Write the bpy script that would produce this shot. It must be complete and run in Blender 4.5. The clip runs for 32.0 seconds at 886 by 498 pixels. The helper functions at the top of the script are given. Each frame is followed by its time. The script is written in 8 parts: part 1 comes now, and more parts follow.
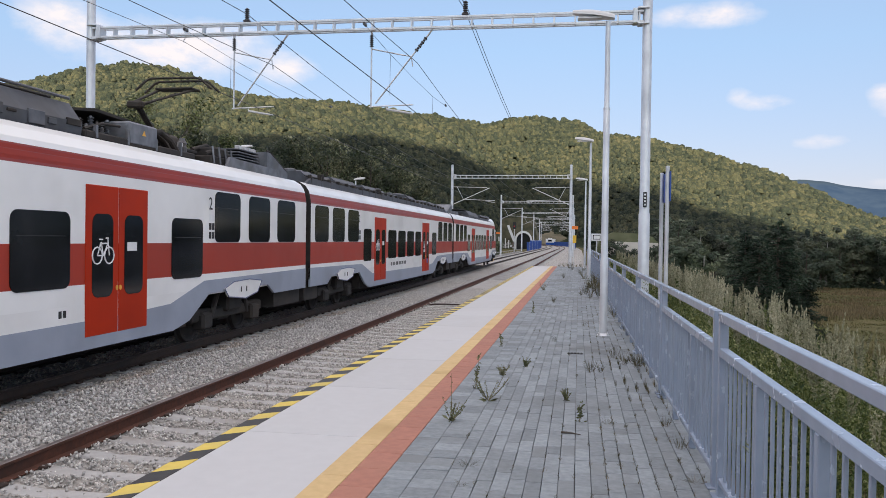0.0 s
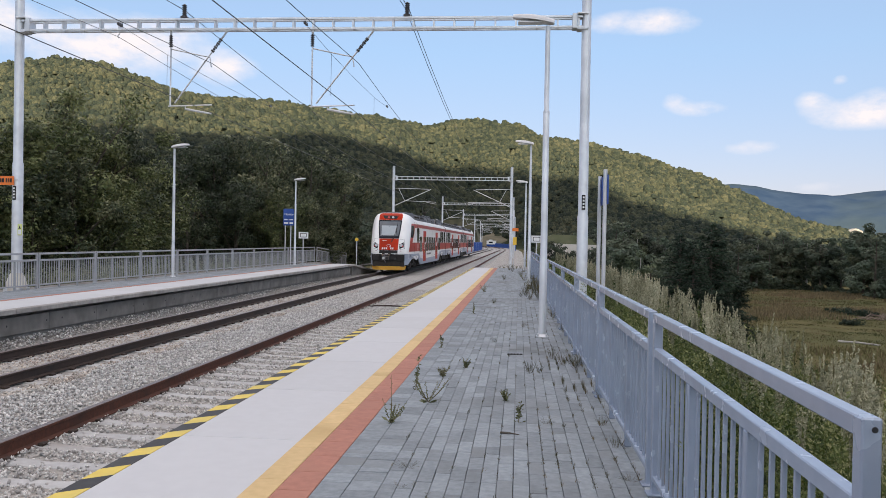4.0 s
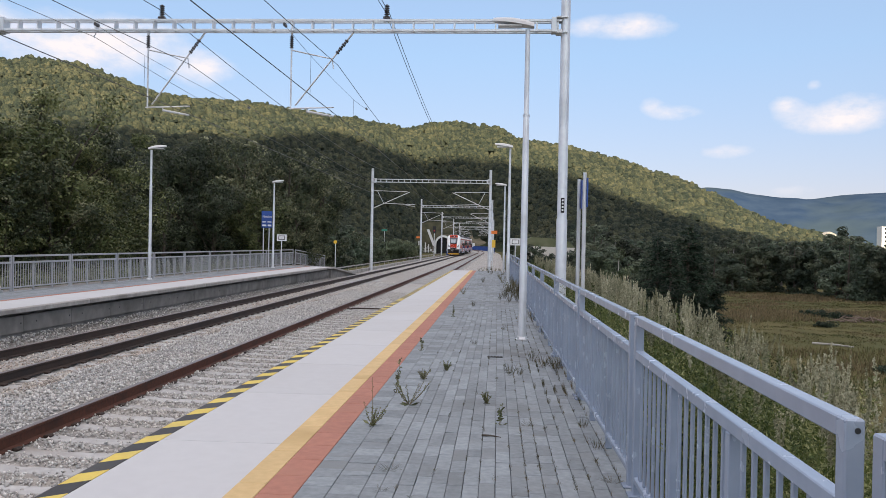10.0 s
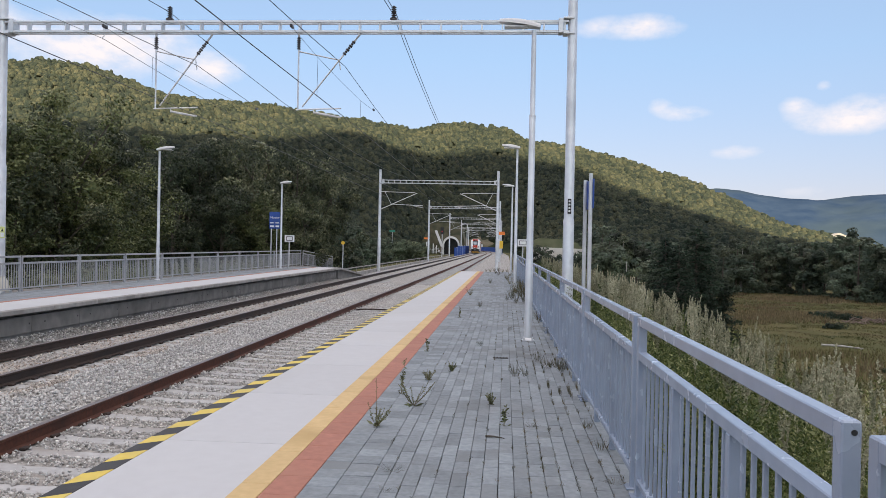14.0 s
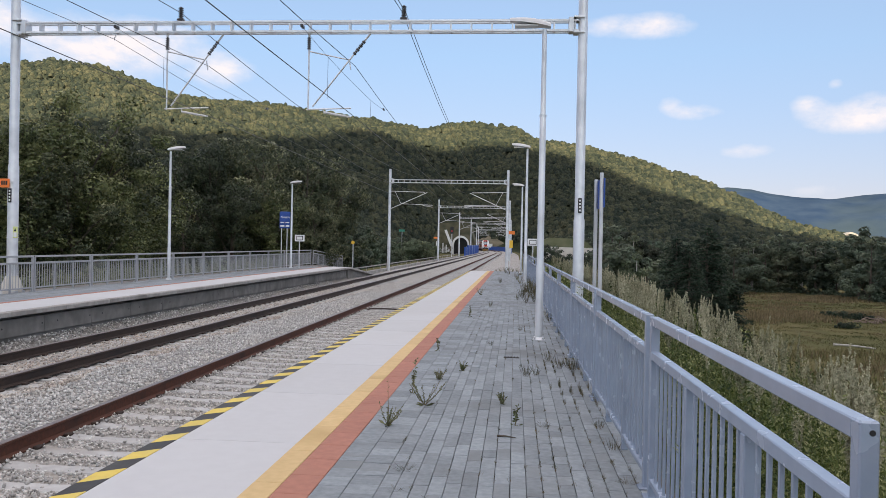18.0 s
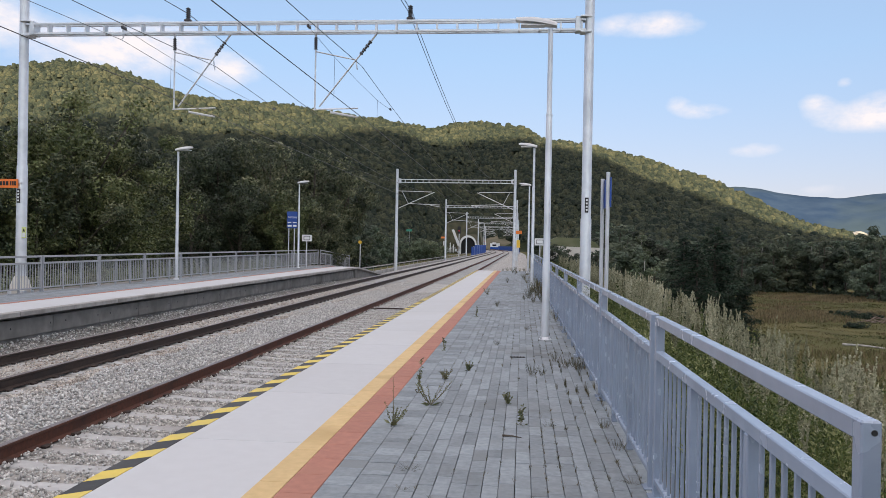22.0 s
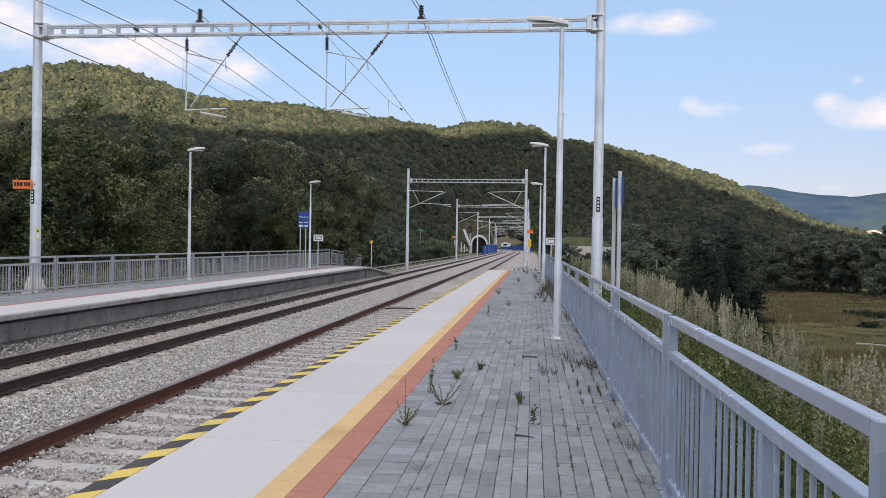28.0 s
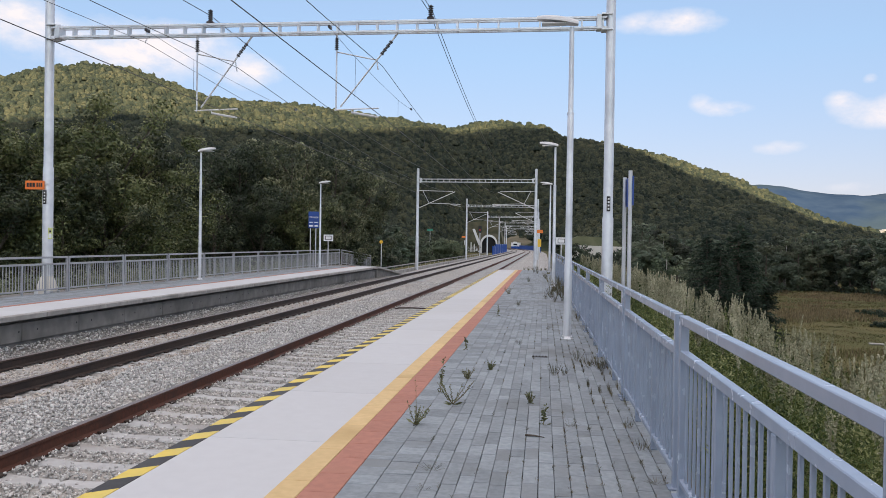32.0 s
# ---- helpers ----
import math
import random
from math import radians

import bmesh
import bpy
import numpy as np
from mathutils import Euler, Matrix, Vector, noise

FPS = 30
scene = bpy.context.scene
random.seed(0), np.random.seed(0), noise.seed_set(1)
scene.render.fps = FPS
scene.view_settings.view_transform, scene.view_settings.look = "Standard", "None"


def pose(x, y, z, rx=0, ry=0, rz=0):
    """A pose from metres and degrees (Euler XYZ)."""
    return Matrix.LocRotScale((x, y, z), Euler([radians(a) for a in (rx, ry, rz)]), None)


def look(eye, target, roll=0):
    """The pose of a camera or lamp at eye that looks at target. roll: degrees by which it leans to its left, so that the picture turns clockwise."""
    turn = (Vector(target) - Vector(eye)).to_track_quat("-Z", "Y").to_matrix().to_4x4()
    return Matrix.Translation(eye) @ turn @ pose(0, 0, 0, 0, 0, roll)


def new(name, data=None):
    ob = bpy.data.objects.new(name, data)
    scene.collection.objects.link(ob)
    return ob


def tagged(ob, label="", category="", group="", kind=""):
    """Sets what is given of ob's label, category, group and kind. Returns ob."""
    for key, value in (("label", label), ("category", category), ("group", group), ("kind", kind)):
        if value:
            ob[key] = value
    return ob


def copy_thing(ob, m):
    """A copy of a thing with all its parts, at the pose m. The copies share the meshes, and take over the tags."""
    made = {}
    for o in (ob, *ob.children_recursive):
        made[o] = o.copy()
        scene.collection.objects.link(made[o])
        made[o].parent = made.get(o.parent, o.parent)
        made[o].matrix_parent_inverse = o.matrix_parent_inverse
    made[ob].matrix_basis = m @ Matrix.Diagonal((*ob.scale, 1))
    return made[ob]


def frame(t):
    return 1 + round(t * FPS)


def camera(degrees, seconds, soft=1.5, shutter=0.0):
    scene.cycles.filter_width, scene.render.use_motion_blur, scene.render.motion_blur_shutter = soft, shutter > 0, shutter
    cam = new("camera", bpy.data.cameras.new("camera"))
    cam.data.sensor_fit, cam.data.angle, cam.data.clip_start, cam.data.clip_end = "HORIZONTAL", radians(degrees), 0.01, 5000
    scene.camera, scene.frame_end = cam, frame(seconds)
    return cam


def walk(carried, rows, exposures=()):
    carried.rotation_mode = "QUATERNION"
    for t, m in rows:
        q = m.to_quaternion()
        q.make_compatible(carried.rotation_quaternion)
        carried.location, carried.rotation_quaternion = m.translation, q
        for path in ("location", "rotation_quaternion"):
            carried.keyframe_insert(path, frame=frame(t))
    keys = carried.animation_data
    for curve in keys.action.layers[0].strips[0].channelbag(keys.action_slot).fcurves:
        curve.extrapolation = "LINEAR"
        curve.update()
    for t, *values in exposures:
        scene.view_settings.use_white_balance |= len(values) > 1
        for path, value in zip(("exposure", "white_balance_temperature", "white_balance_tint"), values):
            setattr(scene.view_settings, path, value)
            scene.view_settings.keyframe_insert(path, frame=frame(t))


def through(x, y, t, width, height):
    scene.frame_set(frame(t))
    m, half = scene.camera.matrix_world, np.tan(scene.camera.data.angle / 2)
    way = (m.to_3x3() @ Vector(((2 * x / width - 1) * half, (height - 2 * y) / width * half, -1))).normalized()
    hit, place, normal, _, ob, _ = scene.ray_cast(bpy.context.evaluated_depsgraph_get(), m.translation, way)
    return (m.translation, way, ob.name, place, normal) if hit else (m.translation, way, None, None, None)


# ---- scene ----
# Plan: the far platform edge runs along +y, z = 0 is the platform surface, the eye stands at x = 0, y = 0.
EYE_Z = 1.52
EXPOSURE = 1.56
cam = camera(57.13, 32.0, soft=0.8)
walk(cam, [(t, pose(x, 0, EYE_Z, rx, ry, rz)) for t, x, rx, ry, rz in (
    (0, -0.020, 89.282, -0.807, 9.459), (0.5, -0.018, 89.289, -0.832, 8.851), (1, -0.016, 89.302, -0.858, 8.312),
    (1.5, -0.014, 89.324, -0.887, 7.821), (2, -0.012, 89.355, -0.925, 7.312), (2.5, -0.012, 89.382, -0.956, 6.774),
    (3, -0.012, 89.401, -0.978, 6.245), (3.5, -0.012, 89.419, -1.008, 5.738), (5.5, -0.016, 89.531, -1.078, 4.676),
    (6, -0.016, 89.529, -1.075, 4.581), (6.5, -0.016, 89.532, -1.085, 4.481), (7, -0.016, 89.552, -1.090, 4.355),
    (7.5, -0.016, 89.590, -1.091, 4.189), (8, -0.016, 89.620, -1.103, 4.022), (8.5, -0.017, 89.641, -1.125, 3.893),
    (9, -0.017, 89.655, -1.125, 3.807), (9.5, -0.026, 89.659, -1.109, 3.781), (10, -0.036, 89.662, -1.097, 3.827),
    (10.5, -0.036, 89.666, -1.095, 3.934), (11, -0.036, 89.671, -1.120, 4.079), (11.5, -0.036, 89.674, -1.139, 4.219),
    (12, -0.036, 89.681, -1.127, 4.304), (12.5, -0.030, 89.694, -1.116, 4.333), (13, -0.024, 89.708, -1.120, 4.343),
    (13.5, -0.014, 89.719, -1.129, 4.357), (14, -0.004, 89.719, -1.138, 4.386), (14.5, -0.006, 89.710, -1.124, 4.426),
    (16.5, -0.010, 89.705, -1.108, 4.567), (17, -0.013, 89.701, -1.107, 4.655), (17.5, -0.015, 89.689, -1.106, 4.822),
    (18, -0.018, 89.669, -1.094, 5.066), (18.5, -0.012, 89.656, -1.076, 5.286), (19, -0.006, 89.653, -1.068, 5.420),
    (19.5, -0.003, 89.648, -1.055, 5.493), (20, 0.000, 89.641, -1.029, 5.525), (20.5, 0.000, 89.639, -1.021, 5.536),
    (21, 0.000, 89.639, -1.026, 5.550), (21.5, 0.000, 89.641, -1.025, 5.569), (22, 0.000, 89.641, -1.034, 5.583),
    (22.5, 0.001, 89.641, -1.037, 5.606), (23, 0.002, 89.645, -1.021, 5.659), (23.5, 0.003, 89.647, -1.018, 5.729),
    (24, 0.004, 89.639, -1.022, 5.793), (24.5, 0.003, 89.620, -1.009, 5.853), (25, 0.003, 89.603, -0.989, 5.911),
    (25.5, 0.002, 89.601, -0.986, 5.968), (27.5, -0.004, 89.599, -0.937, 6.241), (28, -0.006, 89.599, -0.910, 6.360),
    (28.5, -0.007, 89.599, -0.885, 6.489), (29, -0.009, 89.601, -0.874, 6.608), (29.5, -0.010, 89.603, -0.872, 6.705),
    (30, -0.012, 89.602, -0.870, 6.786), (30.5, -0.011, 89.598, -0.865, 6.857), (31, -0.011, 89.593, -0.864, 6.923),
    (31.5, -0.011, 89.586, -0.863, 6.986), (32, -0.010, 89.577, -0.847, 7.047))], [(0.0, EXPOSURE), (32.0, EXPOSURE)])

# ---- light ----
SUN_EL, SUN_AZ = 26.0, 172.0      # degrees above the horizon; compass turn from +y, clockwise
HAZE, FILL_OVERCAST, CUMULUS = (3.7, 4.05, 5.45), (9.6, 8.75, 8.85), (6.9, 6.4, 6.5)
world = bpy.data.worlds.new("sky")
scene.world = world
world.use_nodes = True
wn, wl = world.node_tree.nodes, world.node_tree.links
wn.clear()
w_out = wn.new("ShaderNodeOutputWorld")
w_bg = wn.new("ShaderNodeBackground")
w_bg.inputs["Strength"].default_value = 0.05
sky = wn.new("ShaderNodeTexSky")
sky.sky_type, sky.sun_disc = "NISHITA", False
sky.sun_elevation, sky.sun_rotation = radians(SUN_EL), radians(SUN_AZ)
sky.air_density, sky.dust_density, sky.ozone_density = 1.0, 0.6, 2.0
w_co = wn.new("ShaderNodeTexCoord")


def w_math(op, a, b=None, clamp=False):
    n = wn.new("ShaderNodeMath")
    n.operation, n.use_clamp = op, clamp
    for i, v in enumerate((a, b)):
        if v is None:
            continue
        if isinstance(v, (int, float)):
            n.inputs[i].default_value = v
        else:
            wl.new(v, n.inputs[i])
    return n.outputs[0]


# Clouds: small cumulus, each a soft ellipse of sky broken up by noise.
CLOUDS = ((21.7, 8.3, 2.8, 0.8, 0.62), (23.0, 9.2, 1.8, 0.8, 0.38), (18.9, 9.4, 0.9, 0.6, 0.5), (20.5, 10.5, 0.5, 0.4, 0.32), (9.4, 14.8, 2.2, 0.8, 0.6), (6.0, 14.9, 1.8, 0.7, 0.4),
          (12.0, 9.1, 1.6, 0.55, 0.5), (10.3, 9.7, 0.9, 0.6, 0.3), (15.3, 6.5, 1.8, 0.5, 0.4), (19.3, 3.9, 2.4, 0.45, 0.26),
          (-28.0, 12.0, 4.5, 1.8, 0.7), (-35.0, 13.3, 2.4, 1.6, 0.6), (-20.4, 11.4, 2.0, 1.0, 0.6), (-24.0, 13.3, 2.5, 0.8, 0.4),
          (-60.0, 20.0, 9.0, 3.0, 0.6), (60.0, 18.0, 10.0, 3.0, 0.6), (110.0, 24.0, 14.0, 4.0, 0.6), (-120.0, 26.0, 14.0, 4.0, 0.6))
w_noise = wn.new("ShaderNodeTexNoise")
w_noise.inputs["Scale"].default_value, w_noise.inputs["Detail"].default_value, w_noise.inputs["Roughness"].default_value = 26.0, 6.0, 0.62
w_map = wn.new("ShaderNodeMapping")
w_map.inputs["Scale"].default_value = (1.0, 1.0, 1.9)
wl.new(w_co.outputs["Generated"], w_map.inputs["Vector"])
wl.new(w_map.outputs["Vector"], w_noise.inputs["Vector"])
w_sep = wn.new("ShaderNodeSeparateXYZ")
wl.new(w_co.outputs["Generated"], w_sep.inputs[0])
w_az = w_math("ARCTAN2", w_sep.outputs[0], w_sep.outputs[1])
w_el = w_math("ARCSINE", w_sep.outputs[2])
cover = None
for az, el, wa, we, amount in CLOUDS:
    da = w_math("DIVIDE", w_math("SUBTRACT", w_az, radians(az)), radians(wa))
    de = w_math("DIVIDE", w_math("SUBTRACT", w_el, radians(el)), radians(we))
    d2 = w_math("ADD", w_math("MULTIPLY", da, da), w_math("MULTIPLY", de, de))
    env = w_math("MULTIPLY", w_math("EXPONENT", w_math("MULTIPLY", d2, -0.9)), amount)
    cover = env if cover is None else w_math("ADD", cover, env)
w_cloud = w_math("MULTIPLY", w_math("SUBTRACT", w_math("MULTIPLY", cover, w_math("MULTIPLY", w_noise.outputs[0], 3.2)), 0.27), 1.15, True)


def w_blend(fac, c1, c2):
    n = wn.new("ShaderNodeMixRGB")
    for sock, v in (("Fac", fac), ("Color1", c1), ("Color2", c2)):
        if isinstance(v, tuple):
            n.inputs[sock].default_value = (*v, 1)
        elif isinstance(v, float):
            n.inputs[sock].default_value = v
        else:
            wl.new(v, n.inputs[sock])
    return n.outputs[0]


# Haze low down, unseen bright thin overcast overhead added as fill, cumulus in front.
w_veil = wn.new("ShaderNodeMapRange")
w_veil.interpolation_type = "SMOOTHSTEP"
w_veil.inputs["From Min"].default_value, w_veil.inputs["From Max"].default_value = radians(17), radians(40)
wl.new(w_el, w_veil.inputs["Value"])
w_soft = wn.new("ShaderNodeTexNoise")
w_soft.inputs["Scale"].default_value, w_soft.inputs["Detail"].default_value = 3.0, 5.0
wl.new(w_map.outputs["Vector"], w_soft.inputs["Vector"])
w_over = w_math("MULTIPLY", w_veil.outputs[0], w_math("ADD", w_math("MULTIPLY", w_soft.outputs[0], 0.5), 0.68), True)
hazy = w_blend(0.60, sky.outputs[0], HAZE)
# clearer blue higher up, a pale lilac haze towards the horizon
w_low = wn.new("ShaderNodeMapRange")
w_low.inputs["From Min"].default_value, w_low.inputs["From Max"].default_value = radians(3.0), radians(13.0)
wl.new(w_el, w_low.inputs["Value"])
w_tint = wn.new("ShaderNodeMixRGB")
w_tint.blend_type = "MULTIPLY"
w_tint.inputs["Fac"].default_value = 1.0
wl.new(hazy, w_tint.inputs["Color1"])
wl.new(w_blend(w_low.outputs[0], (1.02, 0.915, 0.935), (0.915, 1.065, 1.11)), w_tint.inputs["Color2"])
hazy = w_tint.outputs[0]
veiled = w_blend(w_over, hazy, FILL_OVERCAST)
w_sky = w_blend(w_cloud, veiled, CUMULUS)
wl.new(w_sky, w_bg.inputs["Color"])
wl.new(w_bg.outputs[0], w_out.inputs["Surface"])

sun = new("sun", bpy.data.lights.new("sun", "SUN"))
sun.data.energy, sun.data.angle, sun.data.color = 3.9, radians(0.6), (1.0, 0.82, 0.58)
SUN_FROM = Vector((math.sin(radians(SUN_AZ)) * math.cos(radians(SUN_EL)), math.cos(radians(SUN_AZ)) * math.cos(radians(SUN_EL)), math.sin(radians(SUN_EL))))
sun.matrix_world = look(SUN_FROM * 300, (0, 0, 0))


# ---- materials ----
def material(name, dark, light, scale=4.0, rough=0.8, metal=0.0, bump=0.0, bump_scale=40.0, stain=None, stain_scale=0.7, rand=0.0, island=0.0, spec=0.5, coat=0.0):
    """Two tones in fine noise, an optional third in large stains, and relief."""
    m = bpy.data.materials.new(name)
    m.use_nodes = True
    n, l = m.node_tree.nodes, m.node_tree.links
    b = n["Principled BSDF"]
    b.inputs["Roughness"].default_value, b.inputs["Metallic"].default_value = rough, metal
    b.inputs["Specular IOR Level"].default_value = spec
    b.inputs["Coat Weight"].default_value = coat
    co = n.new("ShaderNodeTexCoord")
    info = n.new("ShaderNodeObjectInfo")
    shift = n.new("ShaderNodeVectorMath")
    shift.operation = "MULTIPLY_ADD"
    l.new(info.outputs["Random"], shift.inputs[0])
    shift.inputs[1].default_value = (37.0, 19.0, 11.0)
    l.new(co.outputs["Object"], shift.inputs[2])
    def noise_node(s, detail=5.0):
        t = n.new("ShaderNodeTexNoise")
        t.inputs["Scale"].default_value, t.inputs["Detail"].default_value = s, detail
        l.new(shift.outputs[0], t.inputs["Vector"])
        return t.outputs[0]
    def ramp(fac, a, bb):
        r = n.new("ShaderNodeMapRange")
        r.inputs["From Min"].default_value, r.inputs["From Max"].default_value = a, bb
        l.new(fac, r.inputs["Value"])
        return r.outputs[0]
    def mix(fac, a, c):
        x = n.new("ShaderNodeMixRGB")
        for sock, v in (("Fac", fac), ("Color1", a), ("Color2", c)):
            if isinstance(v, tuple):
                x.inputs[sock].default_value = (*v, 1)
            elif isinstance(v, float):
                x.inputs[sock].default_value = v
            else:
                l.new(v, x.inputs[sock])
        return x
    fine = noise_node(scale)
    col = mix(ramp(fine, 0.32, 0.68), dark, light).outputs[0]
    if stain:
        col = mix(ramp(noise_node(stain_scale, 8.0), 0.5, 0.72), col, stain).outputs[0]
    for amount, out in ((rand, info.outputs["Random"]), (island, None)):
        if amount:
            if out is None:
                out = n.new("ShaderNodeNewGeometry").outputs["Random Per Island"]
            v = n.new("ShaderNodeMapRange")
            v.inputs["To Min"].default_value, v.inputs["To Max"].default_value = 1 - amount, 1 + amount
            l.new(out, v.inputs["Value"])
            h = n.new("ShaderNodeVectorMath")
            h.operation = "SCALE"
            l.new(col, h.inputs[0])
            l.new(v.outputs[0], h.inputs["Scale"])
            col = h.outputs[0]
    l.new(col, b.inputs["Base Color"])
    r = n.new("ShaderNodeMapRange")
    r.inputs["To Min"].default_value, r.inputs["To Max"].default_value = max(rough - 0.08, 0.02), min(rough + 0.1, 1)
    l.new(fine, r.inputs["Value"])
    l.new(r.outputs[0], b.inputs["Roughness"])
    if bump:
        bp = n.new("ShaderNodeBump")
        bp.inputs["Strength"].default_value, bp.inputs["Distance"].default_value = 0.7, bump
        l.new(noise_node(bump_scale, 6.0), bp.inputs["Height"])
        l.new(bp.outputs[0], b.inputs["Normal"])
    return m


def foliage(name, dark, light, autumn=None, island=0.35, scale=0.6, through=0.25, bump=0.0, bump_scale=1.0, rand=0.15):
    m = material(name, dark, light, scale, 0.65, 0.0, bump, bump_scale, autumn, 0.25, rand, island, 0.3)
    b = m.node_tree.nodes["Principled BSDF"]
    tr = m.node_tree.nodes.new("ShaderNodeBsdfTranslucent")
    add = m.node_tree.nodes.new("ShaderNodeMixShader")
    add.inputs["Fac"].default_value = through
    out = m.node_tree.nodes["Material Output"]
    src = b.inputs["Base Color"].links[0].from_socket
    m.node_tree.links.new(src, tr.inputs["Color"])
    m.node_tree.links.new(b.outputs[0], add.inputs[1])
    m.node_tree.links.new(tr.outputs[0], add.inputs[2])
    m.node_tree.links.new(add.outputs[0], out.inputs["Surface"])
    return m


def leafage(name, tones, through=0.2, stand_scale=0.4, rough=0.55, rand=0.12):
    """Leaves that each take one of a few tones, some of them pale undersides."""
    m = bpy.data.materials.new(name)
    m.use_nodes = True
    n, l = m.node_tree.nodes, m.node_tree.links
    b = n["Principled BSDF"]
    b.inputs["Roughness"].default_value, b.inputs["Specular IOR Level"].default_value = rough, 0.35
    co, info = n.new("ShaderNodeTexCoord"), n.new("ShaderNodeObjectInfo")
    t = n.new("ShaderNodeTexNoise")
    t.inputs["Scale"].default_value, t.inputs["Detail"].default_value = stand_scale, 3.0
    l.new(co.outputs["Object"], t.inputs["Vector"])
    leaf = n.new("ShaderNodeNewGeometry").outputs["Random Per Island"]
    def sums(op, p, q):
        k = n.new("ShaderNodeMath")
        k.operation = op
        for i, v in enumerate((p, q)):
            if isinstance(v, float):
                k.inputs[i].default_value = v
            else:
                l.new(v, k.inputs[i])
        return k.outputs[0]
    # tone noise imitates lit and shaded clumps of leaves
    fac = sums("ADD", sums("ADD", sums("MULTIPLY", leaf, 0.66), 0.17), sums("MULTIPLY", sums("SUBTRACT", t.outputs[0], 0.5), 2.1))
    fac = sums("ADD", fac, sums("MULTIPLY", sums("SUBTRACT", info.outputs["Random"], 0.5), 2.0 * rand))
    ramp = n.new("ShaderNodeValToRGB")
    while len(ramp.color_ramp.elements) < len(tones):
        ramp.color_ramp.elements.new(0.5)
    for e, (pos, col) in zip(ramp.color_ramp.elements, tones):
        e.position, e.color = pos, (*col, 1)
    l.new(fac, ramp.inputs["Fac"])
    l.new(ramp.outputs[0], b.inputs["Base Color"])
    tr, mx = n.new("ShaderNodeBsdfTranslucent"), n.new("ShaderNodeMixShader")
    mx.inputs["Fac"].default_value = through
    l.new(ramp.outputs[0], tr.inputs["Color"])
    l.new(b.outputs[0], mx.inputs[1])
    l.new(tr.outputs[0], mx.inputs[2])
    l.new(mx.outputs[0], n["Material Output"].inputs["Surface"])
    return m


def woodland(name, tones, relief, grain):
    """Crowns that differ in tone from tree to tree, with leafy relief on each."""
    m = bpy.data.materials.new(name)
    m.use_nodes = True
    n, l = m.node_tree.nodes, m.node_tree.links
    b = n["Principled BSDF"]
    b.inputs["Roughness"].default_value, b.inputs["Specular IOR Level"].default_value = 0.9, 0.08
    co = n.new("ShaderNodeTexCoord")
    def noise_node(s, detail):
        t = n.new("ShaderNodeTexNoise")
        t.inputs["Scale"].default_value, t.inputs["Detail"].default_value = s, detail
        l.new(co.outputs["Object"], t.inputs["Vector"])
        return t.outputs[0]
    def sums(op, p, q):
        t = n.new("ShaderNodeMath")
        t.operation = op
        for i, v in enumerate((p, q)):
            if isinstance(v, float):
                t.inputs[i].default_value = v
            else:
                l.new(v, t.inputs[i])
        return t.outputs[0]
    # stands of like trees, single crowns, and tufts on a crown
    stand, tuft = noise_node(0.018, 3.0), noise_node(grain, 4.0)
    crown = n.new("ShaderNodeNewGeometry").outputs["Random Per Island"]
    fac = sums("ADD", sums("ADD", sums("MULTIPLY", crown, 0.66), sums("MULTIPLY", stand, 0.75)), sums("MULTIPLY", sums("SUBTRACT", tuft, 0.5), 1.5))
    fac = sums("SUBTRACT", fac, 0.23)
    ramp = n.new("ShaderNodeValToRGB")
    while len(ramp.color_ramp.elements) < len(tones):
        ramp.color_ramp.elements.new(0.5)
    for e, (pos, col) in zip(ramp.color_ramp.elements, tones):
        e.position, e.color = pos, (*col, 1)
    l.new(fac, ramp.inputs["Fac"])
    l.new(ramp.outputs[0], b.inputs["Base Color"])
    bp = n.new("ShaderNodeBump")
    bp.inputs["Strength"].default_value, bp.inputs["Distance"].default_value = 0.8, relief
    l.new(tuft, bp.inputs["Height"])
    l.new(bp.outputs[0], b.inputs["Normal"])
    return m


WHITE_SLAB = material("white_concrete", (0.4797, 0.4892, 0.5035), (0.5035, 0.5130, 0.5272), 9, 0.85, 0, 0.0008, 120, (0.4655, 0.4703, 0.4750), 0.5, 0.03)
CONCRETE = material("grey_concrete", (0.26, 0.25, 0.235), (0.36, 0.35, 0.33), 6, 0.9, 0, 0.003, 60, (0.18, 0.17, 0.155), 0.8, 0.06)
CONCRETE_D = material("weathered_concrete", (0.15, 0.145, 0.135), (0.23, 0.22, 0.205), 3, 0.92, 0, 0.004, 50, (0.10, 0.095, 0.085), 0.7, 0.06)
SLEEPER_CON = material("sleeper_concrete", (0.385, 0.385, 0.385), (0.465, 0.465, 0.46), 9, 0.9, 0, 0.003, 70, (0.30, 0.28, 0.26), 1.3, 0.06)
PAVER = material("grey_paver", (0.1832, 0.2100, 0.2305), (0.2522, 0.2830, 0.3054), 22, 0.86, 0, 0.002, 160, (0.1556, 0.1680, 0.1748), 0.8, 0.19)
PAVER_J = material("grey_paver_far", (0.1832, 0.2100, 0.2305), (0.2522, 0.2830, 0.3054), 22, 0.86, 0, 0.002, 160, (0.1556, 0.1680, 0.1748), 0.8, 0.0, 0.19)
JOINT = material("joint_sand", (0.07, 0.065, 0.055), (0.12, 0.11, 0.09), 30, 0.95, 0, 0.002, 200)
YELLOW_TILE = material("yellow_tile", (0.55, 0.392, 0.185), (0.62, 0.45, 0.225), 16, 0.8, 0, 0.0015, 140, (0.46, 0.32, 0.14), 1.2, 0.05)
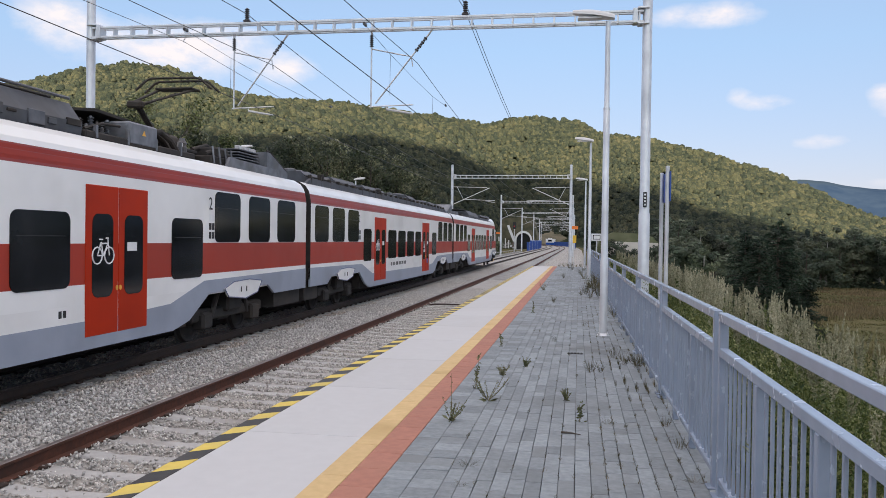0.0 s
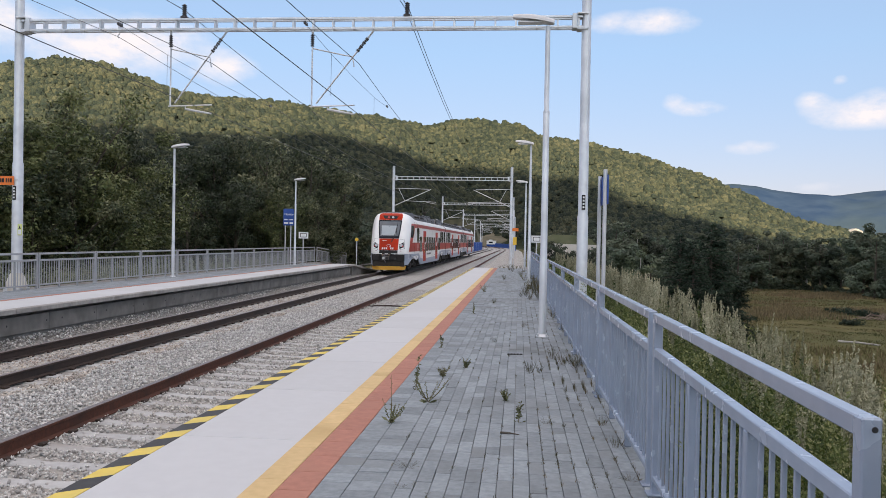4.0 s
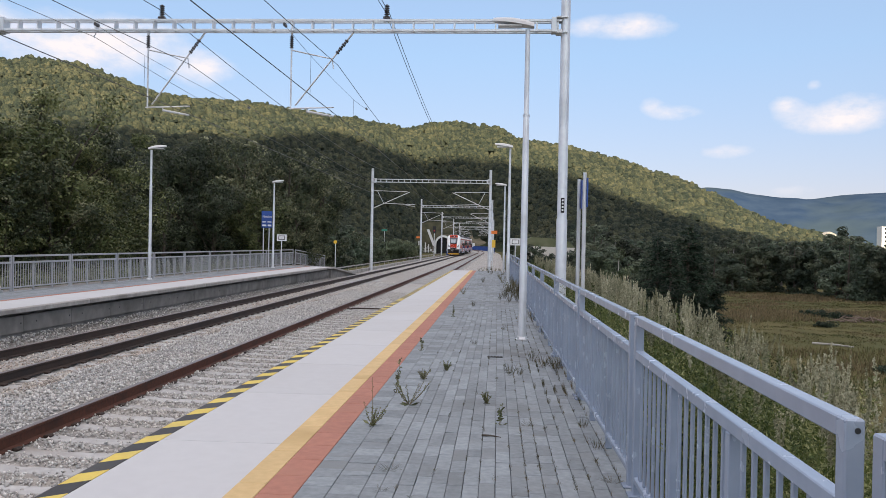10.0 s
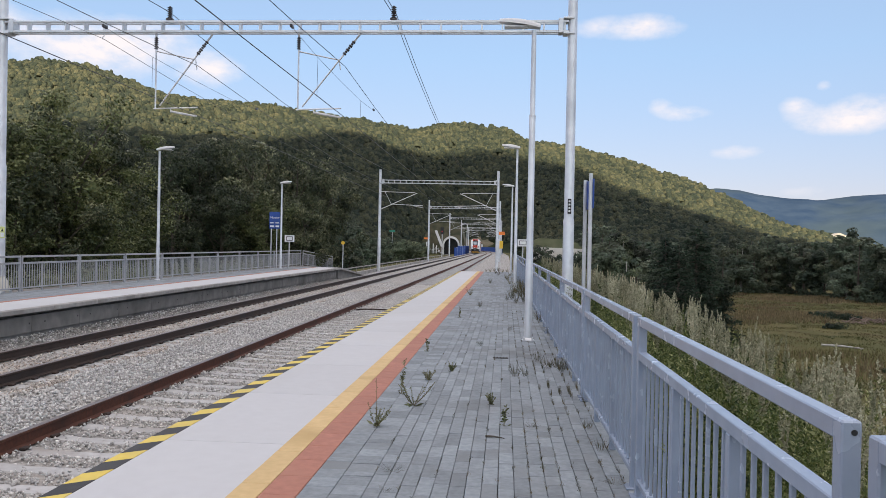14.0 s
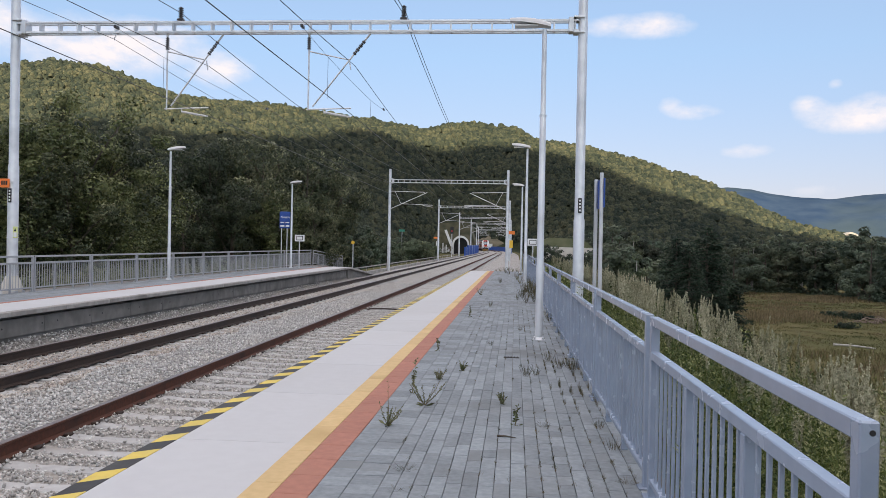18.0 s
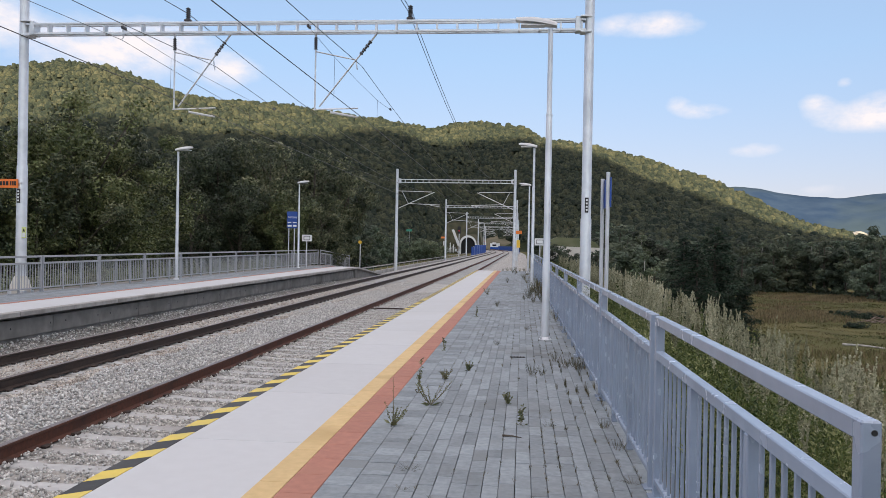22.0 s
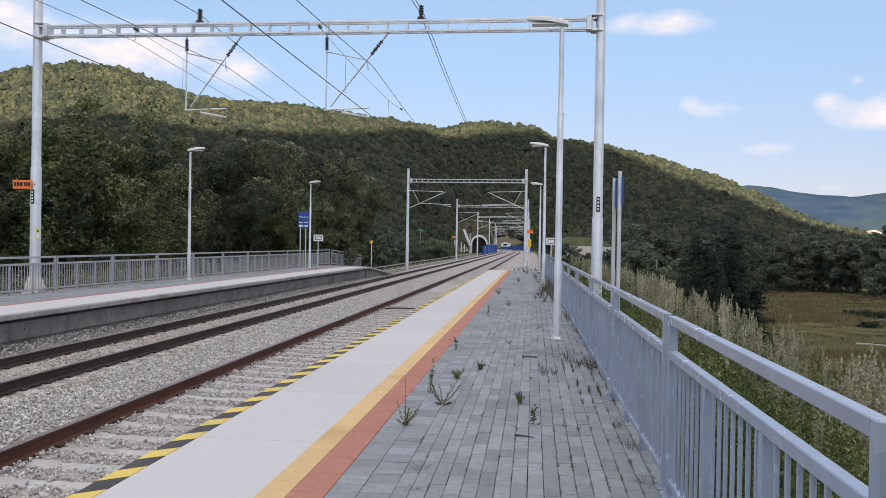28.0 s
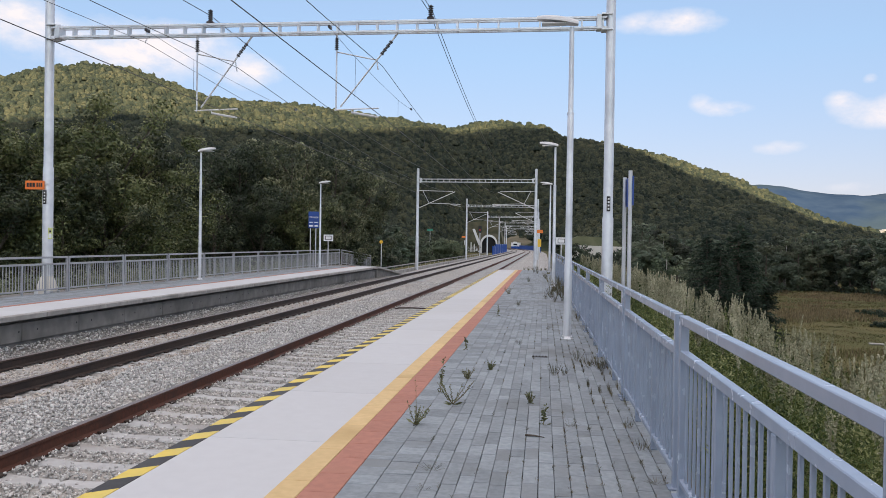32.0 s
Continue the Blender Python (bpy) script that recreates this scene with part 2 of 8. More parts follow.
RED_TILE = material("red_tile", (0.33, 0.145, 0.105), (0.40, 0.18, 0.13), 16, 0.85, 0, 0.0015, 140, (0.36, 0.17, 0.12), 1.2, 0.06)
STRIPE_Y = material("yellow_paint", (0.6480, 0.4850, 0.0750), (0.7020, 0.5432, 0.1050), 12, 0.6, 0, 0.001, 90, (0.5400, 0.4365, 0.1200), 2.0, 0.05)
STRIPE_K = material("black_paint", (0.0186, 0.0186, 0.0198), (0.0279, 0.0279, 0.0298), 12, 0.6, 0, 0.001, 90, (0.0434, 0.0434, 0.0422), 2.0, 0.05)
BALLAST = material("ballast_bed", (0.15, 0.145, 0.135), (0.48, 0.465, 0.44), 12, 0.95, 0, 0.05, 16, (0.36, 0.34, 0.31), 0.5)
STONE = material("ballast_stone", (0.43, 0.42, 0.405), (0.56, 0.545, 0.525), 30, 0.9, 0, 0.0, 60, (0.50, 0.465, 0.42), 0.35, 0.0, 0.38)
STONE_TAN = material("ballast_stone_dusty", (0.37, 0.33, 0.29), (0.50, 0.46, 0.41), 30, 0.9, 0, 0.0, 60, (0.36, 0.29, 0.24), 0.35, 0.0, 0.42)
RUST = material("rusty_rail", (0.072, 0.027, 0.016), (0.125, 0.046, 0.027), 18, 0.75, 0.15, 0.002, 60, (0.04, 0.024, 0.019), 1.5)
RUST_DARK = material("dark_rail", (0.034, 0.022, 0.017), (0.056, 0.036, 0.027), 18, 0.7, 0.2, 0.002, 60, (0.028, 0.022, 0.02), 1.5)
RAILTOP = material("rail_tread", (0.16, 0.13, 0.12), (0.26, 0.23, 0.22), 20, 0.42, 0.8)
GALV = material("galvanised_steel", (0.64, 0.65, 0.67), (0.74, 0.75, 0.77), 5, 0.40, 0.45, 0.0, 40, (0.52, 0.53, 0.55), 1.4, 0.04)
FENCE = material("fence_paint", (0.2774, 0.3299, 0.4234), (0.3188, 0.3722, 0.4671), 7, 0.24, 0.1, 0.0006, 60, (0.2484, 0.2876, 0.3623), 1.2, 0.03, 0, 0.6)
FENCE_L = material("fence_paint_pale", (0.3481, 0.3562, 0.3684), (0.3967, 0.4048, 0.4169), 7, 0.42, 0.12, 0.0006, 60, (0.3076, 0.3238, 0.3562), 1.2, 0.03)
LAMP_GREY = material("lamp_housing", (0.55, 0.56, 0.57), (0.62, 0.63, 0.64), 6, 0.45, 0.2)
LAMP_GLASS = material("lamp_glass", (0.62, 0.63, 0.62), (0.70, 0.71, 0.70), 3, 0.15)
WIRE = material("wire", (0.05, 0.05, 0.055), (0.08, 0.08, 0.085), 8, 0.5, 0.6)
INSUL = material("insulator", (0.035, 0.03, 0.03), (0.06, 0.05, 0.05), 8, 0.3)
BLACK = material("black_rubber", (0.012, 0.012, 0.013), (0.024, 0.024, 0.025), 10, 0.6)
SIGN_BLUE = material("sign_blue", (0.02, 0.07, 0.30), (0.025, 0.085, 0.35), 3, 0.4)
SIGN_WHITE = material("sign_white", (0.74, 0.75, 0.76), (0.82, 0.82, 0.82), 3, 0.4)
SIGN_ORANGE = material("sign_orange", (0.85, 0.20, 0.03), (0.90, 0.24, 0.04), 3, 0.4)
SIGN_GREEN = material("sign_green", (0.03, 0.22, 0.15), (0.04, 0.26, 0.18), 3, 0.4)
SIGN_YELLOW = material("sign_yellow", (0.80, 0.50, 0.04), (0.85, 0.55, 0.06), 3, 0.4)
BLUE_WALL = material("blue_panel", (0.02, 0.07, 0.30), (0.03, 0.10, 0.38), 0.8, 0.6, 0, 0, 40, (0.03, 0.06, 0.2), 0.2, spec=0.12)
T_WHITE = material("train_white", (0.8798, 0.8798, 0.8692), (0.9222, 0.9222, 0.9116), 1.6, 0.32, 0, 0, 40, (0.7632, 0.7579, 0.7420), 0.5, 0, 0, 0.5, 0.2)
T_RED = material("train_red", (0.41, 0.028, 0.007), (0.47, 0.033, 0.008), 1.6, 0.45, 0, 0, 40, (0.36, 0.028, 0.009), 0.5, 0, 0, 0.12)
T_DRED = material("train_dark_red", (0.25, 0.022, 0.012), (0.29, 0.027, 0.015), 1.6, 0.36, 0, 0, 40, (0.28, 0.035, 0.025), 0.5)
T_SIDE = material("train_side_red", (0.36, 0.028, 0.009), (0.41, 0.032, 0.010), 1.6, 0.42, 0, 0, 40, (0.32, 0.027, 0.010), 0.4)
T_BAND = material("train_band_red", (0.2948, 0.0300, 0.0168), (0.3370, 0.0355, 0.0197), 1.6, 0.4, 0, 0, 40, (0.2621, 0.0328, 0.0206), 0.5, 0, 0, 0.2)
T_GREY = material("train_grey", (0.30, 0.34, 0.42), (0.35, 0.39, 0.47), 1.8, 0.4, 0, 0, 40, (0.26, 0.29, 0.35), 0.6)
T_UNDER = material("train_underframe", (0.022, 0.020, 0.019), (0.045, 0.040, 0.036), 5, 0.8, 0.1, 0.003, 30, (0.06, 0.048, 0.038), 0.9)
T_ROOF = material("train_roof_grey", (0.060, 0.066, 0.080), (0.11, 0.118, 0.136), 3, 0.65, 0.1, 0.002, 20, (0.08, 0.075, 0.07), 0.7)
T_GLASS = material("train_glass", (0.008, 0.009, 0.011), (0.014, 0.016, 0.02), 2, 0.07, 0, 0, 40, None, 1, 0, 0, 0.28)
T_WIND = material("windscreen_glass", (0.010, 0.012, 0.020), (0.018, 0.021, 0.030), 2, 0.08, 0, 0, 40, None, 1, 0, 0, 0.12)
T_CABIN = material("cab_behind_glass", (0.085, 0.100, 0.120), (0.150, 0.165, 0.185), 1.1, 0.1)
T_SCREEN = material("windscreen_blind", (0.3588, 0.4056, 0.4446), (0.4212, 0.4680, 0.4992), 2, 0.12)
T_YELLOW = material("plough_yellow", (0.76, 0.40, 0.05), (0.84, 0.46, 0.07), 6, 0.5, 0, 0, 40, (0.5, 0.32, 0.06), 1.0)
HEADLAMP = material("headlamp_lens", (0.40, 0.40, 0.42), (0.55, 0.55, 0.56), 8, 0.1)
TAIL_GLOW = material("tail_lamp_glow", (0.7, 0.05, 0.04), (0.8, 0.08, 0.06), 8, 0.2)
TAIL_GLOW.node_tree.nodes["Principled BSDF"].inputs["Emission Color"].default_value = (1.0, 0.10, 0.08, 1)
TAIL_GLOW.node_tree.nodes["Principled BSDF"].inputs["Emission Strength"].default_value = 0.6
BARK = material("bark", (0.06, 0.05, 0.04), (0.12, 0.10, 0.08), 9, 0.95, 0, 0.01, 18)
TAIL_DIM = material("tail_lamp", (0.45, 0.04, 0.05), (0.6, 0.06, 0.07), 8, 0.15)
T_COUPLER = material("coupler_steel", (0.10, 0.10, 0.11), (0.20, 0.20, 0.21), 9, 0.6, 0.5, 0.002, 40, (0.10, 0.07, 0.05), 2.0)
T_GEAR = material("roof_gear_grey", (0.115, 0.125, 0.145), (0.20, 0.21, 0.235), 5, 0.6, 0.2, 0.002, 30, (0.09, 0.085, 0.08), 1.2, 0.2)
T_EDGE = material("cover_edge_blue", (0.06, 0.08, 0.18), (0.08, 0.10, 0.22), 6, 0.4)
GRASSTOP = material("bank_grass", (0.085, 0.10, 0.05), (0.14, 0.145, 0.085), 0.5, 0.95, 0, 0.1, 2.0)
PALEWEED = foliage("pale_weed", (0.13, 0.15, 0.085), (0.26, 0.28, 0.18), (0.24, 0.22, 0.14), 0.35, 0.8)
CUTTING = material("bare_slope", (0.10, 0.095, 0.065), (0.18, 0.16, 0.115), 0.12, 0.95, 0, 0.4, 0.5, (0.05, 0.062, 0.034), 0.05, spec=0.2)
SIGN_LIME = material("sign_lime", (0.62, 0.66, 0.25), (0.70, 0.74, 0.32), 9, 0.5)
# near-black colour carries the shade under and between the crowns
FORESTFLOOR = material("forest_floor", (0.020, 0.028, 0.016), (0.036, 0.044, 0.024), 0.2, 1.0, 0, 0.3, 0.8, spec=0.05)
PALEBARK = material("birch_bark", (0.35, 0.33, 0.30), (0.55, 0.53, 0.50), 6, 0.9, 0, 0.005, 12, (0.15, 0.13, 0.12), 3.0)
# willow and poplar tones raised in place of sunlight on the tree tops
LEAF_A = leafage("leaves_willow", ((0.0, (0.0319, 0.0469, 0.0163)), (0.45, (0.0911, 0.1130, 0.0406)), (0.80, (0.1764, 0.1941, 0.0760)), (1.0, (0.2972, 0.3103, 0.1465))), 0.18, 0.8, rand=0.26)
LEAF_B = leafage("leaves_poplar", ((0.0, (0.0167, 0.0270, 0.0138)), (0.50, (0.0480, 0.0655, 0.0314)), (0.82, (0.1092, 0.1233, 0.0611)), (1.0, (0.2359, 0.2408, 0.1344))), 0.15, 0.8, rand=0.26)
LEAF_C = foliage("leaves_spruce", (0.014, 0.028, 0.018), (0.036, 0.058, 0.035), None, 0.5)
LEAF_E = foliage("leaves_birch", (0.07, 0.10, 0.06), (0.15, 0.18, 0.11), (0.17, 0.18, 0.10), 0.4, rand=0.3)
HERB = leafage("herb_leaves", ((0.0, (0.014, 0.030, 0.007)), (0.38, (0.058, 0.090, 0.020)), (0.72, (0.160, 0.185, 0.056)), (1.0, (0.40, 0.40, 0.19))), 0.3, 1.2)
MEADOWDRY = foliage("meadow_dry_grass", (0.115, 0.094, 0.048), (0.190, 0.150, 0.084), (0.15, 0.108, 0.068), 0.4, 0.3)
MEADOWGRASS = foliage("meadow_tussock", (0.068, 0.082, 0.026), (0.150, 0.132, 0.056), (0.15, 0.108, 0.06), 0.25, 0.06, 0.2)
JOINTGRASS = leafage("joint_grass", ((0.0, (0.030, 0.034, 0.014)), (0.5, (0.075, 0.070, 0.030)), (1.0, (0.20, 0.15, 0.08))), 0.2, 3.0)
LEAF_D = foliage("leaves_wood", (0.045, 0.066, 0.048), (0.098, 0.125, 0.082), (0.122, 0.132, 0.085), 0.3, rand=0.65)
# blue mixed into the dark crown tones stands in for haze
HILLWOOD = woodland("hill_forest", ((0.0, (0.016, 0.024, 0.021)), (0.35, (0.032, 0.042, 0.031)), (0.7, (0.058, 0.065, 0.041)), (1.0, (0.096, 0.097, 0.060))), 1.3, 1.3)
EARTH = material("bare_earth", (0.055, 0.060, 0.034), (0.13, 0.118, 0.072), 0.4, 1.0, 0, 0.3, 0.8, (0.07, 0.08, 0.038), 0.08)
GRASS = leafage("grass_green", ((0.0, (0.030, 0.060, 0.011)), (0.5, (0.085, 0.138, 0.028)), (0.85, (0.17, 0.20, 0.060)), (1.0, (0.34, 0.29, 0.14))), 0.3, 0.9)
DRYGRASS = foliage("grass_dry", (0.20, 0.165, 0.09), (0.33, 0.28, 0.17), None, 0.4, 3.0)
SEEDHEAD = leafage("seed_heads", ((0.0, (0.14, 0.14, 0.075)), (0.4, (0.33, 0.32, 0.21)), (1.0, (0.62, 0.59, 0.43))), 0.3, 0.9)
WEED = foliage("weed_leaf", (0.10, 0.12, 0.055), (0.20, 0.21, 0.11), (0.22, 0.18, 0.11), 0.4, 8.0)
WEEDSTEM = material("weed_stem", (0.13, 0.10, 0.05), (0.20, 0.17, 0.09), 20, 0.9)
MEADOW = material("meadow_ground", (0.070, 0.072, 0.026), (0.128, 0.108, 0.048), 0.10, 1.0, 0, 0.2, 0.7, (0.060, 0.070, 0.025), 0.05, spec=0.1)
# blue tint and strong transmission make the unseen cloud a cool fill
CLOUDWHITE = foliage("cloud_white", (0.74, 0.87, 0.97), (0.77, 0.90, 0.99), None, 0.0, 0.01, 0.97, 0.0, 1.0, 0.0)
BRUSHWOOD = material("dry_branches", (0.12, 0.088, 0.070), (0.21, 0.16, 0.13), 6, 0.9, 0, 0.004, 30)
PALE = material("pale_gravel", (0.60, 0.56, 0.50), (0.72, 0.68, 0.62), 0.6, 0.95, 0, 0.02, 4, (0.42, 0.40, 0.34), 0.1)
# haze over the far woods is put into this blue base colour
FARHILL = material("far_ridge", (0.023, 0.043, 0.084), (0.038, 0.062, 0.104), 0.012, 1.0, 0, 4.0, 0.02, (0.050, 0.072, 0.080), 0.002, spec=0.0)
DARK = material("tunnel_dark", (0.012, 0.012, 0.012), (0.02, 0.02, 0.02), 1, 0.9)
HOUSE = material("house_plaster", (0.66, 0.66, 0.64), (0.74, 0.74, 0.72), 0.5, 0.8)


# ---- mesh helpers ----
class Solid:
    """Vertices and faces of one mesh, gathered from simple shaped pieces."""

    def __init__(self):
        self.v, self.f, self.m = [], [], []

    def add(self, verts, faces, slot=0):
        k = len(self.v)
        self.v += [tuple(p) for p in verts]
        self.f += [tuple(i + k for i in face) for face in faces]
        self.m += [slot] * len(faces)
        return self

    def box(self, x0, x1, y0, y1, z0, z1, b=0.0, slot=0):
        """A box with chamfered edges."""
        if b <= 0:
            v = [(x, y, z) for z in (z0, z1) for y in (y0, y1) for x in (x0, x1)]
            return self.add(v, [(0, 2, 3, 1), (4, 5, 7, 6), (0, 1, 5, 4), (2, 6, 7, 3), (0, 4, 6, 2), (1, 3, 7, 5)], slot)
        c, h = ((x0 + x1) / 2, (y0 + y1) / 2, (z0 + z1) / 2), ((x1 - x0) / 2, (y1 - y0) / 2, (z1 - z0) / 2)
        b = min(b, 0.45 * min(2 * a for a in h))
        v, key = [], {}
        for sx in (-1, 1):
            for sy in (-1, 1):
                for sz in (-1, 1):
                    for ax in range(3):
                        s = (sx, sy, sz)
                        key[(sx, sy, sz, ax)] = len(v)
                        v.append(tuple(c[i] + s[i] * (h[i] - (0 if i == ax else b)) for i in range(3)))
        f = []
        for ax in range(3):
            p, q = (ax + 1) % 3, (ax + 2) % 3
            for s in (-1, 1):
                def k(sp, sq):
                    t = [0, 0, 0]
                    t[ax], t[p], t[q] = s, sp, sq
                    return key[(*t, ax)]
                ring = [k(-1, -1), k(1, -1), k(1, 1), k(-1, 1)]
                f.append(tuple(ring if s > 0 else ring[::-1]))
            for sp in (-1, 1):
                for sq in (-1, 1):
                    t = [0, 0, 0]
                    t[p], t[q] = sp, sq
                    t[ax] = -1
                    a0, a1 = key[(*t, p)], key[(*t, q)]
                    t[ax] = 1
                    b0, b1 = key[(*t, p)], key[(*t, q)]
                    ring = (a0, b0, b1, a1)
                    f.append(ring if sp * sq < 0 else ring[::-1])
        for sx in (-1, 1):
            for sy in (-1, 1):
                for sz in (-1, 1):
                    t = tuple(key[(sx, sy, sz, a)] for a in range(3))
                    f.append(t if sx * sy * sz > 0 else t[::-1])
        return self.add(v, f, slot)

    def tube(self, path, radii, sides=8, cap=True, slot=0):
        """A round bar along a path; radii is one number or one for each point."""
        pts = [Vector(p) for p in path]
        rr = [float(a) for a in radii] if isinstance(radii, (list, tuple)) else [float(radii)] * len(pts)
        v, f = [], []
        ref = None
        for i, p in enumerate(pts):
            d = (pts[min(i + 1, len(pts) - 1)] - pts[max(i - 1, 0)]).normalized()
            if ref is None:
                ref = Vector((0, 0, 1)) if abs(d.z) < 0.9 else Vector((1, 0, 0))
            a = d.cross(ref).normalized()
            c = a.cross(d).normalized()
            ref = c
            for k in range(sides):
                w = 2 * math.pi * k / sides
                v.append(tuple(p + rr[i] * (math.cos(w) * a + math.sin(w) * c)))
        for i in range(len(pts) - 1):
            for k in range(sides):
                k2 = (k + 1) % sides
                f.append((i * sides + k, i * sides + k2, (i + 1) * sides + k2, (i + 1) * sides + k))
        if cap:
            f.append(tuple(range(sides))[::-1])
            f.append(tuple(range((len(pts) - 1) * sides, len(pts) * sides)))
        return self.add(v, f, slot)

    def prism(self, outline, axis, a, b, slot=0):
        """A closed outline pushed along an axis from a to b. The outline is in the two other axes, in order."""
        n = len(outline)
        def at(p, w):
            q = list(p)
            q.insert(axis, w)
            return tuple(q)
        v = [at(p, a) for p in outline] + [at(p, b) for p in outline]
        f = [tuple(range(n)), tuple(range(2 * n - 1, n - 1, -1))]
        f += [(i, i + n, (i + 1) % n + n, (i + 1) % n) for i in range(n)]
        return self.add(v, f, slot)

    def lathe(self, centre, rings, sides=16, slot=0):
        """Rings (radius, z) stacked round an upright axis."""
        x, y, z = centre
        v, f = [], []
        for r, h in rings:
            for k in range(sides):
                w = 2 * math.pi * k / sides
                v.append((x + r * math.cos(w), y + r * math.sin(w), z + h))
        for i in range(len(rings) - 1):
            for k in range(sides):
                k2 = (k + 1) % sides
                f.append((i * sides + k, i * sides + k2, (i + 1) * sides + k2, (i + 1) * sides + k))
        f.append(tuple(range(sides))[::-1])
        f.append(tuple(range((len(rings) - 1) * sides, len(rings) * sides)))
        return self.add(v, f, slot)

    def mesh(self, name, mats, smooth=False):
        me = bpy.data.meshes.new(name)
        me.from_pydata(self.v, [], self.f)
        for m in mats if isinstance(mats, (list, tuple)) else [mats]:
            me.materials.append(m)
        if len(me.materials) > 1:
            me.polygons.foreach_set("material_index", self.m)
        bm = bmesh.new()
        bm.from_mesh(me)
        bmesh.ops.recalc_face_normals(bm, faces=bm.faces)
        bm.to_mesh(me)
        bm.free()
        if smooth:
            me.shade_smooth()
            me.set_sharp_from_angle(angle=radians(38))
        return me


def part(name, solid, mats, parent, label="", smooth=False):
    """One mesh under a thing or a part."""
    me = solid if isinstance(solid, bpy.types.Mesh) else solid.mesh(name, mats, smooth)
    ob = new(name, me)
    ob.parent = parent
    return tagged(ob, label) if label else ob


def thing(name, label, category, group="", kind="", at=None):
    ob = new(name)
    ob.empty_display_size = 0.2
    if at is not None:
        ob.matrix_basis = at
    return tagged(ob, label, category, group, kind)


def solo(name, solid, mats, label, category, group="", kind="", at=None, smooth=False):
    me = solid if isinstance(solid, bpy.types.Mesh) else solid.mesh(name, mats, smooth)
    ob = new(name, me)
    if at is not None:
        ob.matrix_basis = at
    return tagged(ob, label, category, group, kind)


def rounded_rect(u0, u1, w0, w1, r, n=4):
    pts = []
    for cu, cw, a0 in ((u1 - r, w1 - r, 0), (u0 + r, w1 - r, 90), (u0 + r, w0 + r, 180), (u1 - r, w0 + r, 270)):
        for i in range(n + 1):
            a = radians(a0 + 90 * i / n)
            pts.append((cu + r * math.cos(a), cw + r * math.sin(a)))
    return pts


def mass_mesh(name, verts, tris, mats):
    """A large triangle mesh from arrays."""
    me = bpy.data.meshes.new(name)
    v, t = np.asarray(verts, np.float32), np.asarray(tris, np.int32)
    me.vertices.add(len(v))
    me.vertices.foreach_set("co", v.ravel())
    me.loops.add(t.size)
    me.loops.foreach_set("vertex_index", t.ravel())
    me.polygons.add(len(t))
    me.polygons.foreach_set("loop_start", np.arange(0, t.size, t.shape[1], dtype=np.int32))
    for m in mats if isinstance(mats, (list, tuple)) else [mats]:
        me.materials.append(m)
    me.update(calc_edges=True)
    return me


rng = np.random.default_rng(7)

# ---- the plan ----
X_R, X_L, Z_RAIL = -4.48, -8.43, -0.60       # track axes and the rail tops
EDGE, EDGE_L = -2.65, -10.05                 # platform edges
X_FENCE, X_FENCE_L = 0.87, -13.30
PLAT_END = 48.0
CREST = ((-60, 7.0), (-48, 7.6), (-38.1, 8.98), (-36.0, 9.6), (-33.8, 10.5), (-30.9, 11.05), (-27.9, 11.0), (-25.7, 10.25), (-23.6, 9.75), (-21.4, 9.5),
         (-16.0, 9.3), (-12.9, 9.1), (-10.5, 8.8), (-8.1, 8.5), (-6.5, 8.2), (-4.6, 8.6), (-2.6, 8.6), (-0.2, 8.25), (3.3, 7.8),
         (5.2, 7.4), (9.0, 6.2), (12.6, 5.05), (14.3, 4.3), (16.1, 3.4), (18.15, 2.38), (20.0, 1.90), (22.0, 1.40), (24.8, 0.65), (32, 0.4), (60, 0.3))
RIDGE = ((5, 3.0), (12, 4.0), (14.3, 4.15), (15.5, 4.0), (17.6, 3.55), (20.3, 3.33), (22.6, 3.6), (24.7, 3.72), (32, 4.1), (45, 3.5), (60, 3.0))
R_CREST = 760.0


def curve_shift(y):
    """How far the line bends to the left beyond the straight."""
    d = max(0.0, y - 215.0)
    return -d * d / (2 * 1500.0)


def smooth01(t):
    t = np.clip(t, 0, 1)
    return t * t * (3 - 2 * t)


def ground_height(x, y):
    """Height of the natural ground."""
    x, y = np.asarray(x, float), np.asarray(y, float)
    r = np.hypot(x, y)
    az = np.degrees(np.arctan2(x, y))
    crest = np.interp(az, [c[0] for c in CREST], [c[1] for c in CREST])
    top = np.tan(np.radians(crest)) * R_CREST - 5.5 + EYE_Z
    right = smooth01((x - 1.4) / 13.0)
    left = smooth01((-14.5 - x) / 6.0)
    base = -1.15 - 5.9 * right - 0.9 * left
    foot = np.interp(az, [-60, -20, -9, -5, -1, 5, 25], [150, 190, 330, 480, 480, 330, 300])
    t = smooth01((r - foot) / (R_CREST - foot)) * 0.45 + np.clip((r - foot) / (R_CREST - foot), 0, 1) * 0.55
    back = np.clip((r - R_CREST) / 700.0, 0, 1)
    front = (np.abs(az) < 85)
    hill = np.where(front, (top + 1.15) * t * (1 - 0.75 * back), 0)
    fade = np.clip((85 - np.abs(az)) / 25.0, 0, 1)
    # keep the line's own bed level
    bed = np.clip((np.abs(x - np.vectorize(curve_shift)(y) + 6.5) - 9.0) / 10.0, 0, 1)
    bed = np.where(y < 430, bed, 1.0)
    return base + hill * fade * bed


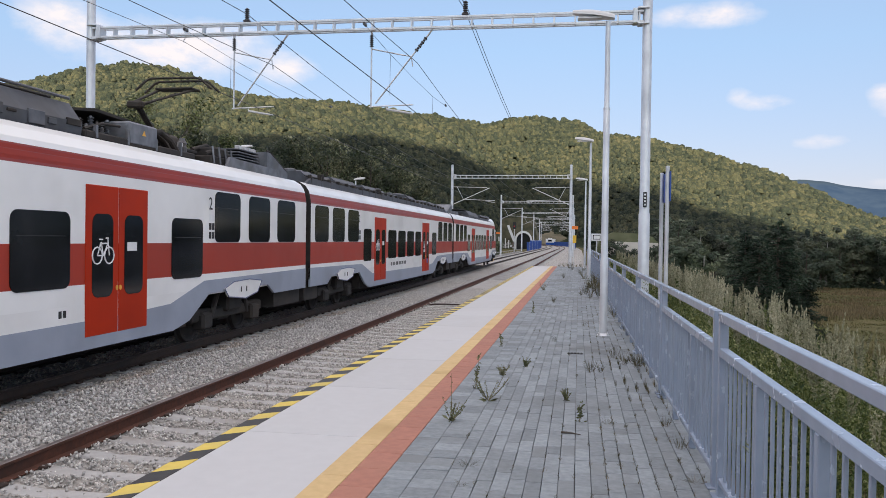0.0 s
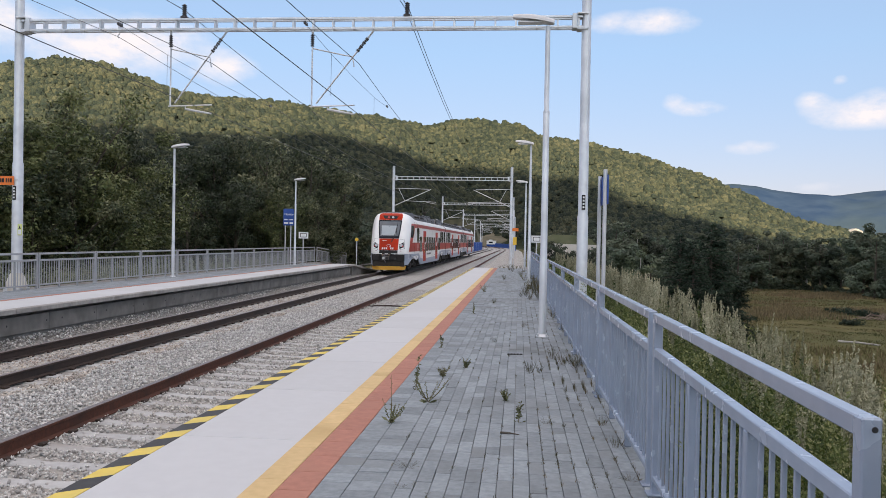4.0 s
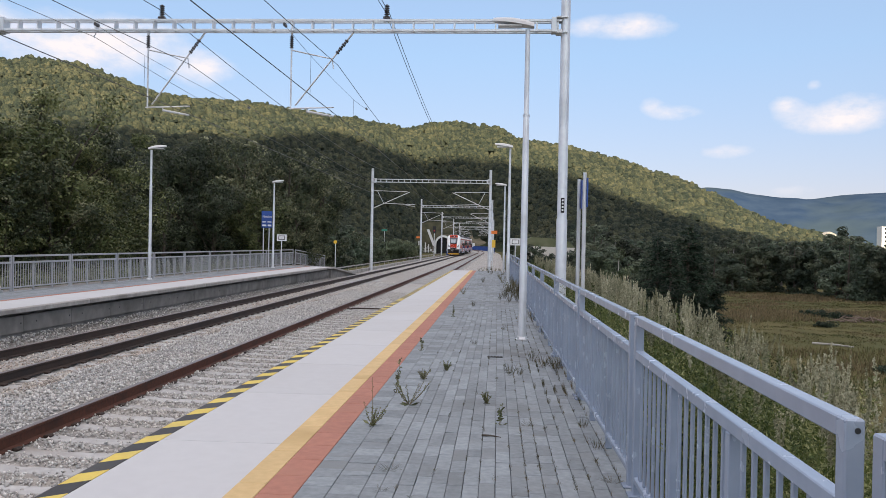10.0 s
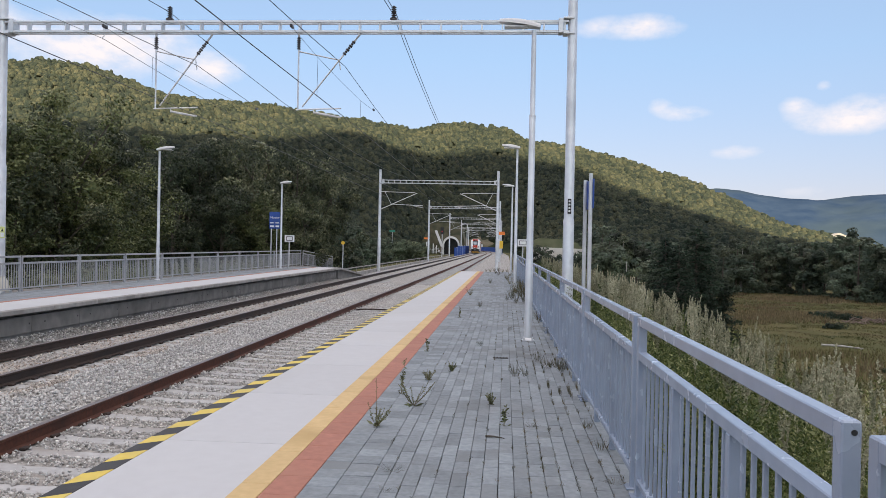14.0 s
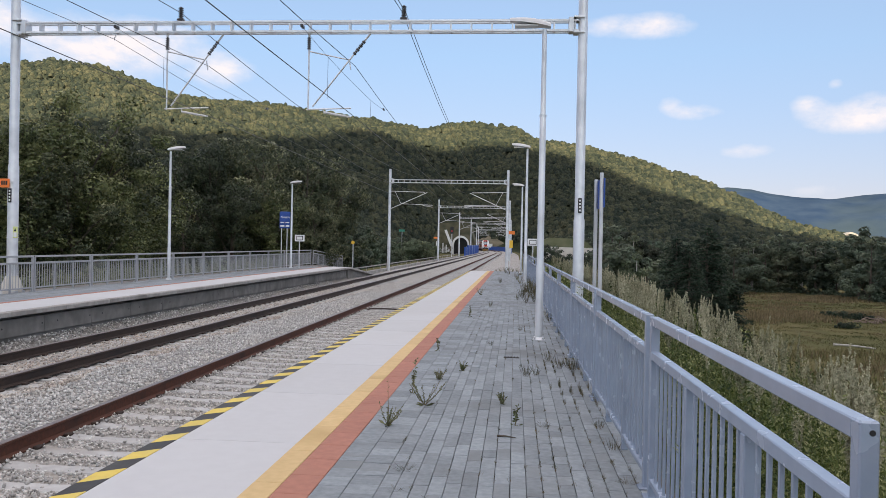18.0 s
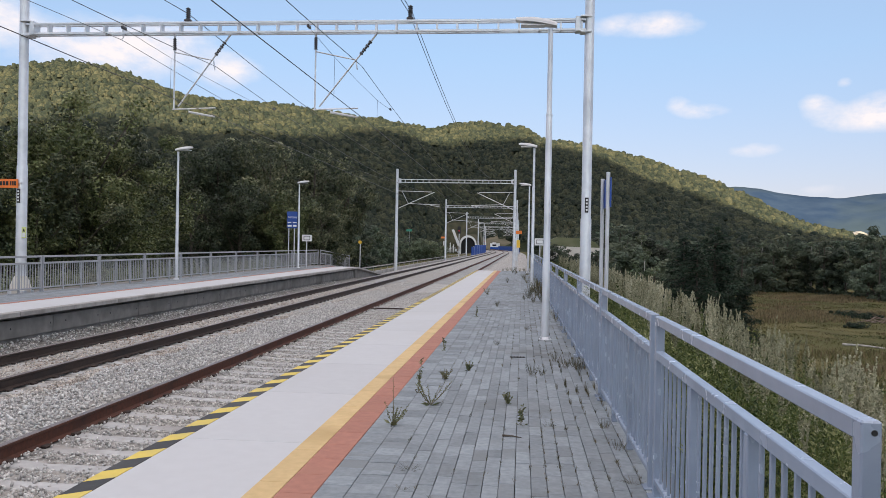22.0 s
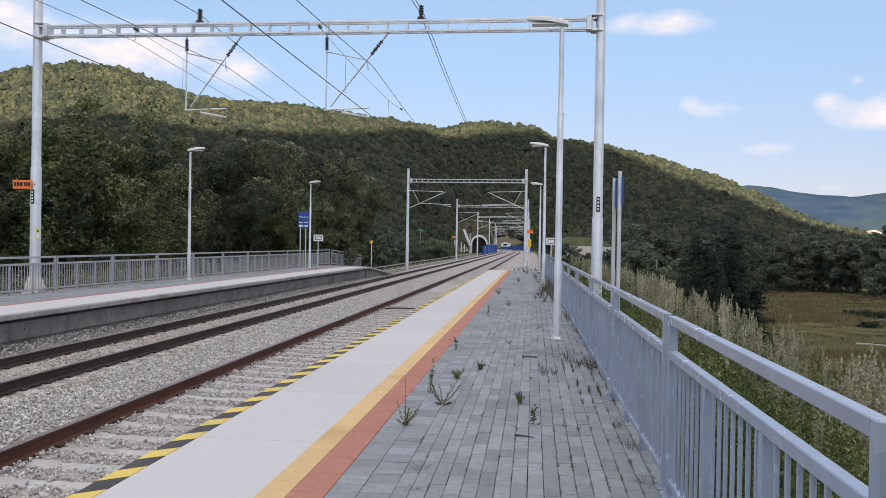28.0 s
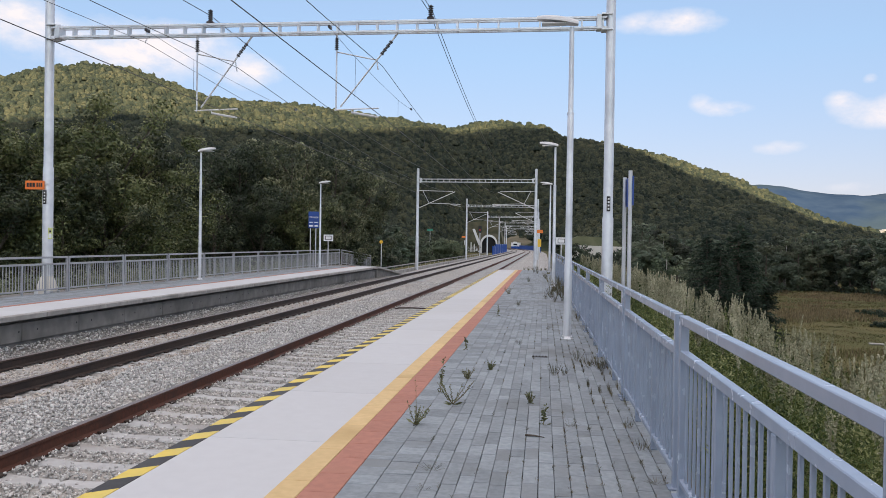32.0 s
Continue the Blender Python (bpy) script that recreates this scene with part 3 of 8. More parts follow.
# ---- ground ----
def make_ground():
    rs = np.concatenate([np.linspace(0.0, 30, 31), np.linspace(33, 200, 48), np.linspace(210, 900, 70), np.geomspace(930, 4500, 22)])
    azs = np.radians(np.concatenate([np.linspace(-180, -70, 24)[:-1], np.linspace(-70, 70, 211), np.linspace(70, 180, 24)[1:-1]]))
    R, A = np.meshgrid(rs, azs, indexing="ij")
    X, Y = R * np.sin(A), R * np.cos(A)
    Z = ground_height(X, Y)
    Z += np.where((X > 3) & (R < 400), 0.12 * np.sin(X * 0.9 + 1.3 * np.sin(Y * 0.35)) * np.sin(Y * 0.8), 0)
    n, m = R.shape
    idx = np.arange(n * m).reshape(n, m)
    a, b = idx[:-1, :], idx[1:, :]
    q = np.stack([a, np.roll(a, -1, 1), np.roll(b, -1, 1), b], -1).reshape(-1, 4)
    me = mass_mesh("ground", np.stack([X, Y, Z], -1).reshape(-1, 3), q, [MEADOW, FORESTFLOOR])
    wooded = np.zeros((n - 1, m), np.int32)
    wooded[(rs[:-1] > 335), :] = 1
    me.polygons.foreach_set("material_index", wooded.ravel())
    me.shade_smooth()
    tagged(new("ground", me), "rough dry meadow and wooded hillside ground", "ground", kind="structure")


make_ground()


def make_far_ridge():
    az = np.radians(np.linspace(2, 62, 120))
    el = np.interp(np.degrees(az), [c[0] for c in RIDGE], [c[1] for c in RIDGE])
    wob = np.array([0.05 * noise.noise((a * 60, 0, 3)) + 0.03 * noise.noise((a * 200, 0, 5)) for a in az])
    rows = []
    for k, (rr, part_of) in enumerate(((2700, 0.0), (3000, 0.45), (3300, 0.85), (3500, 1.0), (3900, 0.7))):
        h = np.tan(np.radians(el + wob)) * 3500 * part_of + 1.5 - (30 if part_of == 0 else 0)
        h = h + np.array([22 * noise.noise((a * 25, k * 1.7, 1)) for a in az]) * (0 if part_of in (0.0, 1.0) else 1)
        rows.append(np.stack([rr * np.sin(az), rr * np.cos(az), h], -1))
    n, m = len(rows), len(az)
    idx = np.arange(n * m).reshape(n, m)
    q = np.stack([idx[:-1, :-1], idx[:-1, 1:], idx[1:, 1:], idx[1:, :-1]], -1).reshape(-1, 4)
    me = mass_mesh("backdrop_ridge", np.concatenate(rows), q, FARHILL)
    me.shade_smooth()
    tagged(new("backdrop_ridge", me), "distant wooded mountain ridge in haze-blue colour", "mountain", kind="structure")


make_far_ridge()


CLOUD_Z, CLOUD_RUN, CLOUD_SIDE = 900.0, 246.0, 70.0   # height, and the drift over the clip, onward and to the right


def make_cloud_bank():
    """An unseen long cloud put behind the camera, between the sun and the valley, that drifts and draws its shade up
    the hill.
    """
    ax, ay = math.sin(radians(SUN_AZ)), math.cos(radians(SUN_AZ))
    px, py = ay, -ax                      # to the left of the way the light runs
    tan_e = math.tan(radians(SUN_EL))
    # reach of the leading edge across the light's way, cut to the hill's shade
    edge = ((-900, 160), (-300, 155), (-218, 176), (-170, 195), (-150, 215), (-125, 250), (-105, 300), (-75, 335), (-45, 352), (0, 338), (35, 326), (57, 335), (77, 313), (104, 262), (130, 235), (165, 195), (250, 120), (400, 90), (900, 90))
    across = np.concatenate([np.linspace(-1500, -420, 30), np.linspace(-400, 400, 201), np.linspace(420, 1500, 30)])
    deep = np.concatenate([[0.0], np.linspace(0.02, 1.0, 22) ** 1.3])
    v = []
    for side in (1, -1):
        for c in across:
            q = np.interp(c, [e[0] for e in edge], [e[1] for e in edge]) + 5 * noise.noise((c * 0.03, 1, 0)) + 5 * noise.noise((c * 0.09, 3, 0))
            w0, w1 = (q - CLOUD_Z) / tan_e, (-280 - CLOUD_Z) / tan_e + 60 * noise.noise((c * 0.01, 9, 0))
            for u in deep:
                w = w0 + (w1 - w0) * u
                puff = 0.6 + 0.4 * noise.noise((c * 0.012, w * 0.012, 4)) + 0.25 * noise.noise((c * 0.04, w * 0.04, 7))
                rise = (90 * (u * (1 - u) * 4) ** 0.8 if side > 0 else -26 * (u * (1 - u) * 4) ** 0.7) * puff
                v.append((-ax * w + px * c, -ay * w + py * c, CLOUD_Z + rise * min(1.0, 0.25 + 3 * u)))
    n, m = len(across), len(deep)
    idx = np.arange(2 * n * m).reshape(2, n, m)
    up, lo = idx
    q = [np.stack([up[:-1, :-1], up[1:, :-1], up[1:, 1:], up[:-1, 1:]], -1).reshape(-1, 4), np.stack([lo[:-1, :-1], lo[:-1, 1:], lo[1:, 1:], lo[1:, :-1]], -1).reshape(-1, 4)]
    me = mass_mesh("cloud_bank", v, np.concatenate(q), CLOUDWHITE)
    me.shade_smooth()
    return tagged(new("backdrop_cloud", me), "long unseen cloud drifting behind the camera, shading the valley", "cloud", kind="structure")


cloud_bank = make_cloud_bank()


# ---- track beds ----
def make_ballast():
    prof = [(-10.42, -0.98), (-10.4, -0.65), (-9.75, -0.79), (-7.1, -0.81), (-6.9, -0.75), (-5.9, -0.74), (-5.75, -0.75), (-5.0, -0.80), (-3.2, -0.83), (-2.6, -0.83), (-2.5, -1.1)]
    far = [(-12.3, -1.5), (-10.6, -0.80), (-10.2, -0.76), (-7.1, -0.77), (-6.9, -0.74), (-5.9, -0.74), (-5.75, -0.75), (-5.0, -0.80), (-3.2, -0.80), (0.4, -0.86), (1.4, -1.5)]
    ys = [-40, 0, 10, 20, 30, 40, 47.9, 56, 70, 90, 110, 140, 170, 200, 215] + list(range(230, 620, 15))
    v = []
    for y in ys:
        p = prof if y < 56 else far
        v += [(x + curve_shift(y), y, z) for x, z in p]
    n, m = len(ys), len(prof)
    idx = np.arange(n * m).reshape(n, m)
    q = np.stack([idx[:-1, :-1], idx[:-1, 1:], idx[1:, 1:], idx[1:, :-1]], -1).reshape(-1, 4)
    tagged(new("ballast_bed", mass_mesh("ballast_bed", v, q, BALLAST)), "pale grey crushed stone track ballast", "ballast", kind="structure")


make_ballast()


def rail_points(x0):
    ys = [-40, 215] + list(range(225, 620, 10))
    return [(x0 + curve_shift(y), y) for y in ys]


def make_rail(x0, mat, label):
    """Foot, web and head, each run along the line; the head carries a worn running band."""
    t = thing("rail", label, "rail", "rails of the two tracks")
    pts = rail_points(x0)
    def run(name, out, mats, top=(), note=""):
        k, f = len(out), []
        v = [(x + a, y, Z_RAIL - 0.172 + b) for x, y in pts for a, b in out]
        for i in range(len(pts) - 1):
            for j in range(k):
                j2 = (j + 1) % k
                f.append((i * k + j, i * k + j2, (i + 1) * k + j2, (i + 1) * k + j))
        s = Solid().add(v, f)
        s.m = [1 if (i % k) in top else 0 for i in range(len(f))]
        return part(name, s, mats, t, note)
    run("foot", [(-0.075, 0.0), (0.075, 0.0), (0.075, 0.012), (0.014, 0.028), (-0.014, 0.028), (-0.075, 0.012)], [mat])
    run("web", [(-0.012, 0.026), (0.012, 0.026), (0.010, 0.128), (-0.010, 0.128)], [mat])
    run("head", [(-0.010, 0.125), (0.010, 0.125), (0.036, 0.138), (0.036, 0.165), (0.028, 0.172), (-0.028, 0.172), (-0.036, 0.165), (-0.036, 0.138)], [mat, RAILTOP], (3, 4, 5), "rail head with a worn running band")
    return t


for x_axis, mat, lab in ((X_R, RUST, "rust-brown steel rail on concrete sleepers"), (X_L, RUST_DARK, "dark brown steel rail in pale ballast")):
    for side in (-0.7535, 0.7535):
        make_rail(x_axis + side, mat, lab)


def sleeper_mesh():
    s = Solid()
    # the top dips towards the middle, the ends under the rails are higher
    top = [(-1.3, -0.02), (-0.95, 0.0), (-0.55, 0.0), (-0.3, -0.025), (0.3, -0.025), (0.55, 0.0), (0.95, 0.0), (1.3, -0.02)]
    v, f = [], []
    for x, z in top:
        v += [(x, -0.15, z - 0.2), (x, -0.13, z - 0.02), (x, -0.11, z), (x, 0.11, z), (x, 0.13, z - 0.02), (x, 0.15, z - 0.2)]
    for i in range(len(top) - 1):
        for j in range(5):
            f.append((i * 6 + j, i * 6 + j + 1, i * 6 + j + 7, i * 6 + j + 6))
    f += [(0, 1, 2, 3, 4, 5), tuple(42 + k for k in (5, 4, 3, 2, 1, 0))]
    s.add(v, f)
    # rail clips
    for x in (-0.7535, 0.7535):
        for d in (-0.11, 0.11):
            s.box(x + d - 0.035, x + d + 0.035, -0.06, 0.06, 0.0, 0.035, 0.01, 1)
    return s.mesh("sleeper", [SLEEPER_CON, RUST_DARK])


def make_sleepers():
    me = sleeper_mesh()
    z = Z_RAIL - 0.178
    for x_axis, y0, n in ((X_R, 4.75, 70), (X_L, 9.0, 60)):
        for i in range(n):
            ob = new("sleeper", me)
            ob.location = (x_axis, y0 + 0.606 * i, z - (0.0 if x_axis == X_R else 0.012))
            ob.rotation_euler = (0, 0, radians(rng.uniform(-0.5, 0.5)))
            tagged(ob, "pale concrete sleeper half sunk in ballast", "sleeper", "sleepers of the tracks")
    far = Solid()
    for x_axis, y0 in ((X_R, 4.75 + 0.606 * 70), (X_L, 9.0 + 0.606 * 60)):
        for i in range(260):
            y = y0 + 0.606 * i
            far.box(x_axis - 1.3 + curve_shift(y), x_axis + 1.3 + curve_shift(y), y - 0.12, y + 0.12, z - 0.2, z - 0.006, 0)
    solo("sleepers_beyond", far, SLEEPER_CON, "concrete sleepers of the distant track", "sleepers", kind="stuff")


make_sleepers()


def make_stones():
    cube = np.array([(1.15, 0, 0), (-1.15, 0, 0), (0, 1.15, 0), (0, -1.15, 0), (0, 0, 1.15), (0, 0, -1.15)])
    tri = np.array([(0, 2, 4), (2, 1, 4), (1, 3, 4), (3, 0, 4), (2, 0, 5), (1, 2, 5), (3, 1, 5), (0, 3, 5)])
    pts = []
    def strew(n, x0, x1, y0, y1):
        u = rng.uniform(0, 1, n) ** 1.7
        pts.append(np.stack([rng.uniform(x0, x1, n), y0 + u * (y1 - y0)], -1))
    strew(34000, -7.45, -5.2, 6.5, 46)
    strew(44000, -5.25, -2.68, 4.0, 38)
    strew(10000, -9.2, -7.55, 10.0, 44)
    strew(7500, -10.3, -9.1, 11.0, 44)
    p = np.concatenate(pts)
    # keep the rails and most of the sleepers' tops free
    keep = np.ones(len(p), bool)
    for ax in (X_R, X_L):
        for s in (-0.7535, 0.7535):
            keep &= np.abs(p[:, 0] - ax - s) > 0.10
    ph = np.abs(((p[:, 1] - 4.75) / 0.606 + 0.5) % 1 - 0.5) * 0.606
    on_r = (np.abs(p[:, 0] - X_R) < 1.2) & (ph < 0.12)
    keep &= ~(on_r & (rng.uniform(0, 1, len(p)) < np.where(np.abs(p[:, 0] - X_R + 0.75) < 0.25, 0.72, 0.93)))
    keep &= ~((np.abs(p[:, 0] - X_R) < 0.7) & (rng.uniform(0, 1, len(p)) < 0.1))
    p = p[keep]
    n = len(p)
    size = np.where(p[:, 0] > -5.2, 0.66, 0.82) * rng.uniform(0.013, 0.030, n) * rng.choice((0.75, 1.0, 1.0, 1.2), n)
    base = np.interp(p[:, 0], [-10.3, -10.0, -9.75, -7.1, -6.9, -5.9, -5.75, -5.0, -3.2, -2.6], [-0.64, -0.67, -0.76, -0.78, -0.74, -0.74, -0.75, -0.80, -0.83, -0.83])
    near_rail = np.abs(p[:, 0] - X_R + 0.7535)
    base += np.where((near_rail < 0.2) & (p[:, 0] > X_R - 0.75), 0.025, 0) - np.where(np.abs(p[:, 0] - X_L) < 1.35, 0.045, 0)
    z = base + rng.uniform(-0.004, 0.03, n)
    q = rng.normal(size=(n, 4))
    q /= np.linalg.norm(q, axis=1, keepdims=True)
    w, a, b, c = q.T
    R = np.stack([np.stack([1 - 2 * (b * b + c * c), 2 * (a * b - c * w), 2 * (a * c + b * w)], -1),
                  np.stack([2 * (a * b + c * w), 1 - 2 * (a * a + c * c), 2 * (b * c - a * w)], -1),
                  np.stack([2 * (a * c - b * w), 2 * (b * c + a * w), 1 - 2 * (a * a + b * b)], -1)], -2)
    shape = (cube[None] + rng.uniform(-0.38, 0.38, (n, 6, 3))) * rng.uniform(0.65, 1.35, (n, 1, 3))
    v = np.einsum("nij,nkj->nki", R, shape) * size[:, None, None] + np.stack([p[:, 0], p[:, 1], z], -1)[:, None, :]
    # stones near the older track carry rust dust from the brakes
    dusty = np.abs(p[:, 0] - X_L - 0.15) < 1.25 + 0.25 * np.sin(p[:, 1] * 1.7)
    for sel, mat, lab in ((~dusty, STONE, "loose pale grey crushed ballast stones"), (dusty, STONE_TAN, "buff ballast stones dusted with rust")):
        w = v[sel]
        t = (tri[None] + (np.arange(len(w)) * 6)[:, None, None]).reshape(-1, 3)
        tagged(new("ballast_stones", mass_mesh("ballast_stones", w.reshape(-1, 3), t, mat)), lab, "gravel", kind="stuff")


make_stones()


solo("rail_bond", Solid().tube([(-5.05, 27.56, -0.76), (-4.9, 27.57, -0.735), (-4.48, 27.6, -0.725), (-4.06, 27.64, -0.735), (-3.95, 27.65, -0.76)], 0.026, 6), RUST_DARK, "dark bond cable laid across between the rails", "cable")


# ---- platforms ----
def make_platform():
    s = Solid()
    s.box(-2.42, 1.05, -12, PLAT_END, -1.3, -0.07)
    s.prism([(-2.40, -1.3), (1.05, -1.3), (1.05, -0.02), (-2.40, -0.02)], 1, PLAT_END, PLAT_END + 0.3)
    solo("platform_base", s, JOINT, "sanded bed under the platform paving", "platform", kind="structure")
    # side of the edge, set back under the nosing
    w = Solid()
    w.box(-2.52, -2.422, -12, PLAT_END, -1.3, -0.13)
    solo("platform_wall", w, CONCRETE, "grey concrete platform side wall", "platform", kind="structure")
    ramp = Solid()
    ramp.prism([(PLAT_END + 0.3, -1.4), (70, -1.4), (70, -0.95), (58, -0.62), (PLAT_END + 0.3, -0.03)], 0, -2.2, 1.0)
    solo("pavement_ramp", ramp, PAVER_J, "grey paved ramp sloping down from the platform", "ramp", kind="structure")


make_platform()
nosing = tagged(new("platform_edge"), "concrete platform edge with yellow and black hazard stripes", "platform edge", kind="structure")
slab_me = Solid().box(-0.5285, 0.405, 0.003, 1.997, -0.07, 0.0, 0.004).mesh("white_slab", WHITE_SLAB)
for i in range(27):
    o = new("white_slab", slab_me)
    o.parent, o.location = nosing, (-2.0175, -6.0 + 2.0 * i, 0.0)
stone_me = Solid().box(-0.152, -0.0115, 0.002, 0.998, -0.13, -0.004, 0.008).mesh("edge_stone", CONCRETE)
for i in range(54):
    o = new("edge_stone", stone_me)
    o.parent, o.location = nosing, (-2.536, -6 + i, 0.0)
# each painted bar slants across the edge stone
bar_y = Solid().prism([(-0.154, 0.0), (-0.008, 0.125), (-0.008, 0.363), (-0.154, 0.238)], 2, -0.012, 0.001).mesh("yellow_bar", STRIPE_Y)
bar_k = Solid().prism([(-0.154, 0.238), (-0.008, 0.363), (-0.008, 0.638), (-0.154, 0.513)], 2, -0.012, 0.0006).mesh("black_bar", STRIPE_K)
for i in range(104):
    y = 4.81 + 0.513 * (i - 20)
    if y < 47.4:
        for me, nm in ((bar_y, "yellow_bar"), (bar_k, "black_bar")):
            o = new(nm, me)
            o.parent, o.location = nosing, (-2.54, y, 0.0)
tactile = tagged(new("guide_strip"), "yellow guide strip beside a red line in the paving", "guide strip", kind="structure")
yel_me = Solid().box(-0.091, 0.091, 0.002, 0.798, -0.07, 0.002, 0.004).mesh("yellow_tile", YELLOW_TILE)
red_me = Solid().box(-0.112, 0.112, 0.0015, 0.3985, -0.07, 0.0, 0.004).mesh("red_tile", RED_TILE)
for i in range(67):
    o = new("yellow_tile", yel_me)
    o.parent, o.location = tactile, (-1.540, -5.4 + 0.8 * i, 0)
for i in range(134):
    o = new("red_tile", red_me)
    o.parent, o.location = tactile, (-1.336, -5.6 + 0.4 * i, 0)


def make_opposite_platform():
    s = Solid()
    s.box(-14.4, -10.5, -15, 49.3, -1.6, -0.06)
    s.prism([(49.3, -1.6), (58, -1.6), (58, -0.80), (49.3, -0.06)], 0, -12.2, -10.2)
    s.prism([(49.3, -1.6), (59.2, -1.6), (59.2, -0.50), (52.3, -0.003), (49.3, -0.003)], 0, -14.4, -12.2)
    solo("opposite_platform_base", s, CONCRETE_D, "grey concrete body of the opposite platform", "platform", kind="structure")
    w = Solid()
    for i in range(32):
        y = -15 + 2.0 * i
        if y < 48:
            w.box(-10.36, -10.26, y + 0.008, y + 1.992, -0.56, -0.19, 0.008)
    w.box(-10.52, -10.42, -15, 49.2, -0.24, -0.08)
    w.box(-10.44, -10.31, -15, 56, -1.2, -0.55, 0.01)
    ob = solo("opposite_platform_wall", w, CONCRETE_D, "stained grey concrete wall panels under the opposite platform", "platform wall", kind="structure")
    # black discs stand in for the shade inside the anchor holes
    hole = Solid().prism([(0.022 * math.cos(k * math.pi / 4), 0.022 * math.sin(k * math.pi / 4)) for k in range(8)], 0, -0.02, 0.003).mesh("anchor_hole", BLACK)
    for i in range(22):
        o = new("anchor_hole", hole)
        o.parent, o.location = ob, (-10.26, 9.5 + 1.0 * i + (0.4 if i % 2 else 0), -0.36)
    edge = tagged(new("opposite_edge"), "white concrete edge slabs of the opposite platform", "platform edge", kind="structure")
    cap = Solid().box(-0.62, 0.63, 0.004, 1.996, -0.10, 0.0, 0.008).mesh("edge_slab", WHITE_SLAB)
    lip = Solid().box(-0.18, 0.0, 0.004, 1.996, -0.105, -0.004, 0.008).mesh("edge_lip", CONCRETE)
    for i in range(28):
        o = new("edge_slab", cap)
        o.parent, o.location = edge, (-10.87, -6.5 + 2 * i, 0)
        o = new("edge_lip", lip)
        o.parent, o.location = edge, (-10.05, -6.5 + 2 * i, 0)
    slope = Solid().prism([(49.5, -0.10), (57.5, -0.76), (57.5, -0.66), (49.5, 0.0)], 0, -12.0, -10.05).mesh("ramp_slab", CONCRETE)
    o = new("ramp_slab", slope)
    o.parent = edge
    r = Solid().box(-11.66, -11.50, -10, 49.3, -0.05, 0.003)
    solo("opposite_red_line", r, RED_TILE, "thin red line in the opposite paving", "line", kind="structure")
    p = Solid()
    for i in range(17):
        for j in range(62):
            y = -6 + 0.92 * j + 0.46 * (i % 2)
            if y < 48.4:
                p.box(-13.35 + 0.1 * i + 0.002, -13.35 + 0.1 * i + 0.098, y + 0.002, y + 0.918, -0.05, 0.0)
    solo("opposite_paving", p, PAVER_J, "grey block paving of the opposite platform", "paving", kind="stuff")


make_opposite_platform()


# ---- railings ----
def fence_panel(mat, length, group, label, k_z=1.0):
    """A framed panel, origin at the foot of its first post, running along +y."""
    t = thing("fence_panel", label, "fence", group)
    L = length
    post = Solid().box(-0.0255, 0.0255, -0.0275, 0.0275, 0.0, 1.103 * k_z, 0.005).box(-0.055, 0.055, -0.055, 0.055, 0.0, 0.012, 0.003).mesh("post", mat)
    for y in (0.0275, L - 0.0275):
        o = part("post", post, None, t)
        o.location = (0, y, 0)
    part("top_rail", Solid().box(-0.025, 0.025, 0.050, L - 0.050, 1.103 * k_z - 0.054, 1.103 * k_z - 0.001, 0.004), mat, t)
    part("middle_rail", Solid().box(-0.025, 0.025, 0.055, L - 0.055, 0.842 * k_z, 0.842 * k_z + 0.053, 0.004), mat, t)
    part("bottom_rail", Solid().box(-0.022, 0.022, 0.055, L - 0.055, 0.085, 0.125, 0.006), mat, t)
    # shade inside each tube end's hole, put on as a black disc
    for y in (0.0, L):
        part("end_hole", Solid().prism([(0.006 + 0.008 * math.cos(a * math.pi / 5), 1.103 * k_z - 0.029 + 0.008 * math.sin(a * math.pi / 5)) for a in range(10)], 1, y - 0.0015, y + 0.0015), BLACK, t)
    bay = (L - 0.055) / 3
    thick = Solid().box(-0.0245, 0.0245, -0.025, 0.025, 0.0, 0.842 * k_z, 0.005).mesh("stanchion", mat)
    thin = Solid().box(-0.0085, 0.0085, -0.0105, 0.0105, 0.125, 0.842 * k_z, 0.003).mesh("baluster", mat)
    for k in range(3):
        if k:
            o = part("stanchion", thick, None, t)
            o.location = (0, 0.0275 + bay * k, 0)
        for j in range(1, 8):
            o = part("baluster", thin, None, t)
            o.location = (0, 0.0275 + bay * (k + j / 8), 0)
    return t


first = fence_panel(FENCE, 2.985, "railing panels along the platform", "blue-grey painted steel railing panel beside the paving")
first.matrix_basis = pose(0.863, 2.09, 0, 0, 0, 0.43)
for i in range(-2, 15):
    if i:
        copy_thing(first, pose(0.863 - 0.0075 * 3.13 * i, 2.09 + 3.13 * i, 0, 0, 0, 0.43))
opp = fence_panel(FENCE_L, 3.03, "railing panels of the opposite platform", "pale grey steel railing panel on the opposite platform", 0.905)
opp.matrix_basis = pose(X_FENCE_L, 21.48, 0)
for i in range(-5, 10):
    if i:
        copy_thing(opp, pose(X_FENCE_L, 21.48 + 3.08 * i, 0))
for k in range(2):
    # the railing turns in and follows the ramp down
    copy_thing(opp, pose(X_FENCE_L + 0.35 * k + 0.1, 21.48 + 3.08 * 10 + 2.95 * k, -0.22 * k, -4.2, 0, -6.5))


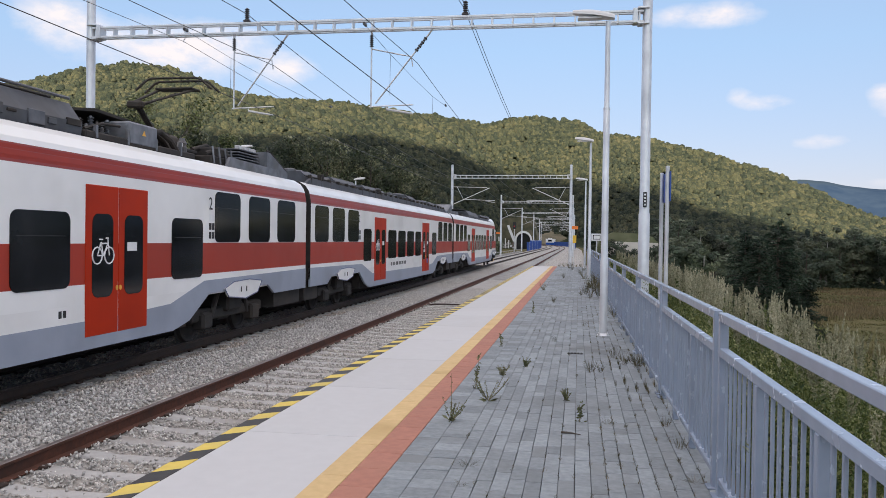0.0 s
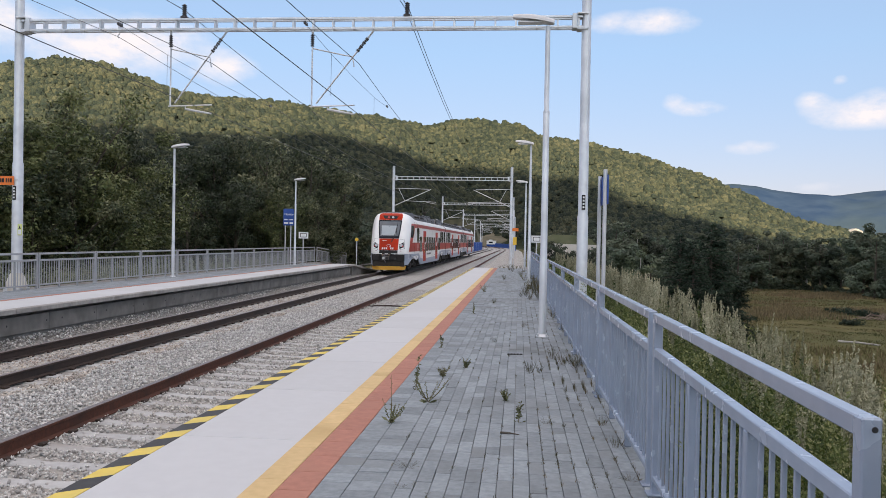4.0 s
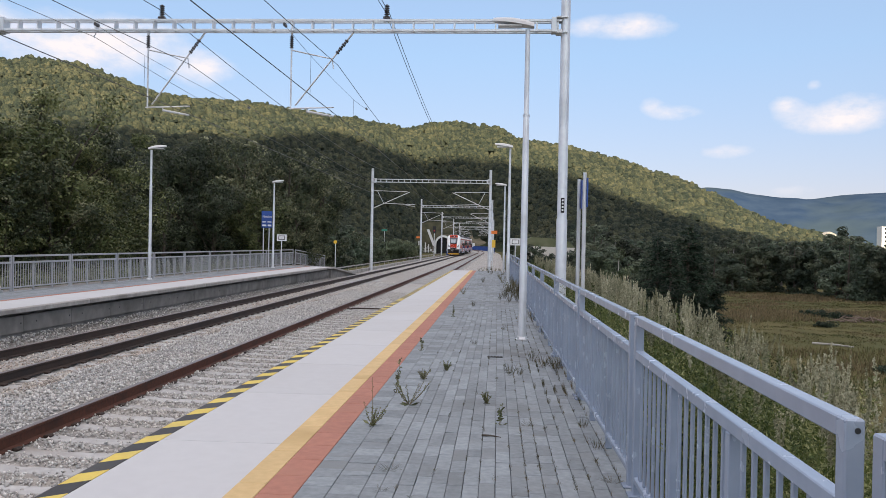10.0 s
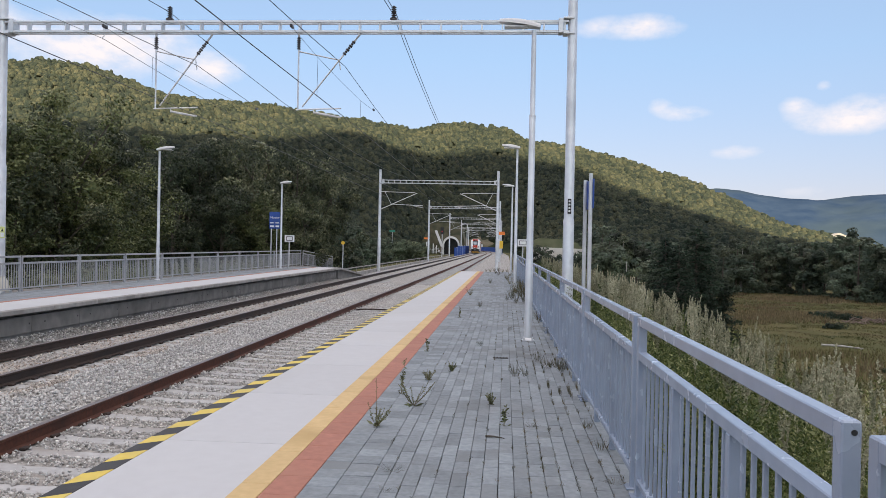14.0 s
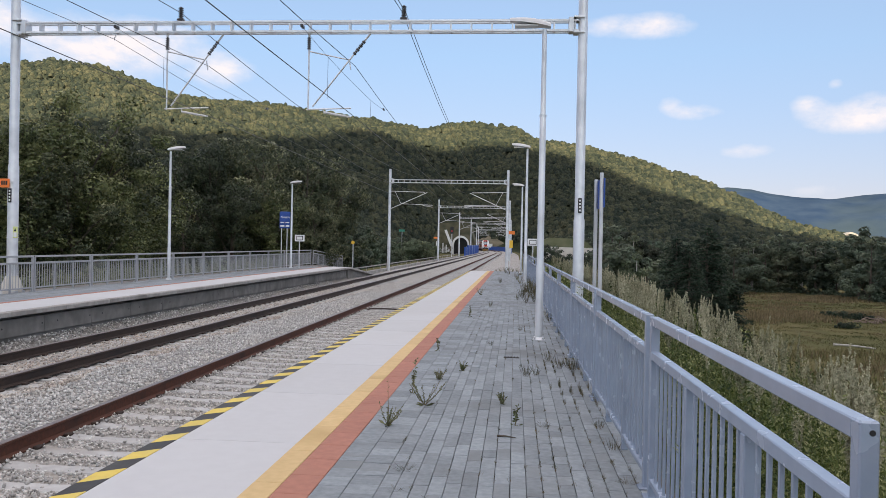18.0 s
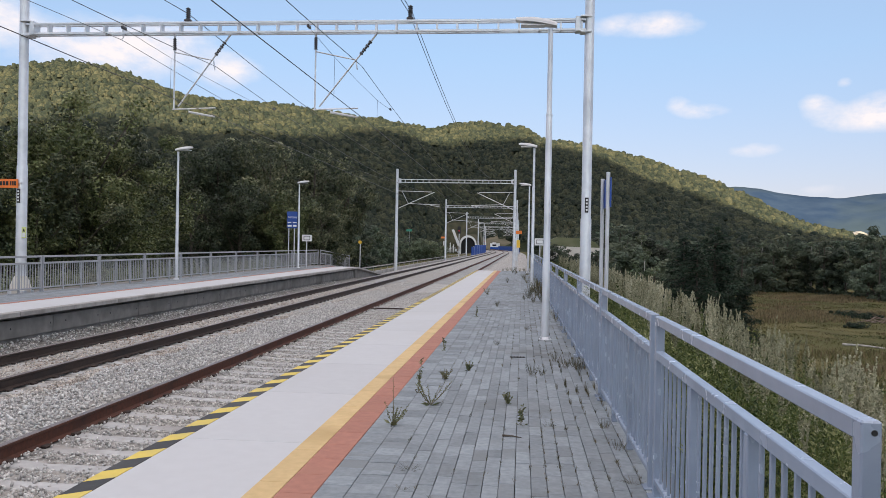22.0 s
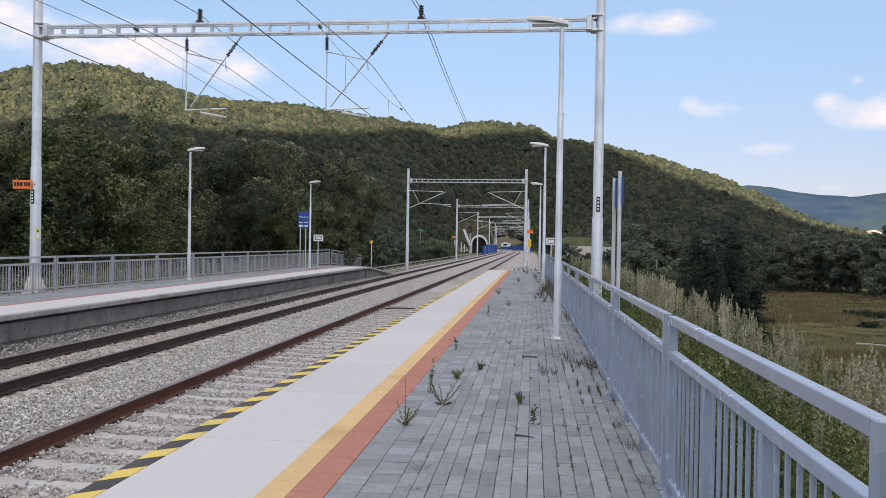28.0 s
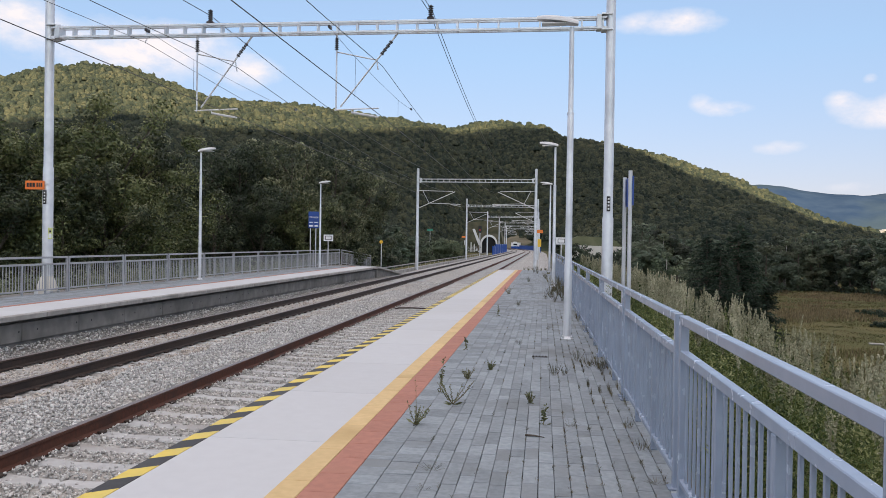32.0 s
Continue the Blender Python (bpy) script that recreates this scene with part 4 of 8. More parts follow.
# ---- lamps, masts and wires ----
def street_lamp(h, arm, label):
    """Origin at the foot; the head points along -x times arm."""
    t = thing("street_lamp", label, "street lamp", "platform lamps")
    part("pole", Solid().lathe((0, 0, 0), ((0.062, 0.0), (0.062, 1.2), (0.056, 1.22), (0.050, h * 0.72), (0.042, h * 0.725), (0.038, h)), 14), GALV, t, "", True)
    part("base_plate", Solid().lathe((0, 0, 0), ((0.105, 0.0), (0.105, 0.012), (0.085, 0.03), (0.066, 0.05)), 16), GALV, t)
    for sx in (-0.065, 0.065):
        for sy in (-0.065, 0.065):
            part("bolt", Solid().lathe((sx, sy, 0.018), ((0.016, 0), (0.016, 0.03), (0.008, 0.035)), 6), GALV, t)
    part("collar", Solid().lathe((0, 0, h * 0.72), ((0.056, 0), (0.056, 0.03)), 12), GALV, t)
    # flat shell like a shallow boat, thicker in the middle
    v, f = [], []
    n = 9
    for i in range(n):
        u = i / (n - 1)
        x = arm * (0.10 - 0.66 * u)
        wdt = 0.055 + 0.085 * math.sin(math.pi * min(1, u * 0.95 + 0.08))
        top = 0.05 + 0.055 * math.sin(math.pi * (0.15 + 0.8 * u))
        lift = h + 0.03 + 0.10 * u
        for a in range(8):
            w = math.pi * a / 7
            v.append((x, math.cos(w) * wdt, lift + math.sin(w) * top))
    for i in range(n - 1):
        for a in range(7):
            f.append((i * 8 + a, i * 8 + a + 1, i * 8 + a + 9, i * 8 + a + 8))
        f.append((i * 8 + 7, i * 8, i * 8 + 8, i * 8 + 15))
    f += [tuple(range(8)), tuple(range((n - 1) * 8, n * 8))[::-1]]
    part("head", Solid().add(v, f), LAMP_GREY, t, "flat grey lamp head", True)
    part("diffuser", Solid().prism([(arm * -0.10, -0.09), (arm * -0.48, -0.10), (arm * -0.48, 0.10), (arm * -0.10, 0.09)], 2, h + 0.04, h + 0.062), LAMP_GLASS, t)
    return t


lamp = street_lamp(5.02, 1, "galvanised steel lamp post with a flat grey head")
lamp.matrix_basis = pose(0.39, 13.25, 0)
copy_thing(lamp, pose(0.36, 29.5, 0))
third = copy_thing(lamp, pose(0, 0, 0))
third.matrix_basis = pose(0.33, 45.8, 0) @ Matrix.Diagonal((1, 1, 0.962, 1))
lamp_l = street_lamp(4.80, -1, "galvanised lamp post on the opposite platform")
lamp_l.matrix_basis = pose(-12.9, 29.4, 0)
copy_thing(lamp_l, pose(-12.75, 45.5, 0))
copy_thing(lamp_l, pose(-12.9, 13.3, 0))


def mast(x, y, z0, top, label, sign_z=None):
    t = thing("catenary_mast", label, "mast", "masts of the overhead line", at=pose(x, y, z0))
    h = top - z0
    part("shaft", Solid().lathe((0, 0, 0), ((0.142, 0.0), (0.140, 3.4), (0.124, 3.46), (0.118, h - 0.02), (0.05, h)), 18), GALV, t, "", True)
    part("base_plate", Solid().box(-0.24, 0.24, -0.24, 0.24, -0.1, 0.03, 0.01), GALV, t)
    for k in range(4):
        a = math.pi / 2 * k + math.pi / 4
        part("gusset", Solid().tube([(0.14 * math.cos(a), 0.14 * math.sin(a), 0.34), (0.24 * math.cos(a), 0.24 * math.sin(a), 0.0)], 0.02, 4), GALV, t)
    for z in (1.45, 1.75):
        part("band", Solid().lathe((0, 0, z), ((0.148, 0), (0.148, 0.025)), 16), GALV, t)
    if sign_z and z0 > 0:
        part("footing", Solid().lathe((0, 0, 0), ((0.27, -0.08), (0.27, 0.10), (0.22, 0.28), (0.15, 0.42)), 10), PALE, t, "pale concrete footing")
        warn = part("warning_plate", Solid().box(0.09, 0.22, -0.13, -0.115, 1.45, 1.76, 0.004), SIGN_LIME, t, "pale yellow and white warning plate")
        part("warning_field", Solid().box(0.11, 0.20, -0.134, -0.1302, 1.48, 1.60), SIGN_WHITE, warn)
        part("warning_mark", Solid().prism([(0.12, 1.63), (0.19, 1.63), (0.155, 1.72)], 1, -0.134, -0.1302), BLACK, warn)
    if sign_z:
        plate = part("number_plate", Solid().box(-0.045, 0.045, -0.165, -0.142, sign_z - 0.19, sign_z + 0.19, 0.003), BLACK, t)
        for dz in (-0.125, -0.042, 0.042, 0.125):
            part("number_bar", Solid().box(-0.022, 0.024, -0.169, -0.1652, sign_z + dz - 0.022, sign_z + dz + 0.022), SIGN_WHITE, plate)
    return t


def insulator(s, x, y, z0, z1, r=0.055):
    n = 6
    rings = []
    for i in range(n):
        a, b = (z1 - z0) * i / n, (z1 - z0) * (i + 0.5) / n
        rings += [(r * 0.55, a), (r, a + 0.01), (r, b - 0.005), (r * 0.55, b)]
    s.lathe((x, y, z0), rings + [(r * 0.4, z1 - z0)], 10)


def gantry(x0, x1, y, z, axes, detail, label):
    """A lattice beam across both tracks with a hanging support above each."""
    t = thing("portal_beam", label, "catenary beam", "beams of the overhead line", at=pose(0, y, 0))
    for dy in (-0.10, 0.10):
        for dz in (0.0, 0.26):
            part("chord", Solid().box(x0, x1, dy - 0.025, dy + 0.025, z + dz - 0.028, z + dz + 0.028, 0.006 if detail else 0), GALV, t)
    n = max(6, int((x1 - x0) / 0.535))
    bat = Solid().box(-0.02, 0.02, -0.095, 0.095, 0.0, 0.26).mesh("batten", GALV)
    for i in range(n + 1):
        o = part("batten", bat, None, t)
        o.location = (x0 + 0.1 + (x1 - x0 - 0.2) * i / n, 0, z)
    for x, s in ((x0, 1), (x1, -1)):
        part("clamp", Solid().box(x - 0.14, x + 0.14, -0.17, 0.17, z - 0.07, z - 0.03, 0.006).box(x - 0.14, x + 0.14, -0.17, 0.17, z + 0.32, z + 0.36, 0.006).box(x - 0.06 + s * 0.2, x + 0.06 + s * 0.2, -0.16, 0.16, z - 0.04, z + 0.33, 0.006), GALV, t)
    for ax, s in axes if detail else ():
        # hanging post, slanted stay and the arm that steadies the contact wire
        xv = ax - (0.95 if ax == X_L else 1.04) * s
        ins = Solid()
        insulator(ins, xv, 0, z - 0.45, z - 0.12)
        part("insulator", ins, INSUL, t, "", True)
        part("drop_tube", Solid().tube([(xv, 0, z - 0.45), (xv, 0, 4.98)], 0.022, 8).tube([(xv, 0, z - 0.12), (xv, 0, z)], 0.03, 6), GALV, t)
        xs = ax + 0.58 * s
        a, b = Vector((xs, 0, z - 0.05)), Vector((xv + 0.12 * s, 0, 5.08))
        part("stay_tube", Solid().tube([a.lerp(b, 0.28), b], 0.022, 8).tube([a, a.lerp(b, 0.1)], 0.025, 6), GALV, t)
        st = Solid()
        for k in range(7):
            p, q = a.lerp(b, 0.10 + 0.026 * k), a.lerp(b, 0.122 + 0.026 * k)
            st.tube([p, q], 0.05 if k % 2 == 0 else 0.035, 8)
        part("stay_insulator", st, INSUL, t, "", True)
        part("messenger_arm", Solid().tube([(xv, 0, z - 0.5), (xv + 0.85 * s, 0, z - 0.68), (xv + 1.08 * s, 0, z - 0.72), (xv + 1.12 * s, 0, z - 0.98)], 0.018, 6), GALV, t)
        part("registration_tube", Solid().tube([(xv - 0.05 * s, 0, 5.0), (xv + 1.15 * s, 0, 5.04)], 0.018, 6), GALV, t)
        part("steady_arm", Solid().tube([(xv + 0.42 * s, 0, 4.93), (xv + 0.8 * s, -0.02, 4.86), (xv + 1.15 * s, -0.03, 4.80)], [0.030, 0.030, 0.022], 8).tube([(xv + 0.42 * s, 0, 5.02), (xv + 0.42 * s, 0, 4.93)], 0.012, 6), LAMP_GREY, t, "pale steady arm")
    for xm, s in ((x0 - 0.1, 1), (x1 + 0.1, -1)) if not detail else ():
        # hinged brackets on the masts
        part("bracket_tube", Solid().tube([(xm, 0, 6.25), (xm + 3.2 * s, 0, 6.18)], 0.028, 6), GALV, t)
        part("bracket_stay", Solid().tube([(xm, 0, 4.62), (xm + 3.4 * s, 0, 6.16)], 0.034, 6), GALV, t)
        part("bracket_strut", Solid().tube([(xm + 0.45 * s, 0, 6.24), (xm + 1.05 * s, 0, 5.1)], 0.02, 6), GALV, t)
        part("registration_tube", Solid().tube([(xm + 1.05 * s, 0, 5.12), (xm + 3.9 * s, 0, 5.02)], 0.026, 6), GALV, t)
        part("steady_arm", Solid().tube([(xm + 3.0 * s, 0, 5.0), (xm + 3.9 * s, 0, 4.84)], 0.024, 6), LAMP_GREY, t)
    return t


mast(1.60, 21.05, -1.2, 9.6, "tall galvanised steel catenary mast behind the railing", 3.77)
mast(-13.66, 21.05, 0.02, 9.6, "tall galvanised steel catenary mast on the opposite platform", 2.60)
beam = gantry(-13.55, 1.50, 21.05, 7.03, ((X_L, 1), (X_R, 1)), True, "galvanised lattice beam carrying the contact wires")
for x in (-9.02, -3.02):
    s = Solid()
    insulator(s, x, 21.05, 7.40, 7.72, 0.07)
    s.box(x - 0.09, x + 0.09, 20.98, 21.12, 7.345, 7.40, 0.01)
    solo("post_insulator", s, INSUL, "dark ribbed insulator on the portal beam", "insulator", "post insulators", smooth=True)
for y, xa, xb in ((73.0, -11.4, -0.75), (122.0, -11.55, -0.9), (170.0, -11.7, -1.1), (215.0, -11.7, -1.1), (258.0, -12.2, -1.8), (300.0, -13.6, -3.2)):
    z0 = -1.3 if y < 200 else -1.2
    for x in (xa, xb):
        mast(x, y, z0, 8.25, "galvanised catenary mast beside the distant track")
    gantry(xa + 0.1, xb - 0.1, y, 7.03, ((X_L + curve_shift(y), -1), (X_R + curve_shift(y), 1)), False, "distant lattice beam over both tracks")


def wire_run(name, x, z, sag, r, label, spans=((-34, 21.05), (21.05, 73), (73, 122), (122, 170), (170, 215), (215, 258), (258, 300)), stagger=0.0):
    pts = []
    for k, (a, b) in enumerate(spans):
        n = 10
        for i in range(n):
            u = i / n
            y = a + (b - a) * u
            xx = x + stagger * (1 if k % 2 else -1) * (1 - 2 * u)
            pts.append((xx + curve_shift(y), y, z - sag * 4 * u * (1 - u) * ((b - a) / 50) ** 2))
    pts.append((x + curve_shift(spans[-1][1]), spans[-1][1], z))
    return solo(name, Solid().tube(pts, r, 5), WIRE, label, "wire", "wires of the overhead line")


for ax in (X_L, X_R):
    wire_run("contact_wire", ax + 0.05, 4.84, 0.0, 0.009, "dark copper contact wire over the track", stagger=0.12)
    wire_run("messenger_wire", ax + 0.06, 6.14, 0.56, 0.008, "thin messenger wire over the track", stagger=0.14)
    for k, (a, b) in enumerate(((-34, 21.05), (21.05, 73), (73, 122))):
        for i in range(1, 6):
            u = i / 6
            y = a + (b - a) * u
            if y > 21:
                top = 6.14 - 0.56 * 4 * u * (1 - u) * ((b - a) / 50) ** 2
                solo("dropper", Solid().tube([(ax + 0.05, y, 4.85), (ax + 0.06, y, top)], 0.004, 4), WIRE, "thin dropper between the two wires", "wire", "droppers")
    # the slack stitch wire under the messenger at the support, with a dropper at each end
    stitch = [(16.3, 5.90), (17.4, 5.85), (18.6, 5.81), (21.3, 5.785), (24.2, 5.80), (25.4, 5.85), (26.6, 5.92)]
    solo("stitch_wire", Solid().tube([(ax + 0.055, y, z) for y, z in stitch], 0.0045, 5), WIRE, "thin stitch wire slung under the messenger wire", "wire", "wires of the overhead line")
    for y in (18.6, 24.2):
        solo("dropper", Solid().tube([(ax + 0.05, y, 4.85), (ax + 0.055, y, 5.81)], 0.004, 4), WIRE, "thin dropper between the two wires", "wire", "droppers")
    for y, z in ((16.3, 5.90), (26.6, 5.92)):
        solo("wire_clamp", Solid().box(ax + 0.03, ax + 0.08, y - 0.09, y + 0.09, z - 0.02, z + 0.04, 0.008), INSUL, "small dark clamp joining two overhead wires", "clamp", "wire clamps")
wire_run("feeder_wire", -9.02, 7.56, 0.62, 0.010, "bare feeder wire on the beam's insulator")
for dx in (-0.045, 0.045):
    wire_run("feeder_wire", -3.02 + dx, 7.55, 0.88, 0.009, "paired feeder wire on the beam's insulator")
wire_run("return_wire", -10.85, 6.86, 0.55, 0.007, "thin return wire slung under the beam")
solo("wire_hanger", Solid().tube([(-10.85, 21.05, 7.0), (-10.82, 21.05, 6.94), (-10.87, 21.05, 6.90), (-10.85, 21.05, 6.84)], 0.012, 6), GALV, "small hooked hanger under the beam", "hanger")


# ---- signs ----
def pole_sign(name, label, x, y, z0, z1, z_lo, z_hi, w, mat, poles, turn=0.0, frame_mat=None, group=""):
    t = thing(name, label, "sign", group, at=pose(x, y, 0, 0, 0, turn))
    for px, top in poles:
        part("pole", Solid().lathe((px, 0.03, z0), ((0.03, 0), (0.03, top - z0)), 10), GALV, t, "", True)
    board = part("board", Solid().box(-w / 2, w / 2, -0.02, 0.005, z_lo, z_hi, 0.004), mat, t)
    return t, board


t, board = pole_sign("station_sign", "blue station name board on two steel poles", -13.34, 46.2, -0.05, 0, 2.27, 3.24, 0.62, SIGN_BLUE, ((-0.20, 3.2), (0.13, 3.2)))
name = bpy.data.curves.new("station_name", "FONT")
name.body, name.size, name.extrude, name.align_x = "Nosice", 0.19, 0.002, "CENTER"
name.materials.append(SIGN_WHITE)
lettering = new("station_name", name)
lettering.parent, lettering.matrix_basis = board, pose(0.02, -0.023, 2.86, 90)
for x0, x1, z0, z1 in ((-0.26, -0.05, 2.58, 2.64), (0.04, 0.27, 2.58, 2.64), (-0.26, -0.02, 2.36, 2.46), (0.06, 0.27, 2.36, 2.46)):
    part("text_bar", Solid().box(x0, x1, -0.026, -0.0205, z0, z1), SIGN_WHITE, board)
for x, y, px in ((-12.50, 46.4, -0.02), (0.93, 44.0, 0.0)):
    t, board = pole_sign("stop_board", "small white board with a black frame on a pole", x, y, -0.05, 0, 1.53, 1.91, 0.57, SIGN_WHITE, ((px, 1.9),), group="white boards")
    for bx in ((-0.19, 0.19, 1.60, 1.63), (-0.19, 0.19, 1.81, 1.84), (-0.19, -0.16, 1.63, 1.81), (0.16, 0.19, 1.63, 1.81)):
        part("frame_bar", Solid().box(bx[0], bx[1], -0.026, -0.0205, bx[2], bx[3]), BLACK, board)
t, board = pole_sign("kilometre_board", "orange board with dark lettering clamped to the mast", -13.94, 20.88, 2.9, 0, 2.83, 3.07, 0.56, SIGN_ORANGE, (), 0)
for x0, x1 in ((-0.23, -0.17), (-0.15, -0.08), (-0.06, 0.01), (0.06, 0.10), (0.12, 0.16), (0.18, 0.23)):
    part("text_bar", Solid().box(x0, x1, -0.026, -0.0205, 2.90, 3.01), BLACK, board)
part("bracket", Solid().box(0.30, 0.40, -0.012, 0.012, 2.96, 3.0, 0.002), GALV, t)
t, board = pole_sign("kilometre_board", "orange board clamped to a distant mast", -11.95, 121.8, 2.3, 0, 2.35, 2.62, 0.56, SIGN_ORANGE, ())
part("bracket", Solid().box(0.28, 0.42, -0.012, 0.03, 2.46, 2.50, 0.002), GALV, t)
t, board = pole_sign("round_signal", "small yellow round marker on a grey pole", -10.48, 52.0, -0.7, 0, 1.42, 1.44, 0.04, SIGN_YELLOW, ((0.0, 1.5),))
part("disc", Solid().prism([(0.115 * math.cos(a * math.pi / 9), 1.53 + 0.115 * math.sin(a * math.pi / 9)) for a in range(18)], 1, -0.03, -0.021), SIGN_YELLOW, t)
t, board = pole_sign("road_sign", "small green road sign among the far trees", -20.8, 148.5, -2.5, 0, 3.72, 4.10, 1.05, SIGN_GREEN, ((0.0, 3.75),))
t, board = pole_sign("track_marker", "orange board above a yellow plate on a white post", -0.35, 75.0, -1.3, 0, 2.55, 2.85, 0.55, SIGN_ORANGE, ((-0.12, 2.9),))
part("plate", Solid().box(-0.2, 0.12, -0.02, 0.005, 1.3, 2.0, 0.004), SIGN_YELLOW, t)
t, board = pole_sign("platform_sign", "blue station sign seen edge-on beside the railing", 1.275, 12.65, -1.0, 0, 2.12, 2.56, 0.60, SIGN_BLUE, ((-0.27, 2.64), (0.27, 2.58)), 93)
part("name_bar", Solid().box(-0.24, 0.24, -0.026, -0.0205, 2.28, 2.42), SIGN_WHITE, board)


# ---- the train ----
# A coach's own space: u across (+x is the side towards the platform), s along +y from its front end, z up from the rail.
HALF = 1.41
CAR = 25.4


def coach_shell(parent, s0, s1):
    """Side walls and roof, painted in bands."""
    side = [(1.36, 0.98, 0), (HALF, 1.05, 0), (HALF, 1.39, 0), (HALF, 1.98, 1), (HALF, 3.01, 0), (1.405, 3.05, 2), (1.40, 3.10, 5), (1.385, 3.17, 5), (1.383, 3.18, 2), (1.375, 3.235, 5), (1.37, 3.26, 2), (1.345, 3.34, 0), (1.25, 3.48, 0), (1.08, 3.58, 0), (0.7, 3.64, 3), (0.0, 3.66, 3)]
    full = [(u, z, m) for u, z, m in side] + [(-u, z, m) for u, z, m in side[-2::-1]]
    k = len(full)
    v = [(u, s, z) for s in (s0, s1) for u, z, m in full]
    s = Solid()
    f, ms = [], []
    for j in range(k - 1):
        f.append((j, j + 1, j + 1 + k, j + k))
        a, b = full[j], full[j + 1]
        ms.append(b[2] if j < k // 2 else a[2])
    f += [tuple(range(k)), tuple(range(2 * k - 1, k - 1, -1)), (0, k, 2 * k - 1, k - 1)]
    s.add(v, f)
    s.m = ms + [4, 4, 4]
    part("body", s, [T_WHITE, T_SIDE, T_DRED, T_ROOF, T_UNDER, T_BAND], parent)


def skirt(parent, pts_top, pts_low):
    outline = pts_low + pts_top[::-1]
    for sgn in (1, -1):
        a, b = sorted((sgn * (HALF + 0.006), sgn * (HALF - 0.05)))
        part("skirt", Solid().prism(outline, 0, a, b), T_GREY, parent, "blue-grey lower side panel")


def side_window(parent, s0, s1, z0, z1, r=0.13, name="window"):
    for sgn in (1, -1):
        a, b = sorted((sgn * (HALF + 0.010), sgn * (HALF - 0.03)))
        w = part(name, Solid().prism(rounded_rect(s0, s1, z0, z1, r), 0, a, b), T_GLASS, parent, "dark tinted glass")
        if s1 - s0 > 0.9 and sgn > 0:
            c, d = HALF + 0.0102, HALF + 0.0125
            part("pane_bar", Solid().box(c, d, s0 + 0.10, s1 - 0.10, z0 + (z1 - z0) * 0.68, z0 + (z1 - z0) * 0.69), BLACK, w)


def passenger_door(parent, s0, s1, icon):
    mid = (s0 + s1) / 2
    for sgn in (1, -1):
        for a0, a1, in ((s0, mid - 0.008), (mid + 0.008, s1)):
            x0, x1 = sorted((sgn * (HALF + 0.012), sgn * (HALF - 0.06)))
            leaf = part("door_leaf", Solid().box(x0, x1, a0, a1, 0.62, 2.84, 0.008), T_RED, parent, "red sliding door leaf")
            c = (a0 + a1) / 2
            g0, g1 = sorted((sgn * (HALF + 0.017), sgn * (HALF + 0.004)))
            part("pane", Solid().prism(rounded_rect(c - 0.27, c + 0.27, 1.18, 2.42, 0.14), 0, g0, g1), T_GLASS, leaf)
            part("button", Solid().prism([(c + 0.38 * (1 if a0 == s0 else -1) + 0.03 * math.cos(q), 1.3 + 0.04 * math.sin(q)) for q in [i * math.pi / 4 for i in range(8)]], 0, *sorted((sgn * (HALF + 0.022), sgn * (HALF + 0.01)))), T_YELLOW, leaf)
    x = HALF + 0.019
    c = (s0 + mid) / 2
    if icon == "bicycle":
        b = Solid()
        for cs in (c - 0.155, c + 0.155):
            b.tube([(x, cs + 0.125 * math.cos(i * math.pi / 6), 1.80 + 0.125 * math.sin(i * math.pi / 6)) for i in range(13)], 0.012, 5, False)
        for p, q in (((-0.155, 1.80), (-0.06, 2.0)), ((-0.06, 2.0), (0.0, 1.80)), ((0.0, 1.80), (0.12, 1.99)), ((-0.06, 1.98), (0.11, 1.98)), ((0.155, 1.80), (0.11, 2.06)), ((-0.155, 1.80), (0.0, 1.80)), ((-0.11, 2.04), (-0.02, 2.04)), ((0.06, 2.06), (0.13, 2.06))):
            b.tube([(x, c + p[0], p[1]), (x, c + q[0], q[1])], 0.011, 5)
        part("bicycle_mark", b, SIGN_WHITE, parent, "white bicycle pictogram")
    else:
        b = Solid()
        for cs in (c - 0.09, c + 0.10):
            b.tube([(x, cs + 0.06 * math.cos(i * math.pi / 6), 1.56 + 0.06 * math.sin(i * math.pi / 6)) for i in range(13)], 0.012, 5, False)
        b.prism([(c - 0.15, 1.70), (c + 0.14, 1.66), (c + 0.10, 1.78), (c, 1.88), (c - 0.04, 2.0), (c - 0.12, 1.98), (c - 0.1, 1.8)], 0, x - 0.002, x + 0.003)
        part("pram_mark", b, SIGN_WHITE, parent, "white pram pictogram")
        part("access_mark", Solid().box(x - 0.01, x - 0.004, s1 - 0.62, s1 - 0.30, 0.98, 1.28), SIGN_BLUE, parent, "blue access sticker")
    part("notice", Solid().box(x - 0.002, x + 0.001, s1 - 0.62, s1 - 0.34, 1.86, 2.0), SIGN_WHITE, parent)


def side_text(parent, s0, n, z0, h, step):
    for i in range(n):
        if i % 4 != 2:
            part("text_bar", Solid().box(HALF + 0.001, HALF + 0.004, s0 + step * i, s0 + step * (i + 0.68), z0, z0 + h), BLACK, parent)


def figure_two(parent, s, z):
    curve = bpy.data.curves.new("class_figure", "FONT")
    curve.body, curve.size, curve.extrude = "2", 0.34, 0.001
    curve.materials.append(BLACK)
    ob = new("class_figure", curve)
    ob.parent = parent
    ob.matrix_basis = pose(HALF + 0.004, s, z, 90, 0, 90)


